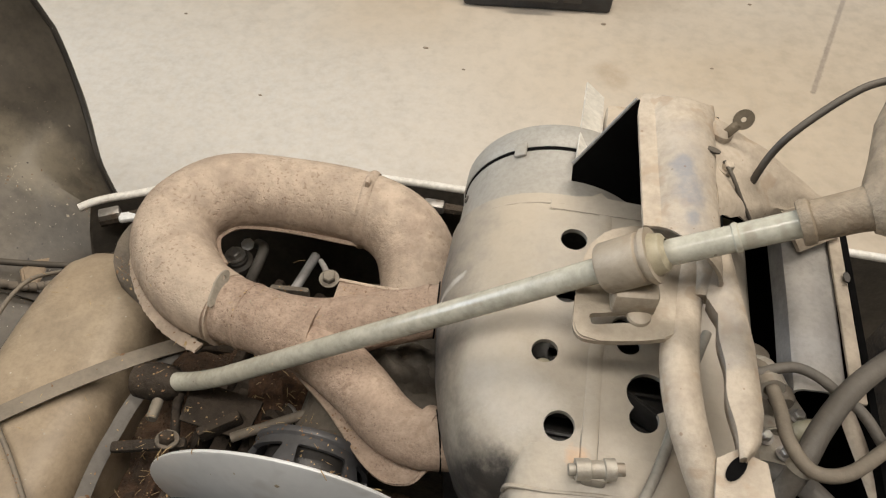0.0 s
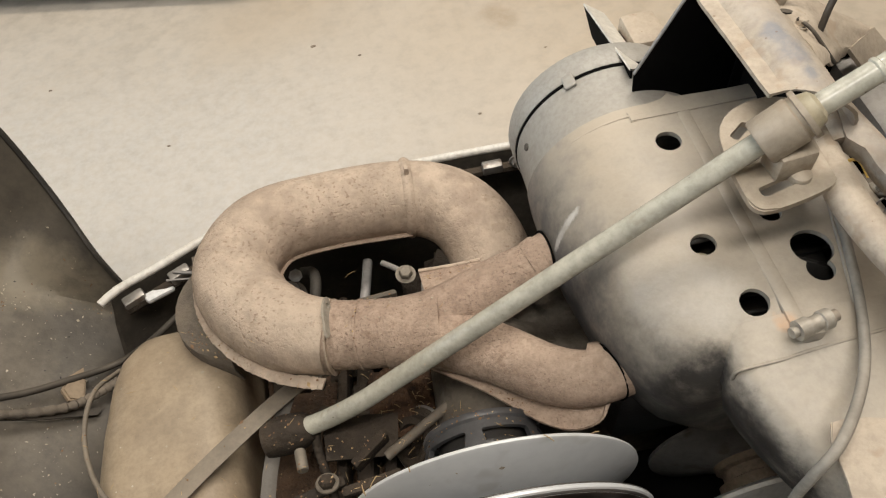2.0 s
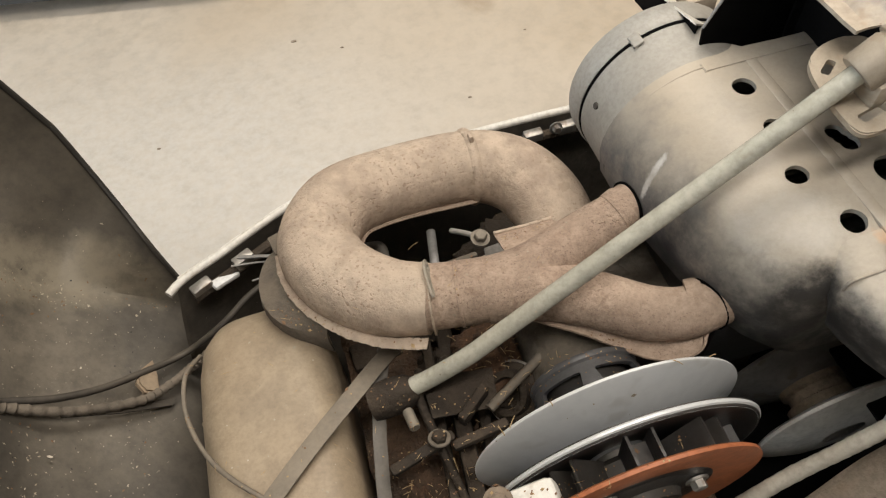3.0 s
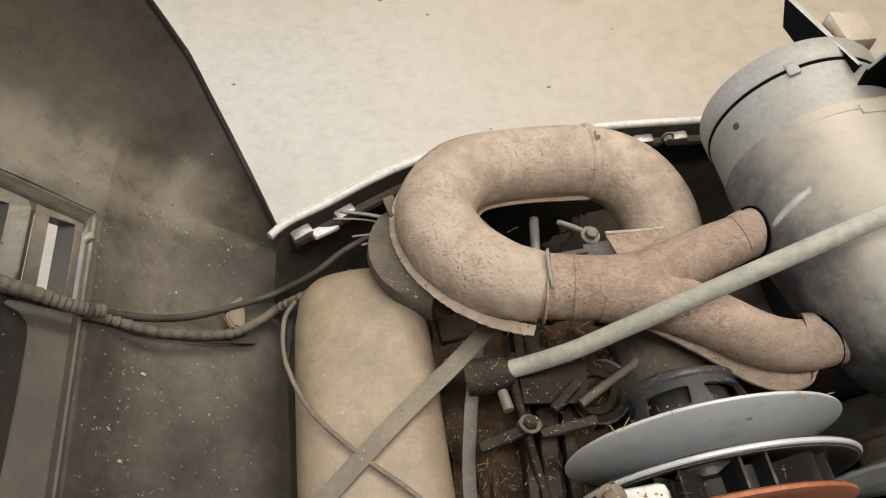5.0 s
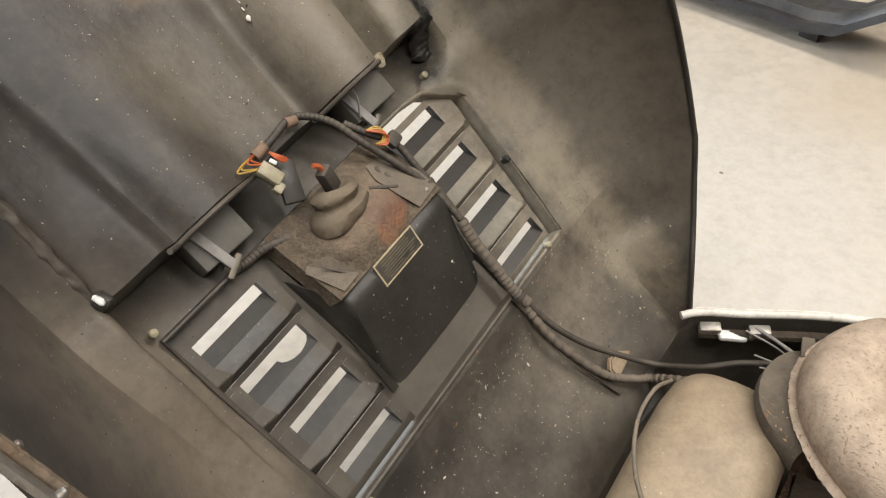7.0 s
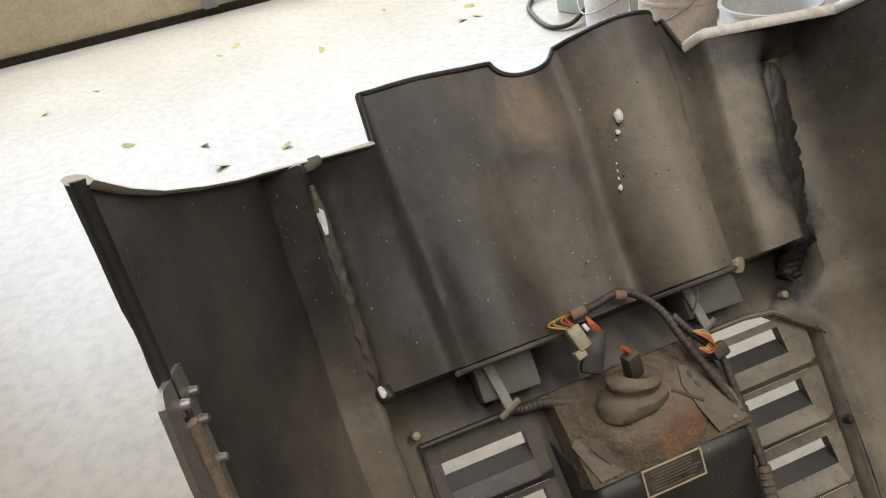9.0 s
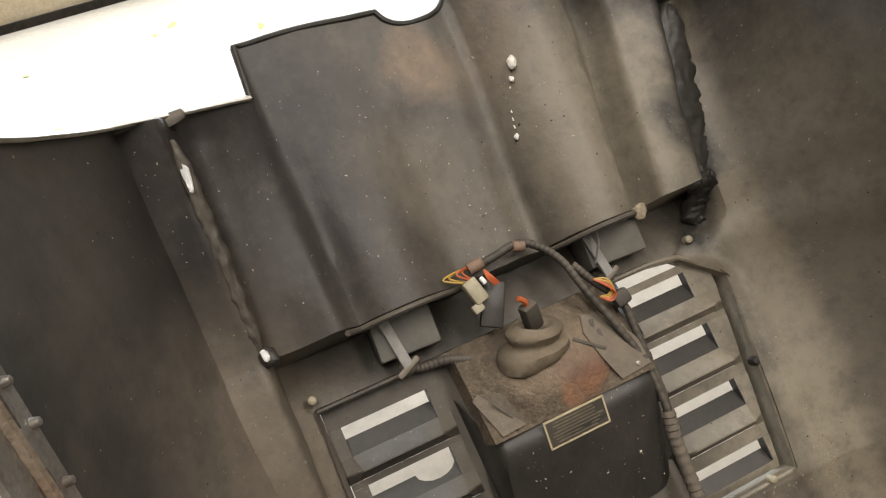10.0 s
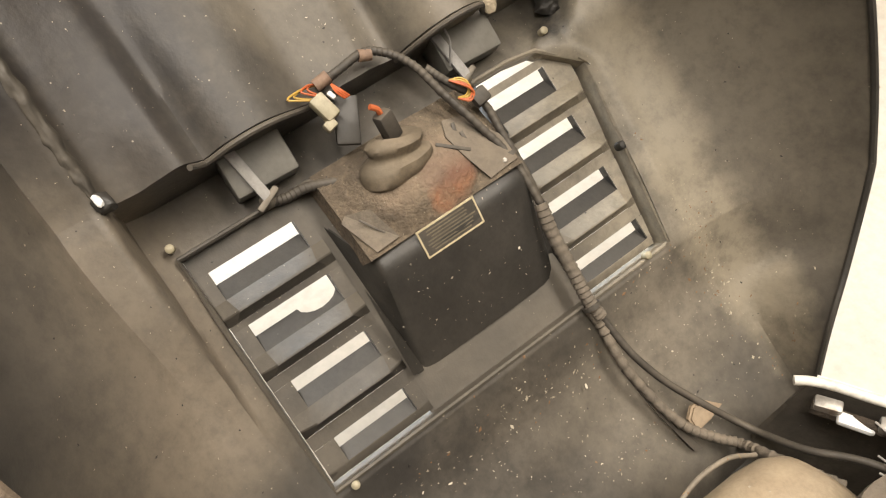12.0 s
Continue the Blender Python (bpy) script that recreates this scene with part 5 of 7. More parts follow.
    return ex


build_exhaust()


# ---------------------------------------------------------------- engine
def soften(pts, turns=2):
    """Cuts the corners of an outline."""
    for _ in range(turns):
        pts = [(p[0] + (q[0] - p[0]) * f, p[1] + (q[1] - p[1]) * f) for p, q in zip(pts, pts[1:] + pts[:1]) for f in (0.25, 0.75)]
    return pts


def rounded_section(x0, x1, z0, z1, rl, rr, n=10):
    """A section (x, z), anticlockwise, with a large round upper left and a small upper right."""
    pts = [(x1, z0), (x1, z1 - rr)]
    pts += [(x1 - rr + rr * math.cos(a), z1 - rr + rr * math.sin(a)) for a in np.linspace(0, math.pi / 2, 5)[1:]]
    pts += [(x0 + rl + rl * math.cos(a), z1 - rl + rl * math.sin(a)) for a in np.linspace(math.pi / 2, math.pi, n)]
    pts += [(x0 + 0.004, z0 + 0.03), (x0 + 0.03, z0)]
    return pts


def loft_y(sections, bm=None):
    """Joins sections (x, z) at given y."""
    bm = bm or bmesh.new()
    rings = [[bm.verts.new((x, y, z)) for x, z in sec] for y, sec in sections]
    k = len(rings[0])
    for p, q in zip(rings, rings[1:]):
        for s in range(k):
            bm.faces.new((p[s], p[(s + 1) % k], q[(s + 1) % k], q[s]))
    bm.faces.new(rings[0][::-1])
    bm.faces.new(rings[-1])
    return bm


def shrink(sec, d):
    cx, cz = sum(p[0] for p in sec) / len(sec), sum(p[1] for p in sec) / len(sec)
    return [(cx + (x - cx) * d, cz + (z - cz) * d) for x, z in sec]


def build_engine():
    en = thing("engine", "fan-cooled snowmobile engine under a dusty grey cooling shroud", "engine")
    # the shroud narrows toward the near end and rounds off there
    form = ((0.345, -0.060, 0.512, 0.647, 0.078), (0.30, -0.060, 0.512, 0.647, 0.078), (0.26, -0.056, 0.512, 0.647, 0.077), (0.22, -0.0485, 0.512, 0.647, 0.075), (0.19, -0.0400, 0.512, 0.647, 0.072), (0.172, -0.0335, 0.512, 0.6465, 0.069), (0.159, -0.0275, 0.513, 0.644, 0.065), (0.149, -0.0205, 0.515, 0.639, 0.060), (0.142, -0.012, 0.519, 0.631, 0.054), (0.138, -0.002, 0.526, 0.620, 0.046))
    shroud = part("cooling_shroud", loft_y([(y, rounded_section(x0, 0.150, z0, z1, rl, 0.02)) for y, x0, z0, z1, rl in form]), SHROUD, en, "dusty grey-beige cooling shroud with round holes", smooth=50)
    cutters = [loft_y([(min(0.342, y + 0.004), [(x, z - 0.002) for x, z in shrink(rounded_section(x0, 0.150, z0, z1, rl, 0.02), 0.955)]) for y, x0, z0, z1, rl in form[:-1] if y != 0.30])]

    def hole(x, y, r, sx=1.0):
        return lathe([(0, 0.60), (r, 0.60), (r, 0.70), (0, 0.70)], Matrix.Translation((x, y, 0)) @ Matrix.Diagonal((sx, 1, 1, 1)), 28)
    for x, y, r, sx in ((0.031, 0.306, 0.0090, 1), (0.030, 0.262, 0.0078, 1), (0.0205, 0.2175, 0.0080, 1), (0.0335, 0.1715, 0.0088, 1), (0.066, 0.243, 0.0068, 1), (0.068, 0.237, 0.0070, 1), (0.070, 0.231, 0.0072, 1), (0.0827, 0.200, 0.0128, 1), (0.0805, 0.184, 0.0085, 1)):
        cutters.append(hole(x, y, r, sx))
    cut(shroud, cutters)
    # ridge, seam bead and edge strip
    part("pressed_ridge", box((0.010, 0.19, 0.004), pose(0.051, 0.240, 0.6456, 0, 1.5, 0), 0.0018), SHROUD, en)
    arc = [(0.020 + 0.0785 * math.cos(a), 0.336, 0.5685 + 0.0785 * math.sin(a)) for a in np.linspace(radians(205), radians(85), 22)]
    part("seam_bead", tube(arc, 0.0011, 1, 8), SHROUD, en)
    # blower can with its cap
    m = frame_at((0.020, 0.326, 0.5675), (0, 1, 0), (0, 0, 1))
    part("blower_can", lathe([(0.0, 0.0), (0.0770, 0.0), (0.0770, 0.0665), (0.0, 0.0665)], m, 64), CAN, en, "grey round blower housing")
    part("can_groove", lathe([(0.070, 0.0660), (0.0776, 0.0660), (0.0776, 0.0693), (0.070, 0.0695)], m, 64), VOID, en)
    part("can_cap", lathe([(0.0, 0.069), (0.0780, 0.069), (0.0790, 0.071), (0.0790, 0.089), (0.0770, 0.094), (0.069, 0.097), (0.0, 0.097)], m, 64), CAN, en, "grey blower cap")
    part("cap_clip", box((0.010, 0.014, 0.003), frame_at((-0.0152, 0.393, 0.6378), (-0.45, 0, 0.9), (0, 1, 0)), 0.0015), CAN, en, "small cap clip")
    part("can_hole", lathe([(0, 0), (0.0035, 0), (0.003, 0.0015), (0, 0.0015)], frame_at((-0.0525, 0.375, 0.592), (-0.95, 0, 0.3)), 12), RUBBER, en)
    part("spark_plug", lathe([(0, 0), (0.010, 0), (0.010, 0.010), (0.0060, 0.014), (0.0060, 0.024), (0.0050, 0.0255), (0.0016, 0.0255), (0.0013, 0.0285), (0, 0.0285)], Matrix.Translation((0.0215, 0.2145, 0.608)), 18), PLUG, en, "tan spark plug tip")
    for y in np.linspace(0.165, 0.32, 14):
        part("cooling_fin", box((0.10, 0.0028, 0.07), pose(0.075, float(y), 0.578, 12), 0.0006), BLACKCAST, en, "black cylinder head fin")
    part("cylinder_block", box((0.15, 0.16, 0.10), pose(0.04, 0.25, 0.50), 0.008), BLACKCAST, en)
    part("head_dome", box((0.13, 0.15, 0.012), pose(0.05, 0.24, 0.600), 0.004), BLACKCAST, en)
    # near duct under the shroud
    def duct(x0, z0, z1):
        return [(x0 + 0.004, z0), (0.165, z0), (0.165, z1 - 0.012), (0.155, z1), (x0 + 0.03, z1 + 0.003), (x0 + 0.010, z1 + 0.001), (x0 + 0.003, z1 - 0.003), (x0 - 0.002, z1 - 0.012), (x0 - 0.004, z1 - 0.028)]
    # the duct's dark side is grease plus shade painted by the shroud material
    part("air_duct", loft_y([(y, duct(x0, z0, z1)) for y, x0, z0, z1 in ((0.1605, 0.0135, 0.590, 0.6430), (0.150, 0.0120, 0.590, 0.6425), (0.136, 0.0105, 0.590, 0.6410), (0.133, 0.0090, 0.584, 0.6400), (0.120, 0.0120, 0.582, 0.6385), (0.102, 0.0190, 0.580, 0.636), (0.082, 0.0285, 0.579, 0.633), (0.06, 0.0395, 0.580, 0.630), (0.0, 0.066, 0.570, 0.618), (-0.06, 0.09, 0.555, 0.601))]), SHROUD, en, "dusty grey-beige air duct, its side painted dark with grease and shade", smooth=40)
    part("end_plate", plate(soften([(0.0317, 0.0908), (0.0465, 0.0917), (0.075, 0.084), (0.110, 0.070), (0.110, 0.0), (0.012, 0.0), (0.0281, 0.0536)], 1), 0.002, pose(0, 0, 0.655), 0.0006), TANSTEEL, en, "pale tan sheet over the end of the duct")
    for x, y, turn in ((0.078, 0.203, 62), (0.086, 0.196, 58), (0.080, 0.184, 64)):
        part("fan_vane", box((0.0010, 0.030, 0.014), pose(x, y, 0.624, 0, 22, turn), 0.0003), BLACKCAST, en)
    part("duct_bead", tube([(0.0075, 0.1345, 0.630), (0.0105, 0.1348, 0.6395), (0.032, 0.1345, 0.6425), (0.06, 0.137, 0.6430), (0.14, 0.143, 0.642)], 0.0013, 4, 8), SHROUD, en)
    part("shroud_tab", plate([(0.012, 0.3395), (0.030, 0.345), (0.041, 0.346), (0.046, 0.352), (0.051, 0.3455), (0.118, 0.343), (0.118, 0.330), (0.012, 0.330)], 0.0016, pose(0, 0, 0.6470), 0.0006), SHROUD, en, "bent flange at the end of the shroud")
    part("panel_edge", box((0.004, 0.088, 0.004), pose(0.1005, 0.200, 0.6475, 0, 0, -16), 0.001), SHROUD, en)
    part("hose_fitting", lathe([(0, -0.024), (0.004, -0.024), (0.004, -0.018), (0.0075, -0.018), (0.0075, -0.006), (0.006, -0.005), (0.006, 0.006), (0.0075, 0.007), (0.0075, 0.016), (0.0045, 0.017), (0.0045, 0.024), (0, 0.024)], frame_at((0.0545, 0.1465, 0.6545), (1, 0.19, 0)) @ Matrix.Diagonal((0.8, 0.8, 0.62, 1)), 18), FITTING, en, "dusty steel hose fitting")
    part("fitting_saddle", box((0.014, 0.012, 0.012), pose(0.0545, 0.1465, 0.6475), 0.003), SHROUD, en)
    # crankcase below
    part("crankcase", loft_y([(0.192, shrink(rounded_section(-0.165, 0.06, 0.33, 0.495, 0.05, 0.03), 0.96)), (0.200, rounded_section(-0.17, 0.06, 0.33, 0.50, 0.05, 0.03)), (0.30, rounded_section(-0.165, 0.06, 0.33, 0.50, 0.05, 0.03))]), CASTING, en, "grimy crankcase casting")
    # sheet added to paint the deep shade under the engine
    part("skid_plate", box((0.30, 0.40, 0.004), pose(0.05, 0.21, 0.285), 0.001), VOID, en, "near-black sheet added low under the engine")
    for x, y, z in ((-0.140, 0.372, 0.405), (-0.288, 0.379, 0.446)):
        part("engine_mount", lathe([(0, -0.05), (0.013, -0.05), (0.013, -0.012), (0.016, -0.010), (0.016, -0.004), (0.012, -0.002), (0.012, 0.002), (0.010, 0.004), (0, 0.004)], Matrix.Translation((x, y, z)), 20), RUBBER, en, "rubber engine mount")
        bolt((x, y, z + 0.004), (0, 0, 1), 0.007, 0.006, STEEL, en, "mount_bolt")
    part("mount_plate", quad_sheet([(-0.165, 0.335, 0.43), (-0.105, 0.335, 0.43), (-0.105, 0.372, 0.435), (-0.16, 0.368, 0.435)], 0.004), STEEL, en)
    part("mount_hose", tube([(-0.272, 0.352, 0.43), (-0.262, 0.372, 0.45), (-0.262, 0.392, 0.452), (-0.275, 0.405, 0.44)], 0.0055, 6, 12), DARKSTRAP, en, "short black hose")
    part("paint_chip", lathe([(0, 0.0), (0.007, 0.0), (0.005, 0.002), (0, 0.002)], frame_at((-0.280, 0.394, 0.452), (0.2, -0.3, 1)), 7), WHITE, en, "flake of white paint")
    part("spring_rod", tube([(-0.220, 0.335, 0.45), (-0.214, 0.362, 0.45), (-0.208, 0.396, 0.449)], 0.0048, 4, 14), GREYBAR, en, "grey steel rod")
    return en


build_engine()


# ---------------------------------------------------------------- clutches
def build_drive_clutch():
    """The primary: two sheaves on a cross shaft, black tower ribs and an orange outer ring."""
    c = Vector((-0.137, 0, 0.495))
    cl = thing("drive_clutch", "snowmobile drive clutch with pale sheaves, black ribs and orange ring", "clutch")

    def at(y):
        return frame_at(Vector((c.x, y, c.z)), (0, -1, 0), (0, 0, 1))
    part("fixed_sheave", lathe([(0.02, 0.006), (0.030, 0.0065), (0.100, -0.0015), (0.1062, -0.0012), (0.107, -0.0004), (0.107, 0.0010), (0.1055, 0.0022), (0.060, 0.014), (0.02, 0.022)][::-1], at(0.136), 96), SHEAVE, cl, "pale grey fixed sheave")
    part("moving_sheave", lathe([(0.02, -0.012), (0.100, 0.0035), (0.1055, 0.0035), (0.1068, 0.001), (0.1068, -0.002), (0.104, -0.003), (0.02, -0.022)], at(0.104), 96), BLACKSHEAVE, cl, "dark moving sheave with a bright rim")
    part("sheave_rim", lathe([(0.1035, -0.001), (0.1068, -0.0012), (0.1078, 0.0), (0.1075, 0.0015), (0.104, 0.0036), (0.1035, 0.003)], at(0.104), 96), SHEAVE, cl, "bright worn rim")
    part("shaft", lathe([(0, -0.06), (0.018, -0.06), (0.018, 0.05), (0, 0.05)], at(0.11), 24), STEEL, cl)
    for k in range(9):
        a = 2 * math.pi * (k + 0.3) / 9
        m = at(0.0935) @ pose(0, 0, 0, 0, 0, math.degrees(a)) @ pose(0.057, 0, 0.0)
        bm = bmesh.new()
        for side in (-1, 1):
            plate([(-0.022, side * 0.0075 - 0.0016), (0.022, side * 0.0090 - 0.0014), (0.027, side * 0.0092 - 0.0010), (0.027, side * 0.0092 + 0.0010), (0.022, side * 0.0090 + 0.0014), (-0.022, side * 0.0075 + 0.0016)], 0.021, m, 0.0006, bm)
        plate([(-0.020, -0.007), (0.006, -0.008), (0.006, 0.008), (-0.020, 0.007)], 0.017, m, 0.001, bm)
        part("tower_rib", bm, BLACKCAST, cl)
    part("spider", lathe([(0.0, -0.012), (0.042, -0.012), (0.046, -0.008), (0.046, 0.010), (0.030, 0.016), (0.0, 0.016)], at(0.092), 40), BLACKCAST, cl, "black cast spider")
    part("orange_ring", lathe([(0.058, 0.0), (0.092, 0.002), (0.0945, 0.0035), (0.0945, 0.006), (0.090, 0.007), (0.058, 0.004)], at(0.083), 80), ORANGE, cl, "orange painted cover ring")
    part("cover_hub", lathe([(0.0, 0.0), (0.058, 0.0), (0.058, 0.004), (0.034, 0.002), (0.030, 0.012), (0.0, 0.012)], at(0.083), 48), BLACKCAST, cl, "dark oily cover hub")
    bolt((c.x, 0.068, c.z), (0, -1, 0), 0.012, 0.010, STEEL, cl, "clutch_bolt")
    for k in range(3):
        a = 2 * math.pi * (k + 0.1) / 3
        bolt((c.x + 0.045 * math.cos(a), 0.079, c.z + 0.045 * math.sin(a)), (0, -1, 0), 0.006, 0.006, STEEL, cl, "cover_bolt")
    # blower pulley behind the sheave
    pulley = part("pulley", lathe([(0.038, -0.028), (0.0440, -0.030), (0.0452, -0.028), (0.0452, -0.025), (0.0435, -0.023), (0.053, 0.004), (0.047, 0.004)][::-1] + [(0.047, 0.004)], at(0.154), 72), PULLEY, cl, "dark grey pulley drum with dark windows")
    cut(pulley, [box((0.05, 0.036, 0.016), at(0.154) @ pose(0, 0, -0.008, 0, 0, 60 * k + 8) @ pose(0.055, 0, 0), 0.002) for k in range(6)])
    part("pulley_core", lathe([(0.0, -0.030), (0.034, -0.028), (0.036, 0.0), (0.0, 0.0)], at(0.154), 48), BLACKCAST, cl, "dark fan core")
    return cl


PULLEY = material("dark_pulley", (0.055, 0.058, 0.064), (0.09, 0.09, 0.095), 0.4, 0.3, 14, 200, 0.1, dust=0.12, dust_colour=(0.22, 0.19, 0.15))
BLACKSHEAVE = material("dark_sheave", (0.028, 0.028, 0.030), (0.06, 0.058, 0.056), 0.4, 0.4, 14, 200, 0.08, dust=0.15)


PALESHEAVE = material("pale_sheave", (0.54, 0.53, 0.49), (0.66, 0.64, 0.59), 0.45, 0.15, 12, 200, 0.1, dust=0.3, spots=0.15, spot_colour=(0.2, 0.13, 0.08), spot_scale=30)


def build_driven_clutch():
    cl = thing("driven_clutch", "worn grey driven clutch sheaves with a rusty hub", "clutch")

    def at(y):
        return frame_at(Vector((0.091, y, 0.392)), (0, -1, 0), (0, 0, 1))
    part("inner_sheave", lathe([(0.02, 0.020), (0.034, 0.016), (0.080, 0.002), (0.084, 0.0), (0.084, -0.003), (0.02, -0.010)], at(0.165), 80), DULL, cl, "dull grey inner sheave")
    part("outer_sheave", lathe([(0.02, -0.014), (0.073, -0.002), (0.075, 0.0), (0.0745, 0.003), (0.055, 0.010), (0.02, 0.014)], at(0.112), 80), PALESHEAVE, cl, "polished outer sheave")
    part("hub", lathe([(0, -0.035), (0.032, -0.035), (0.032, -0.006), (0.028, -0.004), (0.028, 0.004), (0.034, 0.006), (0.034, 0.014), (0, 0.016)], at(0.137), 40), RUSTBOWL, cl, "rusty hub")
    return cl


DULL = material("dull_sheave", (0.20, 0.20, 0.20), (0.30, 0.295, 0.28), 0.5, 0.4, 12, 200, 0.1, dust=0.3, spots=0.4, spot_colour=(0.10, 0.06, 0.035), spot_scale=40)
build_drive_clutch()
build_driven_clutch()


# ---------------------------------------------------------------- tank and straps
def build_tank():
    tk = thing("fuel_tank", "tan aged plastic tank lying in the nose of the pan", "tank")

    def sec(y, grow, drop):
        x0, x1, z0, z1 = -0.458 + grow, -0.330 - grow, 0.27, 0.484 - drop
        return [(x1, z0), (x1, z1 - 0.04)] + [(x1 - 0.034 + 0.034 * math.cos(a), z1 - 0.034 + 0.034 * math.sin(a)) for a in np.linspace(0.1, math.pi / 2, 7)] + [(x0 + 0.042 + 0.042 * math.cos(a), z1 - 0.042 + 0.042 * math.sin(a)) for a in np.linspace(math.pi / 2, math.pi - 0.1, 8)] + [(x0, z0)]
    secs = [(-0.03, 0.02, 0.04), (-0.02, 0.006, 0.012), (0.0, 0.0, 0.003), (0.12, 0.0, 0.0), (0.26, 0.001, 0.002), (0.305, 0.002, 0.006), (0.332, 0.005, 0.012), (0.350, 0.012, 0.022), (0.362, 0.022, 0.040), (0.368, 0.034, 0.075), (0.370, 0.040, 0.12)]
    part("tank_shell", loft_y([(y, sec(y, g, d)) for y, g, d in secs]), TANK, tk, "tan aged plastic shell", smooth=60)
    part("mould_seam", tube([(-0.457, 0.0, 0.40), (-0.4585, 0.15, 0.40), (-0.456, 0.29, 0.395), (-0.445, 0.335, 0.385)], 0.002, 6, 6), TANK, tk)
    st = thing("tank_strap", "worn grey-brown rubber strap stretched over the tank", "strap")
    part("strap_band", tube([(-0.262, 0.287, 0.455), (-0.290, 0.259, 0.475), (-0.320, 0.229, 0.489), (-0.364, 0.194, 0.4905), (-0.41, 0.155, 0.4885), (-0.45, 0.120, 0.485)], 0.0080, 6, 10, flat=0.2), STRAP, st)
    st = thing("hold_down_strap", "worn grey-brown rubber strap hanging beside the tank", "strap")
    part("strap_band", tube([(-0.270, 0.310, 0.455), (-0.277, 0.295, 0.465), (-0.297, 0.239, 0.472), (-0.306, 0.205, 0.470), (-0.311, 0.182, 0.466), (-0.318, 0.138, 0.456), (-0.322, 0.05, 0.43)], 0.0062, 6, 10, flat=0.25, up=(0, -0.4, 1)), DARKSTRAP, st)
    cb = thing("vent_hose", "thin dusty brown vent hose lying over the tank", "hose")
    part("hose", tube([(-0.455, 0.335, 0.44), (-0.461, 0.30, 0.47), (-0.459, 0.255, 0.480), (-0.438, 0.205, 0.488), (-0.40, 0.163, 0.4885), (-0.362, 0.128, 0.4885), (-0.33, 0.09, 0.478), (-0.318, 0.06, 0.45)], 0.0021, 8, 10), STRAP, cb)
    return tk


build_tank()


# ---------------------------------------------------------------- steering column
def build_column():
    sc = thing("steering_column", "pale green-grey painted steering column running up over the engine", "steering column")
    A, B = Vector((-0.220, 0.2185, 0.520)), Vector((0.0524, 0.2313, 0.7262))
    d = (B - A).normalized()
    q = B
    d2 = Vector((0.875, 0.10, 0.47)).normalized()
    part("shaft", tube([(-0.286, 0.222, 0.482), (-0.268, 0.222, 0.486), (-0.248, 0.221, 0.497), A, A + d * 0.04, A + d * 0.15, A + d * 0.27, q, q + d2 * 0.05, q + d2 * 0.14], [0.0080, 0.0080, 0.0079, 0.0076, 0.0075, 0.0073, 0.0070, 0.0069, 0.0069, 0.0069], 6, 24), POLE, sc, "pale green-grey painted tube")
    m = frame_at(q, d, (0, 0, 1))
    part("bearing_collar", lathe([(0.0072, -0.0130), (0.0130, -0.0130), (0.0140, -0.0115), (0.0140, 0.009), (0.0128, 0.010), (0.0128, 0.012), (0.0150, 0.0125), (0.0150, 0.0155), (0.0072, 0.0155)], m, 32), COLLAR, sc, "dusty bearing collar")
    part("weld_ring", lathe([(0.0065, 0.0155), (0.0115, 0.0155), (0.0098, 0.021), (0.0065, 0.023)], m, 24), PLUG, sc, "pale worn weld bead")
    part("clamp_foot", box((0.018, 0.024, 0.018), frame_at(q + Vector((0.008, -0.006, -0.018)), (0, 0, 1), (1, 0.1, 0)), 0.003), COLLAR, sc)
    br = part("clamp_bracket", plate(soften([(0.030, 0.216), (0.031, 0.199), (0.045, 0.197), (0.084, 0.206), (0.093, 0.220), (0.093, 0.270), (0.085, 0.281), (0.060, 0.281), (0.040, 0.270), (0.032, 0.250)]), 0.004, Matrix.Translation((0, 0, 0.698)), 0.001), COLLAR, sc, "dusty steel clamp bracket with slots")
    cut(br, [box((0.022, 0.007, 0.03), pose(0.050, 0.213, 0.70, 0, 0, 14), 0.002), box((0.016, 0.006, 0.03), pose(0.048, 0.258, 0.70, 0, 0, 38), 0.002)])
    part("clamp_bolt", lathe([(0, 0.004), (0.004, 0.0036), (0.0062, 0.0022), (0.0066, 0.0), (0, 0.0)], Matrix.Translation((0.0648, 0.2165, 0.7005)), 20), COLLAR, sc)
    part("groove_ring", lathe([(0.0066, -0.002), (0.0078, -0.001), (0.0078, 0.001), (0.0066, 0.002)], frame_at(q + d2 * 0.055, d2), 24), POLE, sc)
    s = q + d2 * 0.085
    part("stem_sleeve", tube([s, s + d2 * 0.022, s + d2 * 0.034], [0.0098, 0.0102, 0.012], 4, 24), STEM, sc, "dusty brown stem sleeve")
    part("sleeve_lip", lathe([(0.0070, -0.002), (0.0106, -0.002), (0.0114, 0.0), (0.0112, 0.003), (0.0098, 0.004), (0.0070, 0.004)], frame_at(s, d2), 24), STEM, sc)
    part("stem_casting", loft_stem(s + d2 * 0.027, d2), STEM, sc, "dusty brown stem casting")
    part("lower_boot", lathe([(0.0, -0.03), (0.015, -0.03), (0.0165, -0.012), (0.0145, 0.002), (0.0095, 0.010), (0.0, 0.010)], frame_at((-0.278, 0.222, 0.480), (1, 0, 0.2)), 24), GRIME, sc, "grimy lower bearing")
    part("lower_plate", quad_sheet([(-0.262, 0.196, 0.470), (-0.205, 0.192, 0.462), (-0.200, 0.226, 0.466), (-0.262, 0.232, 0.474)], 0.004), GRIME, sc, "grimy lower mounting plate")
    return sc


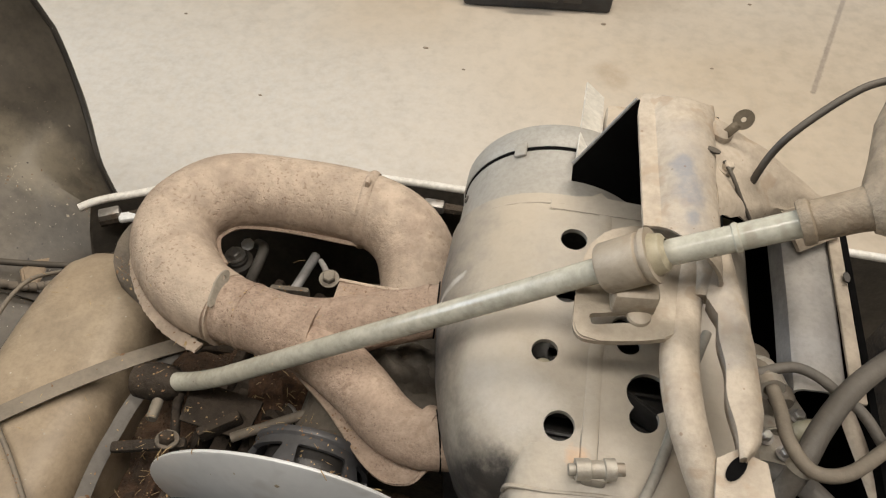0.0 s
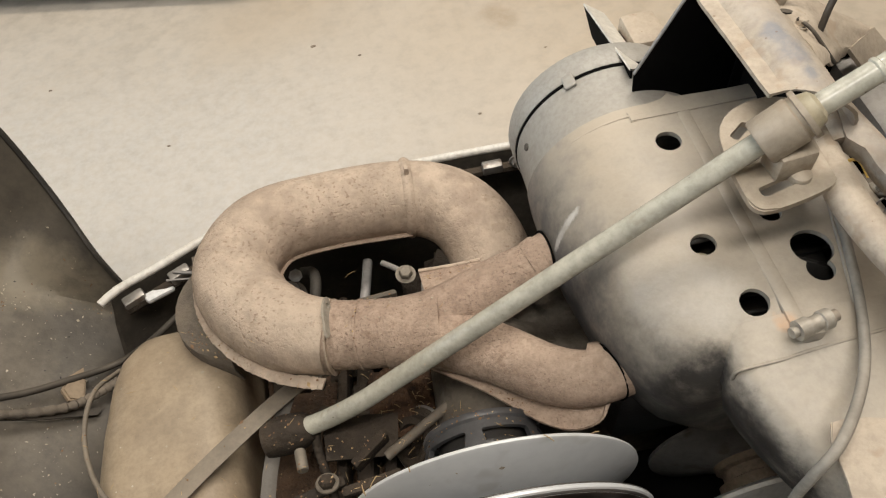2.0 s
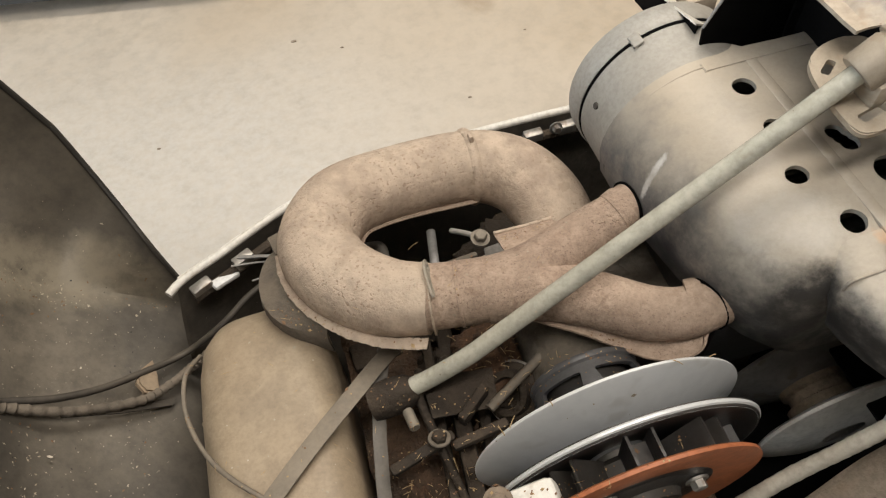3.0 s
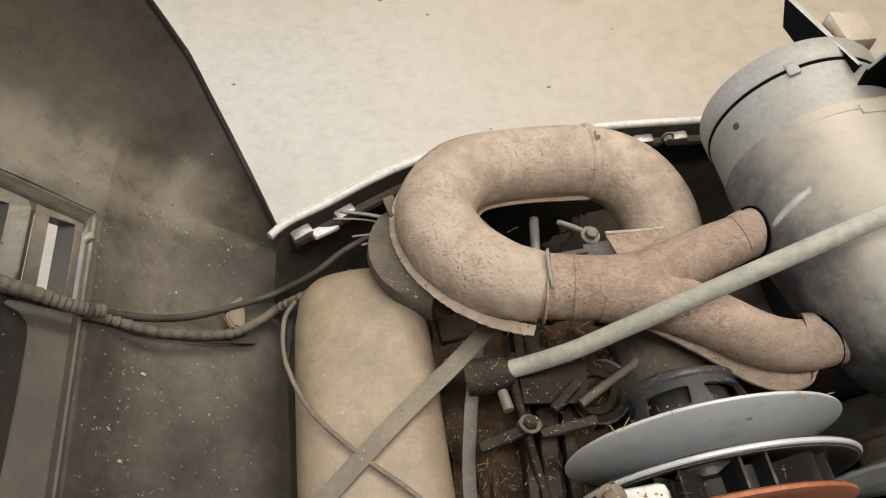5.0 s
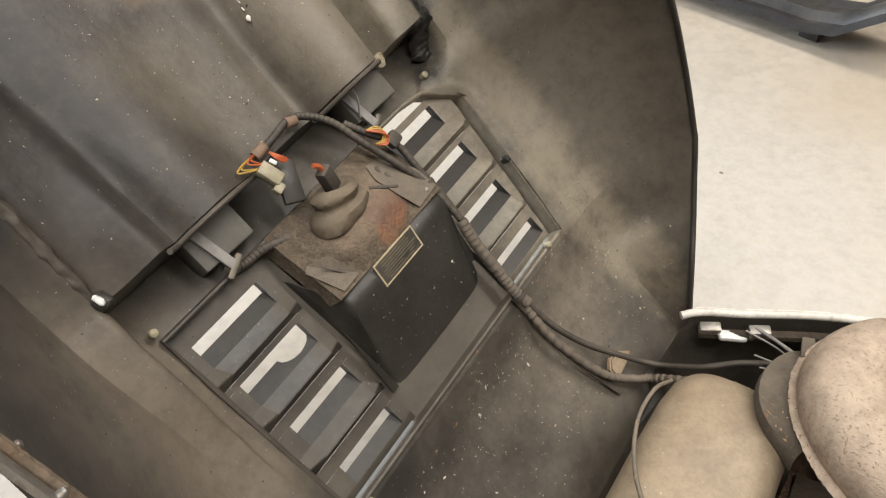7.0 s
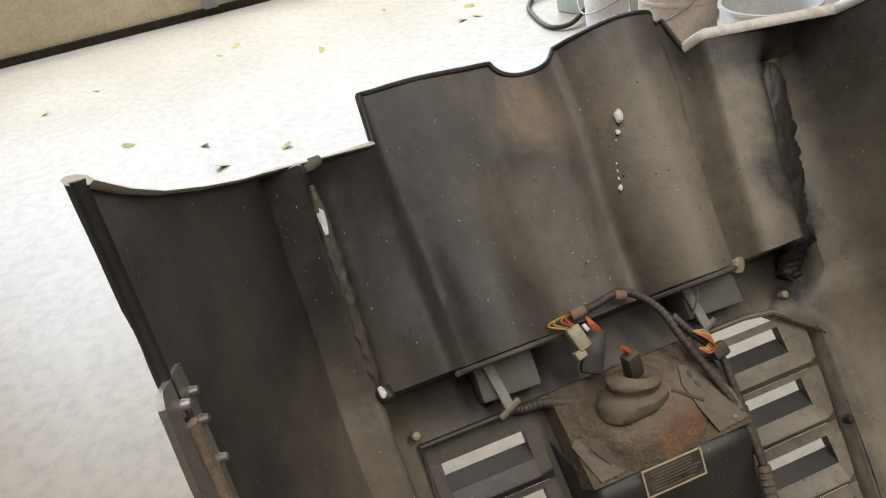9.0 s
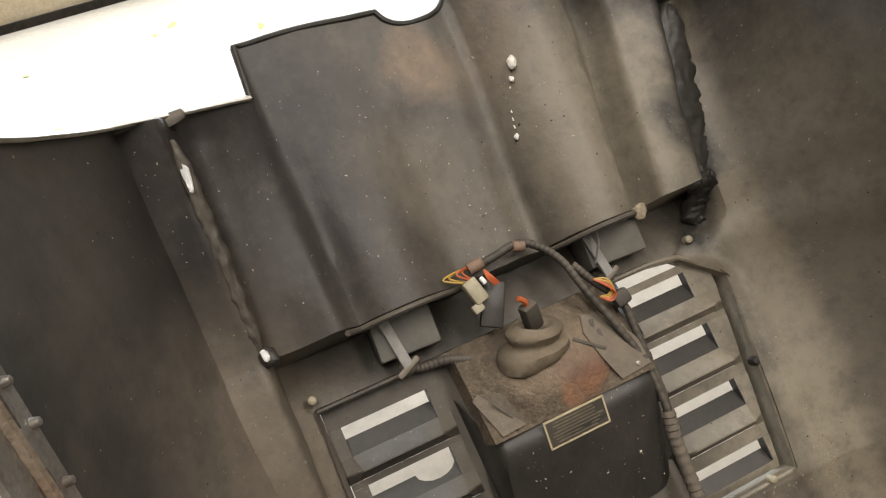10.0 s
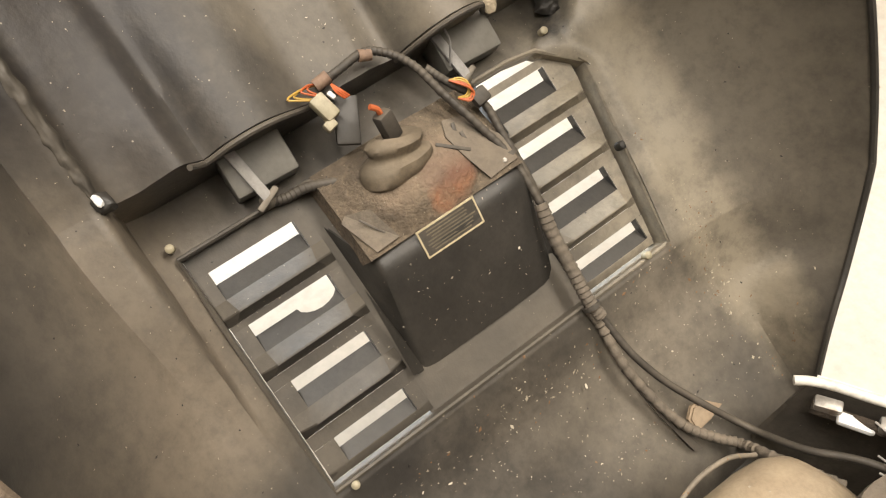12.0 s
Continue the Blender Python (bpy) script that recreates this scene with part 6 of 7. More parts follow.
def loft_stem(at, d):
    bm = bmesh.new()
    m = frame_at(at, d, (0, 1, 0))
    rings = []
    for h, wx, wy, oy in ((0.0, 0.012, 0.012, 0), (0.006, 0.015, 0.022, 0.004), (0.014, 0.018, 0.040, 0.008), (0.024, 0.020, 0.054, 0.010), (0.055, 0.020, 0.060, 0.010), (0.065, 0.016, 0.052, 0.010)):
        rings.append([bm.verts.new(m @ Vector((wx * math.cos(a) * (1 if abs(math.cos(a)) < 0.9 else 0.95), oy + wy * math.sin(a), h))) for a in np.linspace(0, 2 * math.pi, 24, endpoint=False)])
    for p, q in zip(rings, rings[1:]):
        for s in range(24):
            bm.faces.new((p[s], p[(s + 1) % 24], q[(s + 1) % 24], q[s]))
    bm.faces.new(rings[0][::-1])
    bm.faces.new(rings[-1])
    return bm


build_column()


# ---------------------------------------------------------------- console
def build_console():
    co = thing("console", "dusty tan sheet-steel console with an ignition key and open box", "console")
    # the open box whose dark inside faces the engine; its shade is painted near-black
    part("box_back", quad_sheet([(0.0235, 0.364, 0.661), (0.055, 0.3665, 0.7225), (0.108, 0.3665, 0.716), (0.108, 0.3665, 0.58), (0.030, 0.364, 0.58)], 0.002), VOID, co, "inside of the box, its deep shade painted near-black")
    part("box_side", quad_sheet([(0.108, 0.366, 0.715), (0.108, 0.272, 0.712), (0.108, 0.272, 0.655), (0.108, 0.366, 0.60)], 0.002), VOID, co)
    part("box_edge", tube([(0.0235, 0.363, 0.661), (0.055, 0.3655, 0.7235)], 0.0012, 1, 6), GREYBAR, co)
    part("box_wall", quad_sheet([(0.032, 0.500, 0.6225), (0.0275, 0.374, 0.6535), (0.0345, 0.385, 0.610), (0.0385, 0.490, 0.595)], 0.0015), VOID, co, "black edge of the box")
    part("box_flap", quad_sheet([(0.0305, 0.500, 0.6245), (0.0262, 0.375, 0.6555), (0.045, 0.388, 0.640), (0.0465, 0.490, 0.618)], 0.0015), PALEFLAP, co, "pale folded flap")
    part("flap_block", box((0.03, 0.04, 0.02), pose(0.062, 0.440, 0.628), 0.004), TANSTEEL, co)
    part("top_sheet", console_sheet(), TANSTEEL, co, "dusty tan pressed top sheet with worn blue-grey patches")
    part("lock_barrel", lathe([(0, -0.004), (0.0085, -0.004), (0.0085, 0.003), (0.0055, 0.006), (0, 0.006)], frame_at((0.107, 0.351, 0.716), (0.25, 0.15, 1)), 24), TANSTEEL, co, "dusty ignition lock")
    m = frame_at((0.1105, 0.347, 0.7205), (0.55, 0.35, 0.60), (-0.23, -0.73, 0.64))
    kb = bmesh.new()
    box((0.006, 0.0020, 0.014), m @ pose(0, 0, 0.002), 0.0005, kb)
    lathe([(0.0024, -0.001), (0.0086, -0.001), (0.0090, 0), (0.0086, 0.001), (0.0024, 0.001), (0.0021, 0), (0.0024, -0.001)], m @ pose(0, 0, 0.0125, 90) @ Matrix.Diagonal((0.66, 0.74, 1, 1)), 24, kb)
    part("ignition_key", kb, KEYM, co, "dark brass ignition key")
    part("dash_hole", lathe([(0, 0), (0.005, 0), (0.005, 0.0012), (0, 0.0012)], frame_at((0.1000, 0.3255, 0.7248), (0.25, 0.1, 1), (1, 0, 0)) @ Matrix.Diagonal((0.5, 1.0, 1, 1)), 18), RUBBER, co)
    bolt((0.110, 0.320, 0.7165), (0.2, 0, 1), 0.0035, 0.004, TANSTEEL, co, "dash_bolt")
    # folded channel beam running toward the rider's side
    part("channel_beam", torn_channel(), TANSTEEL, co, "dusty folded steel channel with a torn wavy edge")
    part("gusset", tube([(0.100, 0.266, 0.700), (0.1015, 0.250, 0.701), (0.100, 0.236, 0.698)], 0.0065, 4, 12), TANSTEEL, co, "bent tan gusset")
    part("channel_rail", tube([(0.096, 0.262, 0.694), (0.091, 0.235, 0.692), (0.0885, 0.200, 0.691), (0.091, 0.172, 0.690), (0.099, 0.148, 0.684), (0.109, 0.128, 0.672), (0.12, 0.10, 0.655)], [0.0095, 0.010, 0.0105, 0.010, 0.009, 0.008, 0.007], 6, 16), TANSTEEL, co, "dented tan tube rail")
    part("foot_plate", plate([(-0.009, -0.055), (0.030, -0.055), (0.014, 0.016), (0.0, 0.020), (-0.009, 0.014)], 0.003, frame_at((0.114, 0.134, 0.690), (-0.1, -0.15, 1), (0.05, 1, 0))), TANSTEEL, co, "dusty tan foot plate")
    part("foot_hole", lathe([(0, 0), (0.0045, 0), (0.0045, 0.001), (0, 0.001)], frame_at((0.114, 0.144, 0.6935), (-0.1, -0.15, 1)) @ Matrix.Diagonal((0.8, 1.6, 1, 1)), 16), VOID, co)
    part("grey_bar", beam([(0.1765, 0.335, 0.664), (0.177, 0.28, 0.662), (0.1765, 0.24, 0.660), (0.1765, 0.214, 0.658)], 0.0145), GREYBAR, co, "blue-grey steel bar")
    part("bar_edge", box((0.008, 0.125, 0.003), pose(0.1945, 0.272, 0.662, 3, 0, 1), 0.001), TANSTEEL, co, "tan bar edge")
    part("bar_hole", lathe([(0, 0), (0.0025, 0), (0.0025, 0.001), (0, 0.001)], Matrix.Translation((0.1965, 0.292, 0.6665)) @ Matrix.Diagonal((0.8, 1.6, 1, 1)), 14), RUBBER, co)
    part("pale_strut", tube([(0.1925, 0.224, 0.643), (0.198, 0.205, 0.641), (0.212, 0.150, 0.636)], 0.0052, 4, 8, flat=0.5), TANSTEEL, co, "pale tan strut below the bar")
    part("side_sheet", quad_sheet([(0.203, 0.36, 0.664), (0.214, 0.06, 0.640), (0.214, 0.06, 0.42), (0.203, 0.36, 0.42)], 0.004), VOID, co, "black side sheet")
    part("cross_sheet", crumpled_sheet((0.098, 0.368, 0.722), (0.182, 0.337, 0.688), (0.104, 0.282, 0.720), (0.150, 0.316, 0.690)), TANSTEEL, co, "dusty tan crumpled cross sheet")
    part("corner_sheet", quad_sheet([(0.150, 0.318, 0.689), (0.178, 0.336, 0.687), (0.196, 0.325, 0.668), (0.168, 0.306, 0.668)], 0.003), TANSTEEL, co)
    # two near-black sheets added to carry the shade of the gap
    part("inner_wall", quad_sheet([(0.100, 0.36, 0.69), (0.20, 0.33, 0.66), (0.20, 0.33, 0.45), (0.10, 0.36, 0.45)], 0.003), VOID, co, "near-black sheet added to fill the shaded gap")
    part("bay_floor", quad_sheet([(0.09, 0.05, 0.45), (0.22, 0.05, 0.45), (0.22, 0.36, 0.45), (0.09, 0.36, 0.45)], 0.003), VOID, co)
    return co


KEYM = material("key_brass", (0.12, 0.095, 0.065), (0.18, 0.145, 0.10), 0.45, 0.6, 60, 300, 0.1)


def console_sheet():
    """A flat flange along the open box, then a long pressed hump that rounds off at the far end."""
    rows = []
    for s in np.linspace(0, 1, 19):
        s = float(s)
        y = 0.262 + (0.3715 - 0.262) * s
        edge = 0.0615 - 0.0065 * s
        swell = 0.0085 * max(0, 1 - max(0, (s - 0.80) / 0.20) ** 2) ** 0.5 * min(1, 0.55 + s * 1.5)
        z = 0.7220 + 0.0015 * s
        far = 0.0035 * max(0, (s - 0.8) / 0.2) ** 2
        row = [(edge + far, y, z - 0.003), (edge + far, y, z), (edge + 0.006, y, z + 0.0005), (edge + 0.0085, y, z + 0.001)]
        for q in (0.0, 0.1, 0.22, 0.38, 0.55, 0.72, 0.86, 0.95, 1.0):
            x = edge + 0.010 + (0.1035 - edge - 0.010) * q
            row.append((x, y - 0.024 * q * (1 - s) ** 2, z + 0.001 + swell * math.sin(math.pi * q) ** 0.7 - 0.004 * q * q))
        row += [(0.1065, y - 0.024 * (1 - s) ** 2, z - 0.010), (0.1070, y - 0.024 * (1 - s) ** 2, z - 0.022)]
        rows.append([Vector(p) + Vector((0, 0, 0.0006 * noise.noise(Vector(p) * 90))) for p in row])
    bm, V = grid_shell(rows, 0.002)
    bm.normal_update()
    if sum(f.normal.z for f in bm.faces) < 0:
        bmesh.ops.reverse_faces(bm, faces=bm.faces[:])
    return thicken(bm, 0.002)


def crumpled_sheet(a, b, c, d, n=14):
    """A sheet between four corners with dents and a turned-down near edge."""
    a, b, c, d = Vector(a), Vector(b), Vector(c), Vector(d)
    rows = []
    for i in range(n + 1):
        s = i / n
        row = []
        for k in range(n + 1):
            q = k / n
            p = (a + (b - a) * q) * (1 - s) + (c + (d - c) * q) * s
            dent = 0.0042 * noise.noise(Vector((q * 2.6 + 4.1, s * 2.2, 0.3))) + 0.0016 * noise.noise(Vector((q * 7, s * 6, 2.0)))
            row.append(p + Vector((0, -0.003 * noise.noise(Vector((q * 5, 0, 7.0))) * s, dent - 0.006 * max(0, (s - 0.85) / 0.15) ** 2)))
        rows.append(row)
    bm, V = grid_shell(rows, 0.002)
    bm.normal_update()
    if sum(f.normal.z for f in bm.faces) < 0:
        bmesh.ops.reverse_faces(bm, faces=bm.faces[:])
    return thicken(bm, 0.002)


def torn_channel():
    """A long leaf of folded sheet: wide at the top, its edge wavy, drawn to a point at the foot."""
    rows = []
    for s in np.linspace(0, 1, 25):
        s = float(s)
        y = 0.268 - 0.121 * s
        left = float(np.interp(s, (0, 0.2, 0.30, 0.38, 0.6, 0.85, 1), (0.1035, 0.1025, 0.0985, 0.1045, 0.1075, 0.1110, 0.1150))) + 0.0010 * math.sin(s * 23)
        right = float(np.interp(s, (0, 0.2, 0.5, 0.8, 0.93, 1), (0.112, 0.1165, 0.1235, 0.1265, 0.1245, 0.1175)))
        z = 0.7095 - 0.010 * s
        row = [(left + 0.003, y, z - 0.014), (left + 0.001, y, z - 0.004), (left, y, z + 0.0008 * math.sin(s * 17))]
        row += [(left + (right - left) * q, y, z + 0.0022 * math.sin(math.pi * q) + 0.0006 * noise.noise(Vector((q * 3, s * 9, 0)))) for q in (0.2, 0.4, 0.6, 0.8)]
        rows.append([Vector(p) for p in row + [(right, y, z - 0.001), (right + 0.001, y, z - 0.006), (right + 0.001, y, z - 0.024)]])
    bm, V = grid_shell(rows, 0.002)
    bm.normal_update()
    if sum(f.normal.z for f in bm.faces) < 0:
        bmesh.ops.reverse_faces(bm, faces=bm.faces[:])
    return thicken(bm, 0.0018)


def beam(pts, hw):
    """A folded channel: a flat top with two downturned sides."""
    P = catmull(pts, 6)
    rows = []
    for p in P:
        rows.append([p + Vector((-hw - 0.001, 0, -0.022)), p + Vector((-hw, 0, -0.003)), p + Vector((-hw + 0.004, 0, 0)), p + Vector((0, 0, 0.001)), p + Vector((hw - 0.004, 0, 0)), p + Vector((hw, 0, -0.003)), p + Vector((hw + 0.001, 0, -0.022))])
    bm, V = grid_shell(rows, 0.002)
    bm.normal_update()
    if sum(f.normal.z for f in bm.faces) < 0:
        bmesh.ops.reverse_faces(bm, faces=bm.faces[:])
    return thicken(bm, 0.002)


build_console()


# ---------------------------------------------------------------- hoses and cables
def build_hoses():
    t = thing("throttle_cable", "dusty black throttle cable rising from the console", "cable")
    loom("cable_jacket", [(0.127, 0.318, 0.695), (0.1283, 0.3222, 0.702), (0.1335, 0.3285, 0.724), (0.1423, 0.3329, 0.742), (0.1637, 0.3465, 0.758), (0.1812, 0.3551, 0.765), (0.2047, 0.3589, 0.768), (0.235, 0.352, 0.766)], 0.0023, RUBBER, t)
    loom("kinked_wire", [(0.108, 0.322, 0.721), (0.113, 0.312, 0.719), (0.121, 0.303, 0.709), (0.128, 0.298, 0.70)], 0.0012, RUBBER, t)
    h = thing("fuel_hose", "dusty grey rubber fuel hoses looping beside the carburettor", "hose")
    loom("hose", [(0.130, 0.210, 0.664), (0.136, 0.212, 0.669), (0.155, 0.219, 0.671), (0.168, 0.216, 0.671), (0.179, 0.208, 0.670), (0.192, 0.198, 0.668), (0.206, 0.180, 0.660)], 0.0031, DARKSTRAP, h)
    loom("hose", [(0.139, 0.228, 0.655), (0.1415, 0.215, 0.668), (0.145, 0.192, 0.674), (0.148, 0.172, 0.675), (0.158, 0.158, 0.675), (0.175, 0.160, 0.675), (0.195, 0.176, 0.675), (0.214, 0.193, 0.670)], 0.0038, STRAP, h)
    loom("hose", [(0.150, 0.150, 0.640), (0.155, 0.162, 0.668), (0.164, 0.181, 0.677), (0.181, 0.205, 0.679), (0.203, 0.227, 0.678), (0.224, 0.243, 0.672)], 0.0060, DARKSTRAP, h)
    loom("hose", [(0.134, 0.176, 0.625), (0.151, 0.171, 0.634), (0.168, 0.166, 0.638), (0.184, 0.152, 0.638)], 0.0066, DARKSTRAP, h)
    for at, d in (((0.1555, 0.163, 0.669), (0.25, 0.5, 0.8)), ((0.1425, 0.205, 0.671), (0.1, -0.9, 0.3))):
        part("hose_clip", lathe([(0.0045, -0.003), (0.0072, -0.003), (0.0072, 0.003), (0.0045, 0.003)], frame_at(at, d), 18), FITTING, h, "small steel hose clip")
    c = thing("carburettor", "dirty grey carburettor body with brass screws", "carburettor")
    part("carb_body", box((0.030, 0.050, 0.07), pose(0.160, 0.196, 0.595, 0, 8, 6), 0.008), CASTING, c)
    part("float_bowl", lathe([(0, -0.03), (0.015, -0.03), (0.017, 0.0), (0.014, 0.012), (0, 0.012)], pose(0.155, 0.180, 0.624), 24), FITTING, c, "dusty float bowl")
    part("carb_flange", plate([(-0.016, -0.006), (-0.012, -0.010), (0.012, -0.010), (0.016, -0.004), (0.014, 0.010), (-0.014, 0.010)], 0.004, pose(0.160, 0.210, 0.633, 0, 0, 20), 0.001), FITTING, c)
    part("choke_barrel", tube([(0.146, 0.240, 0.634), (0.150, 0.230, 0.648), (0.154, 0.214, 0.652)], [0.0052, 0.0058, 0.0064], 5, 16), FITTING, c, "pale dusty choke barrel")
    part("barrel_cap", lathe([(0, 0), (0.0072, 0), (0.0072, 0.006), (0.005, 0.009), (0, 0.009)], frame_at((0.1545, 0.2125, 0.652), (0.2, -0.95, 0.25)), 14), CASTING, c)
    part("carb_cap", lathe([(0, 0), (0.011, 0), (0.011, 0.010), (0.008, 0.015), (0, 0.015)], frame_at((0.148, 0.243, 0.622), (0.2, 0.4, 1)), 20), CASTING, c)
    for x, y, z in ((0.150, 0.190, 0.638), (0.170, 0.207, 0.637), (0.160, 0.182, 0.638), (0.168, 0.188, 0.634)):
        bolt((x, y, z), (0, 0, 1), 0.0032, 0.004, STEEL, c, "carb_screw")
    part("inlet_elbow", tube([(0.166, 0.196, 0.62), (0.172, 0.199, 0.638), (0.182, 0.200, 0.640)], 0.0055, 5, 14), PLUG, c, "pale nylon inlet elbow")
    part("throttle_spring", tube([(0.140 + 0.003 * math.cos(a), 0.225 - 0.0012 * a, 0.645 + 0.003 * math.sin(a)) for a in np.linspace(0, 25, 90)], 0.0006, 1, 6), STEEL, c, "thin throttle spring")
    part("loose_wire", tube([(0.133, 0.262, 0.640), (0.137, 0.252, 0.655), (0.140, 0.240, 0.650)], 0.0012, 5, 6), WIRE_Y, c, "thin tan wire")
    v = thing("pulse_hose", "thin grey rubber hose lying over the cooling shroud and air duct", "hose")
    loom("hose", [(0.116, 0.246, 0.650), (0.107, 0.220, 0.652), (0.1015, 0.199, 0.652), (0.0923, 0.168, 0.651), (0.082, 0.140, 0.650), (0.0693, 0.1172, 0.652), (0.0509, 0.0959, 0.658), (0.0297, 0.0770, 0.663), (0.0175, 0.0690, 0.648), (0.0175, 0.0670, 0.615), (0.0205, 0.0630, 0.585), (0.021, 0.0605, 0.565)], 0.0030, GREYHOSE, v)
    b = thing("brake_cable", "taped pale brake cable running past the clutches", "cable")
    loom("cable_jacket", [(-0.075, 0.055, 0.470), (-0.033, 0.060, 0.504), (-0.002, 0.060, 0.538), (0.022, 0.060, 0.566)], 0.0058, TAPE2, b, "wrapped cable sleeve", 0.04)
    loom("cable_end", [(0.019, 0.060, 0.562), (0.0215, 0.0612, 0.5655), (0.0245, 0.0645, 0.571)], 0.0044, GREYBAR, b)
    w = thing("pull_wire", "loose frayed steel wires at the rim of the pan", "wire")
    for k, (a, c1, e) in enumerate((((-0.340, 0.405, 0.455), (-0.375, 0.420, 0.452), (-0.405, 0.432, 0.447)), ((-0.345, 0.400, 0.452), (-0.378, 0.418, 0.446), (-0.412, 0.424, 0.446)), ((-0.342, 0.402, 0.45), (-0.370, 0.402, 0.444), (-0.395, 0.405, 0.438)), ((-0.345, 0.398, 0.45), (-0.366, 0.395, 0.442), (-0.386, 0.392, 0.44)))):
        loom("strand", [a, c1, e], 0.0010 if k else 0.0018, GREYBAR, w, "", 0, 6, 6)


build_hoses()


# ---------------------------------------------------------------- steering parts and grime low in the bay
def mound(at, rx, ry, rz, seed, mat, name, label, category):
    """A low rough heap."""
    rnd = random.Random(seed)
    bm = bmesh.new()
    bmesh.ops.create_icosphere(bm, subdivisions=4, radius=1.0)
    for v in bm.verts:
        q = v.co * 2.3 + Vector((seed, 0, 0))
        k = 1 + 0.35 * noise.noise(q) + 0.16 * noise.noise(q * 3) + 0.08 * noise.noise(q * 9)
        v.co = Vector((at[0] + v.co.x * rx * k, at[1] + v.co.y * ry * k, at[2] + v.co.z * rz * k))
    return tagged(link(name, bm, mat, smooth=60), label, category)


def build_low_bay():
    r = thing("frame_rail", "oily steel frame rail crossing the bottom of the engine bay", "frame rail")
    for x, w, z in ((-0.243, 0.016, 0.415), (-0.262, 0.010, 0.424), (-0.222, 0.012, 0.41)):
        part("rail_flange", box((w, 0.46, 0.03), pose(x, 0.14, z, 0, 0, -6), 0.004), GRIME, r)
    part("cross_member", box((0.30, 0.03, 0.025), pose(-0.17, 0.315, 0.395, 0, 0, 4), 0.004), GRIME, r)
    part("upright_plate", box((0.035, 0.006, 0.12), pose(-0.205, 0.315, 0.45, 0, 6, 8), 0.003), CASTING, r)
    a = thing("steering_arm", "grimy steering arm with a bright worn nut", "steering arm")
    part("arm", box((0.060, 0.010, 0.007), pose(-0.278, 0.171, 0.468, 0, 4, 16), 0.003), GRIME, a)
    part("arm", box((0.050, 0.009, 0.009), pose(-0.228, 0.172, 0.466, 0, -4, 6), 0.003), GRIME, a)
    part("link_plate", box((0.036, 0.008, 0.016), pose(-0.226, 0.197, 0.470, 0, 0, 38), 0.002), GRIME, a)
    part("link_rod", tube([(-0.214, 0.190, 0.468), (-0.185, 0.205, 0.472), (-0.15, 0.222, 0.478)], 0.0042, 4, 14), CASTING, a, "dull steel link rod")
    part("washer", lathe([(0.004, 0), (0.0090, 0), (0.0096, 0.0008), (0.0092, 0.0020), (0.004, 0.0020)], pose(-0.262, 0.176, 0.474, -18, 8, 0), 28), CASTING, a, "worn steel washer")
    part("nut", lathe([(0, 0), (0.0066, 0), (0.0066, 0.004), (0.005, 0.006), (0, 0.006)], pose(-0.262, 0.176, 0.4758, -18, 8, 0), 6), GRIME, a, smooth=25)
    part("coupling_nut", lathe([(0, -0.009), (0.0042, -0.009), (0.0046, -0.0075), (0.0046, 0.0075), (0.0042, 0.009), (0, 0.009)], frame_at((-0.2795, 0.196, 0.482), (0.12, -0.9, 0.12)), 16), DULLNUT, a, "tan coupling nut")
    part("thin_rod", tube([(-0.262, 0.245, 0.46), (-0.268, 0.215, 0.475), (-0.262, 0.175, 0.455), (-0.252, 0.12, 0.43)], 0.004, 5, 10), GRIME, a)
    i = thing("intake_boot", "dirty rubber intake boot with a wire clamp", "intake boot")
    m = frame_at((-0.183, 0.208, 0.440), (-0.6, -0.2, 0.75))
    part("boot_body", lathe([(0.0, -0.02), (0.020, -0.02), (0.022, 0.0), (0.027, 0.002), (0.027, 0.008), (0.021, 0.010), (0.020, 0.018), (0.014, 0.018), (0.013, 0.004), (0.0, 0.002)], m, 32), GRIME, i)
    part("wire_clamp", lathe([(0.0272, 0.003), (0.029, 0.004), (0.029, 0.006), (0.0272, 0.007)], m, 32), STEEL, i)
    mound((-0.195, 0.246, 0.424), 0.034, 0.040, 0.034, 3, RUST, "rust_crust", "loose crust of orange rust scale and chaff", "rust debris")
    mound((-0.225, 0.255, 0.400), 0.045, 0.03, 0.030, 9, GRIME, "caked_dirt", "oily black caked dirt under the exhaust", "dirt")
    mound((-0.292, 0.145, 0.385), 0.014, 0.06, 0.022, 5, RUST, "rust_crust", "loose strip of orange rust and straw", "rust debris")
    mound((-0.12, 0.395, 0.36), 0.06, 0.05, 0.03, 7, GRIME, "caked_dirt", "oily black caked dirt inside the exhaust loop", "dirt")
    mound((-0.085, 0.262, 0.478), 0.040, 0.030, 0.030, 12, CASTING, "caked_dirt", "oily caked dirt between the header branches", "dirt")
    rows = []
    for x in np.linspace(-0.325, -0.05, 56):
        rows.append([Vector((x, y, 0.398 + 0.016 * noise.noise(Vector((x * 22, y * 22, 1))) + 0.008 * noise.noise(Vector((x * 70, y * 70, 2))) + 0.004 * noise.noise(Vector((x * 190, y * 190, 3))))) for y in np.linspace(0.03, 0.36, 66)])
    bm, V = grid_shell([[Vector(p) for p in r] for r in rows], 0.003)
    tagged(link("caked_dirt", thicken(bm, 0.004), BAYDIRT, smooth=70), "oily dirt, rust scale and chaff caked in the engine bay", "dirt")
    # straw and chaff caught in the bay
    rnd = random.Random(31)
    st = bmesh.new()
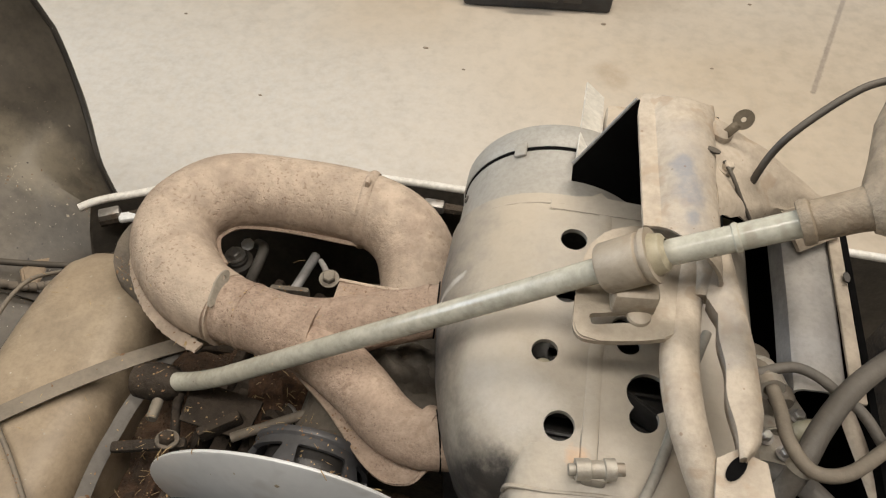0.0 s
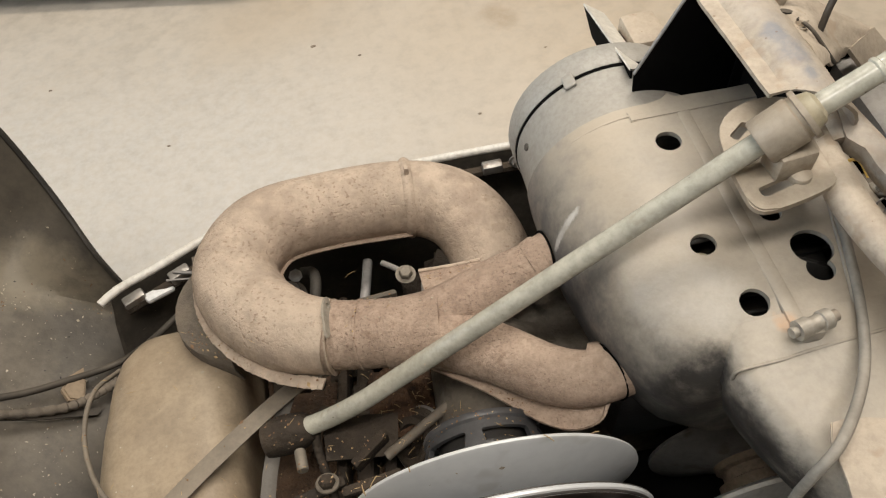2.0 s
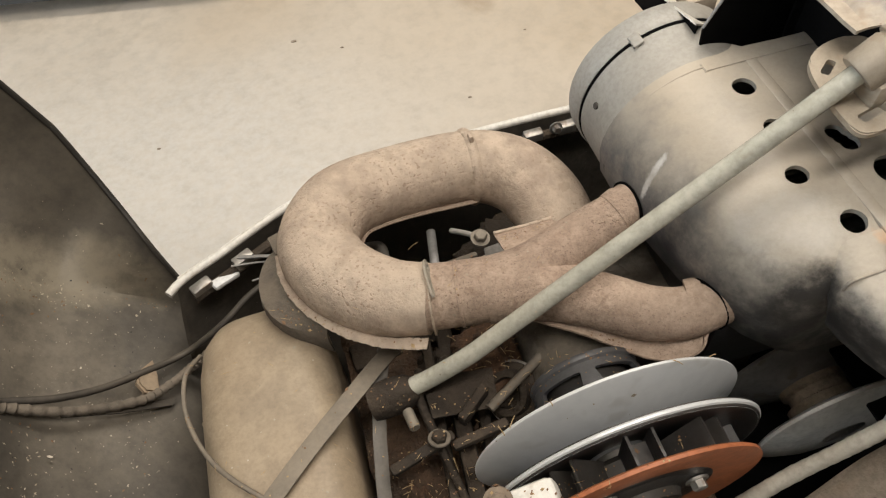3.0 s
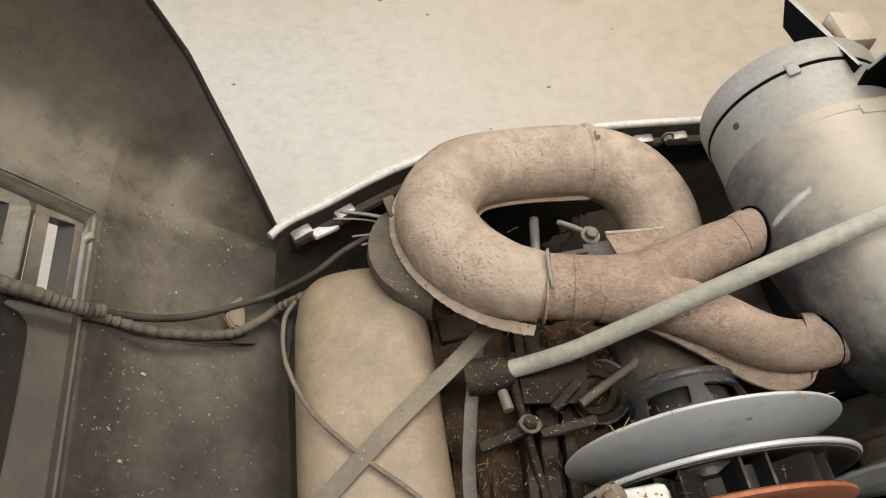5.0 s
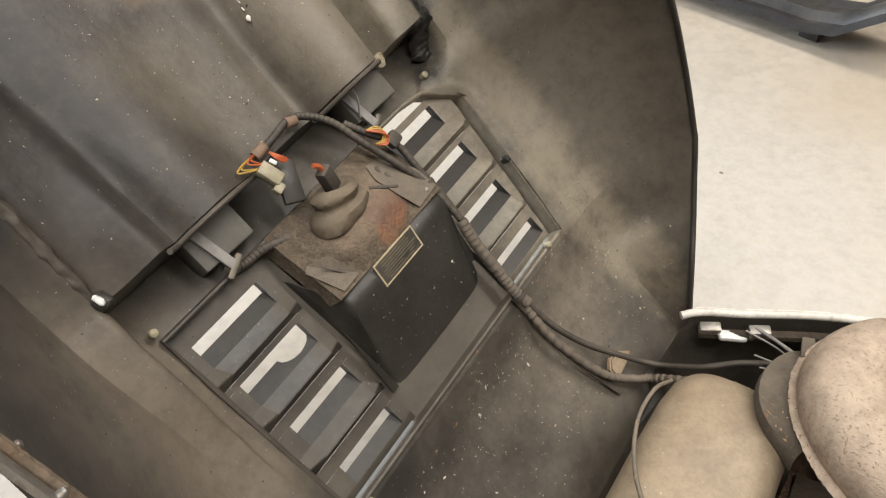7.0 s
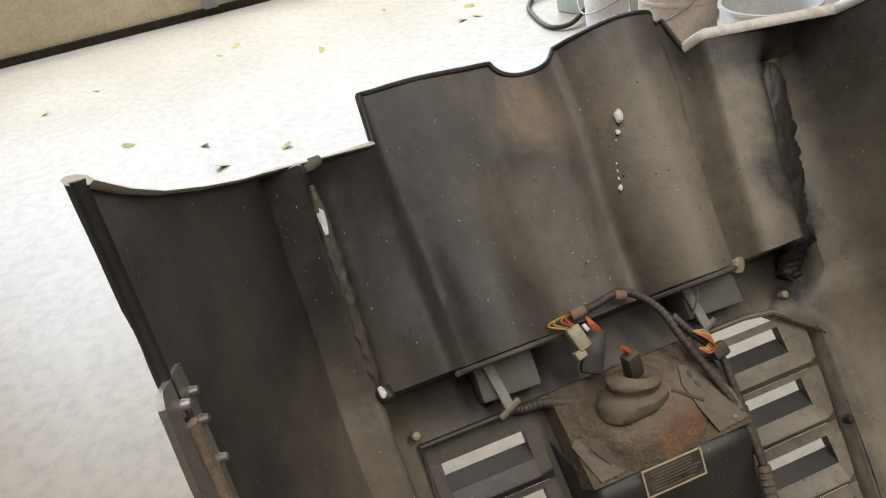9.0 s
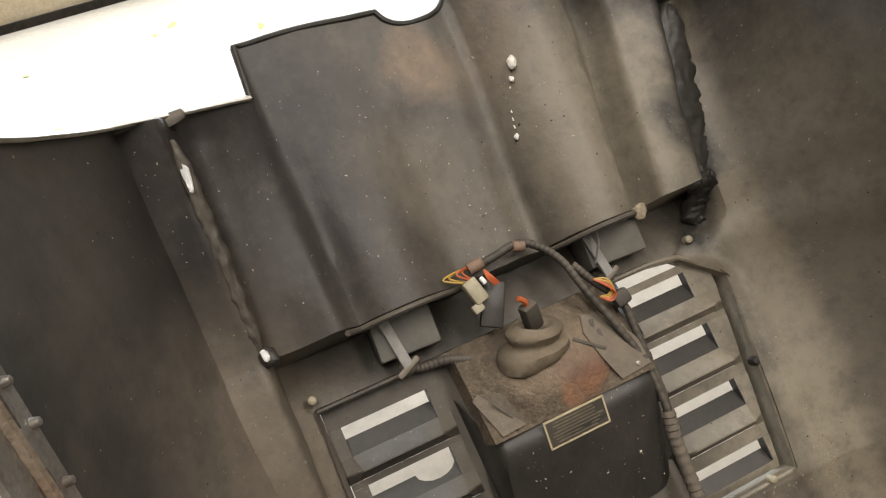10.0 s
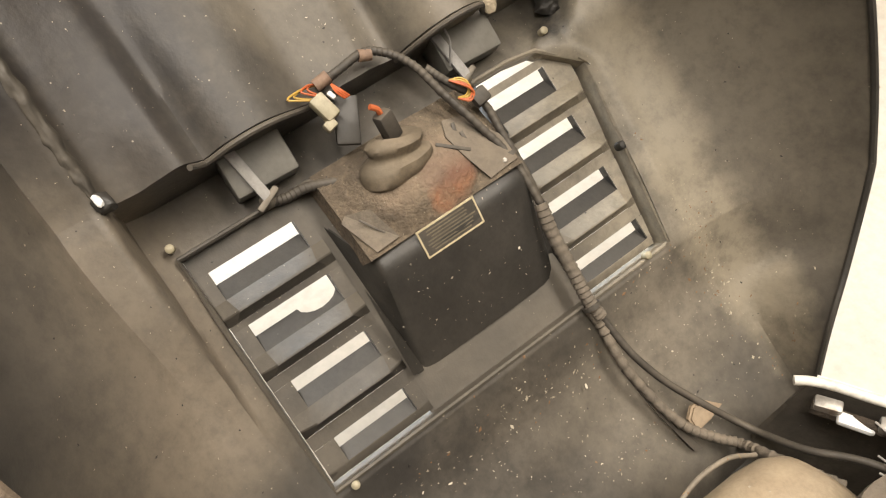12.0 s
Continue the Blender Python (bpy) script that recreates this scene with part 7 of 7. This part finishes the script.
    for _ in range(240):
        c = rnd.choice(((-0.195, 0.246, 0.458, 0.030), (-0.292, 0.145, 0.407, 0.03), (-0.225, 0.16, 0.436, 0.05), (-0.20, 0.29, 0.43, 0.05), (-0.137, 0.14, 0.602, 0.0), (0.085, 0.085, 0.632, 0.025)))
        if c[3] == 0.0:
            ang = rnd.uniform(0.7, 2.6)
            q = Vector((-0.137 + 0.1065 * math.cos(ang), 0.137 + rnd.uniform(-0.003, 0.003), 0.495 + 0.1075 * math.sin(ang)))
            if rnd.random() < 0.93:
                continue
        else:
            q = Vector((c[0] + rnd.gauss(0, c[3]) * 0.6, c[1] + rnd.gauss(0, c[3]) * 0.8, c[2] + rnd.uniform(-0.003, 0.004)))
        l = rnd.uniform(0.002, 0.010) * (1.8 if rnd.random() < 0.06 else 1)
        d = Vector((rnd.uniform(-1, 1), rnd.uniform(-1, 1), rnd.uniform(-0.15, 0.25))).normalized() * l
        tube([q - d * 0.5, q + Vector((0, 0, rnd.uniform(0, 0.002))), q + d * 0.5], 0.00032, 1, 4, bm=st)
    tagged(link("straw", st, STRAW, smooth=60), "scattered straw and chaff", "straw", kind="stuff")
    k = thing("guard_bracket", "cream plastic belt-guard bracket beside the clutch", "bracket")
    part("bracket_block", box((0.040, 0.018, 0.022), pose(-0.222, 0.085, 0.572, 0, -12, 0), 0.006), PAINT, k)
    bolt((-0.242, 0.088, 0.582), (-0.2, -0.3, 1), 0.0065, 0.008, RUSTBOWL, k, "rusty_bolt")
    g = thing("belt_guard", "dull brown belt guard edge below the clutches", "belt guard")
    part("guard_strip", tube([(0.0, 0.02, 0.46), (0.05, 0.03, 0.50), (0.12, 0.03, 0.52), (0.2, 0.03, 0.52)], 0.03, 5, 12, flat=0.3), RUSTBOWL, g)


BAYDIRT = material("caked_bay_dirt", (0.035, 0.024, 0.016), (0.115, 0.062, 0.034), 0.9, 0, 17, 260, 1.0, relief=0.004, dust=0.35, dust_colour=(0.20, 0.135, 0.085), spots=0.5, spot_colour=(0.018, 0.014, 0.011), spot_scale=45, mottle=0.6, flecks=0.8, fleck_colour=(0.34, 0.20, 0.11), fleck_scale=260, fleck_size=0.22)
STRAW = material("straw", (0.40, 0.27, 0.13), (0.52, 0.38, 0.20), 0.85, 0, 60, 200, 0.1)
build_low_bay()


# ---------------------------------------------------------------- things on the floor
def build_bucket(at, r, h, mat, label, dirt=False):
    b = thing("bucket", label, "bucket", "plastic buckets on the floor")
    part("wall", lathe([(0, 0.0), (r * 0.86, 0.0), (r * 0.9, 0.02), (r * 0.985, h * 0.80), (r * 1.03, h * 0.805), (r * 1.03, h * 0.83), (r * 0.99, h * 0.835), (r * 1.0, h * 0.97), (r * 1.05, h * 0.975), (r * 1.05, h), (r * 0.97, h), (r * 0.88, 0.03), (0, 0.03)], pose(*at), 48), mat, b)
    part("handle", tube([(at[0] - r, at[1] - r * 0.3, h * 0.9), (at[0] - r * 0.9, at[1] - r * 0.8, h * 0.75), (at[0], at[1] - r * 1.12, h * 0.6), (at[0] + r * 0.9, at[1] - r * 0.6, h * 0.78), (at[0] + r, at[1] - r * 0.2, h * 0.9)], 0.003, 6, 8), STEEL, b, "wire handle")
    if dirt:
        part("contents", lathe([(0, h * 0.62), (r * 0.5, h * 0.66), (r * 0.9, h * 0.6), (r * 0.9, h * 0.58), (0, h * 0.55)], pose(*at), 32), DIRT, b, "brown dirt")
    return b


def build_floor_things():
    build_bucket((-2.17, 1.625, 0), 0.146, 0.36, BUCKETW, "open white plastic bucket with brown dirt inside", True)
    build_bucket((-2.53, 1.56, 0), 0.150, 0.40, BUCKETP, "pale pinkish plastic bucket standing beside the white one")
    build_bucket((-2.87, 1.53, 0), 0.150, 0.37, BUCKETW, "white plastic bucket standing farther off")
    d = thing("battery_charger", "pale green steel charger with a black front and cable", "charger")
    part("case", box((0.24, 0.30, 0.22), pose(-3.56, 1.80, 0.111, 0, 0, 22), 0.012), GREENBOX, d)
    part("front_panel", box((0.02, 0.28, 0.20), pose(-3.44, 1.848, 0.111, 0, 0, 22), 0.006), BLACKCAST, d, "black ribbed front")
    for k in range(4):
        part("front_rib", box((0.008, 0.26, 0.012), pose(-3.428, 1.853, 0.05 + 0.04 * k, 0, 0, 22), 0.002), RUBBER, d)
    loom("cable", [(-3.90, 1.70, 0.06), (-3.86, 1.60, 0.014), (-3.70, 1.51, 0.012), (-3.42, 1.47, 0.012), (-3.35, 1.55, 0.02), (-3.42, 1.68, 0.05)], 0.012, RUBBER, d, "black cable on the floor")
    c = thing("tool_case", "black plastic tool case lying on the floor", "tool case")
    part("shell", box((0.36, 0.24, 0.045), pose(-0.075, 1.645, 0.024, 0, 0, 5), 0.010), BLACKCAST, c)
    part("lid", box((0.35, 0.23, 0.035), pose(-0.075, 1.645, 0.066, 0, 0, 5), 0.010), BLACKCAST, c)
    for x in (-0.17, 0.02):
        part("latch", box((0.045, 0.012, 0.035), pose(x, 1.525 + (x + 0.075) * 0.09, 0.045, 0, 0, 5), 0.004), RUBBER, c, "case latch")
    part("grip", box((0.12, 0.02, 0.02), pose(-0.075, 1.515, 0.045, 0, 0, 5), 0.006), RUBBER, c)
    k = thing("ski", "black plastic snowmobile ski lying on the floor", "ski")
    rows = []
    for u in np.linspace(0, 1, 16):
        u = float(u)
        x, y, z = -1.55 + 1.18 * u, 1.87 - 0.27 * u, 0.045 + (0.14 * max(0, u - 0.85) / 0.15)
        n = Vector((0.27, 0.96, 0))
        p = Vector((x, y, z))
        rows.append([p + n * w + Vector((0, 0, h)) for w, h in ((-0.07, 0.0), (-0.065, 0.022), (-0.03, 0.010), (-0.012, 0.028), (0.012, 0.028), (0.03, 0.010), (0.065, 0.022), (0.07, 0.0))])
    bm, V = grid_shell(rows, 0.01)
    part("runner", thicken(bm, -0.012), BLACKCAST, k)
    part("saddle", box((0.16, 0.06, 0.07), pose(-0.95, 1.733, 0.10, 0, 0, -13), 0.01), BLACKCAST, k, "black ski saddle")
    part("spindle", tube([(-0.95, 1.74, 0.12), (-0.90, 1.83, 0.16), (-0.80, 1.98, 0.17)], 0.016, 4, 16), STEEL, k, "rusty steel spindle")
    for x, y, l in ((-1.35, 1.825, 0.04), (-0.60, 1.653, 0.04)):
        part("keel_block", box((0.05, 0.05, 0.035), pose(x, y, 0.0175, 0, 0, -15), 0.004), RUBBER, k)
    # dry leaves and chips blown in
    rnd = random.Random(12)
    lf = bmesh.new()
    for _ in range(20):
        cx, cy, sp = rnd.choice(((-4.15, 1.36, 0.22), (-4.15, 1.36, 0.22), (-4.2, -0.4, 0.5), (-3.3, 0.3, 1.2)))
        m = pose(rnd.gauss(cx, sp * 0.6), rnd.gauss(cy, sp), 0.006, rnd.uniform(-25, 25), rnd.uniform(-25, 25), rnd.uniform(0, 360))
        r = rnd.uniform(0.012, 0.03)
        plate([(r * math.cos(a) * (1.6 if k % 2 else 1), r * 0.6 * math.sin(a)) for k, a in enumerate(np.linspace(0, 2 * math.pi, 8, endpoint=False))], 0.001, m, bm=lf)
    tagged(link("leaf_litter", lf, LEAF), "scattered dry yellow-green leaves on the floor", "leaves", kind="stuff")
    # small stones and chips near the sled
    ch = bmesh.new()
    for x, y, r in ((-0.30, 1.33, 0.006), (-0.20, 1.27, 0.004), (0.10, 1.50, 0.006), (0.35, 1.38, 0.004), (-0.62, 1.10, 0.004), (0.02, 1.02, 0.004), (-0.12, 0.92, 0.003), (0.45, 1.65, 0.005), (-0.05, 1.72, 0.004), (0.2, 1.18, 0.003), (-0.40, 1.60, 0.004), (-0.9, 1.35, 0.004)):
        got = bmesh.ops.create_icosphere(ch, subdivisions=2, radius=r * 0.7, matrix=pose(x, y, r * 0.2) @ Matrix.Diagonal((1.5, 0.9, 0.5, 1)))
    tagged(link("floor_chips", ch, RUSTBOWL), "scattered brown chips of dirt on the floor", "dirt", kind="stuff")


build_floor_things()


# ---------------------------------------------------------------- loose dirt, last of all
def bit(bm, at, normal, long, wide, thick, turn):
    """One eight-sided crumb or stalk lying on a surface."""
    m = frame_at(at + normal * thick * 0.4, normal) @ Matrix.Rotation(turn, 4, "Z")
    v = [bm.verts.new(m @ Vector(c)) for c in ((long, 0, 0), (0, wide, 0), (-long, 0, 0), (0, -wide, 0), (0, 0, thick), (0, 0, -thick))]
    for i in range(4):
        a, b = v[i], v[(i + 1) % 4]
        bm.faces.new((a, b, v[4]))
        bm.faces.new((b, a, v[5]))


def settle(eye, way):
    hit, place, normal, _, ob, _ = bpy.context.scene.ray_cast(bpy.context.evaluated_depsgraph_get(), eye, way)
    return (ob.name.split(".")[0], place, normal if normal.dot(way) < 0 else -normal) if hit else None


def build_dirt():
    bpy.context.view_layer.update()
    rnd = random.Random(2024)
    pale, dark, chaff, crumbs = bmesh.new(), bmesh.new(), bmesh.new(), bmesh.new()
    spots = []
    for _ in range(1700):
        got = settle(hp(rnd.uniform(-0.03, 0.64), rnd.uniform(-0.06, 0.53), 0.42), -HN)
        if got and got[0] in ("hood_shell", "headlight_housing", "louvre_cell", "louvre_insert", "reflector_bowl"):
            spots.append(got)
    bay = []
    for _ in range(2600):
        got = settle(Vector((rnd.uniform(-0.46, -0.10), rnd.uniform(0.06, 0.33), 0.80)), Vector((0, 0, -1)))
        if got and 0.30 < got[1].z < 0.64:
            bay.append(got)
    # crumbs gathered along the foot of the lining and under the dust band
    for v, y, sv, sy, count in ((-0.035, 0.278, 0.010, 0.03, 70), (-0.040, 0.226, 0.010, 0.03, 60), (0.010, 0.25, 0.025, 0.03, 45), (0.121, 0.207, 0.016, 0.020, 16), (0.102, 0.445, 0.030, 0.012, 60), (0.005, 0.475, 0.02, 0.02, 60), (0.156, 0.450, 0.02, 0.008, 30), (0.114, 0.274, 0.008, 0.03, 45), (0.150, 0.385, 0.006, 0.04, 40), (0.135, 0.243, 0.010, 0.04, 18), (0.125, 0.06, 0.01, 0.05, 40), (0.17, 0.44, 0.08, 0.006, 40)):
        for _ in range(count):
            got = settle(hp(rnd.gauss(v, sv), rnd.gauss(y, sy), 0.30), -HN)
            if got and got[0] in ("hood_shell", "headlight_housing", "louvre_cell", "louvre_insert"):
                r = rnd.uniform(0.0003, 0.0009) * (2.0 if rnd.random() < 0.06 else 1)
                bit(pale if rnd.random() < 0.62 else crumbs, got[1], got[2], r * rnd.uniform(1, 2.6), r, r * 0.5, rnd.uniform(0, 6.3))
    for kind, at, n in spots:
        if rnd.random() < 0.86:
            r = rnd.uniform(0.00018, 0.00045) * (2.0 if rnd.random() < 0.05 else 1)
            bit(pale, at, n, r * rnd.uniform(1, 2.4), r, r * 0.5, rnd.uniform(0, 6.3))
        else:
            r = rnd.uniform(0.0003, 0.0009) * (1.6 if rnd.random() < 0.06 else 1)
            bit(dark, at, n, r * rnd.uniform(1, 2.0), r, r * 0.5, rnd.uniform(0, 6.3))
    for kind, at, n in bay:
        smooth = kind in ("tank_body", "tank_shell", "tank", "expansion_pipe", "header_trunk", "header_branch", "column_tube", "shaft", "cooling_shroud") or "sheave" in kind
        if (smooth and rnd.random() > 0.12) or ("strap" in kind and rnd.random() > 0.3):
            continue
        if rnd.random() < 0.16:
            l = rnd.uniform(0.0015, 0.006)
            bit(chaff, at, n, l, 0.0003, 0.0003, rnd.uniform(0, 6.3))
        else:
            r = rnd.uniform(0.0003, 0.0010) * (1.8 if rnd.random() < 0.05 else 1)
            bit(pale if smooth else chaff if rnd.random() < 0.25 else crumbs, at, n, r * rnd.uniform(1, 1.8), r, r * 0.6, rnd.uniform(0, 6.3))
    tagged(link("dust_flecks", pale, FLECK, smooth=60), "pale flecks of grit over the hood lining and tank", "grit", kind="stuff")
    tagged(link("dirt_specks", dark, SOOT, smooth=60), "dark specks of oily dirt inside the hood", "dirt", kind="stuff")
    tagged(link("chaff", chaff, STRAW, smooth=60), "pale chaff scattered over the engine bay", "chaff", kind="stuff")
    tagged(link("rust_crumbs", crumbs, CRUMB, smooth=60), "brown rust crumbs scattered over the engine bay", "rust debris", kind="stuff")


FLECK = material("pale_grit", (0.30, 0.25, 0.18), (0.50, 0.44, 0.34), 0.85, 0, 30, 200, 0.1)
SOOT = material("oily_dirt", (0.020, 0.018, 0.016), (0.05, 0.043, 0.035), 0.5, 0, 40, 200, 0.2)
CRUMB = material("rust_crumb", (0.16, 0.085, 0.04), (0.30, 0.18, 0.10), 0.9, 0, 60, 200, 0.2)
build_dirt()
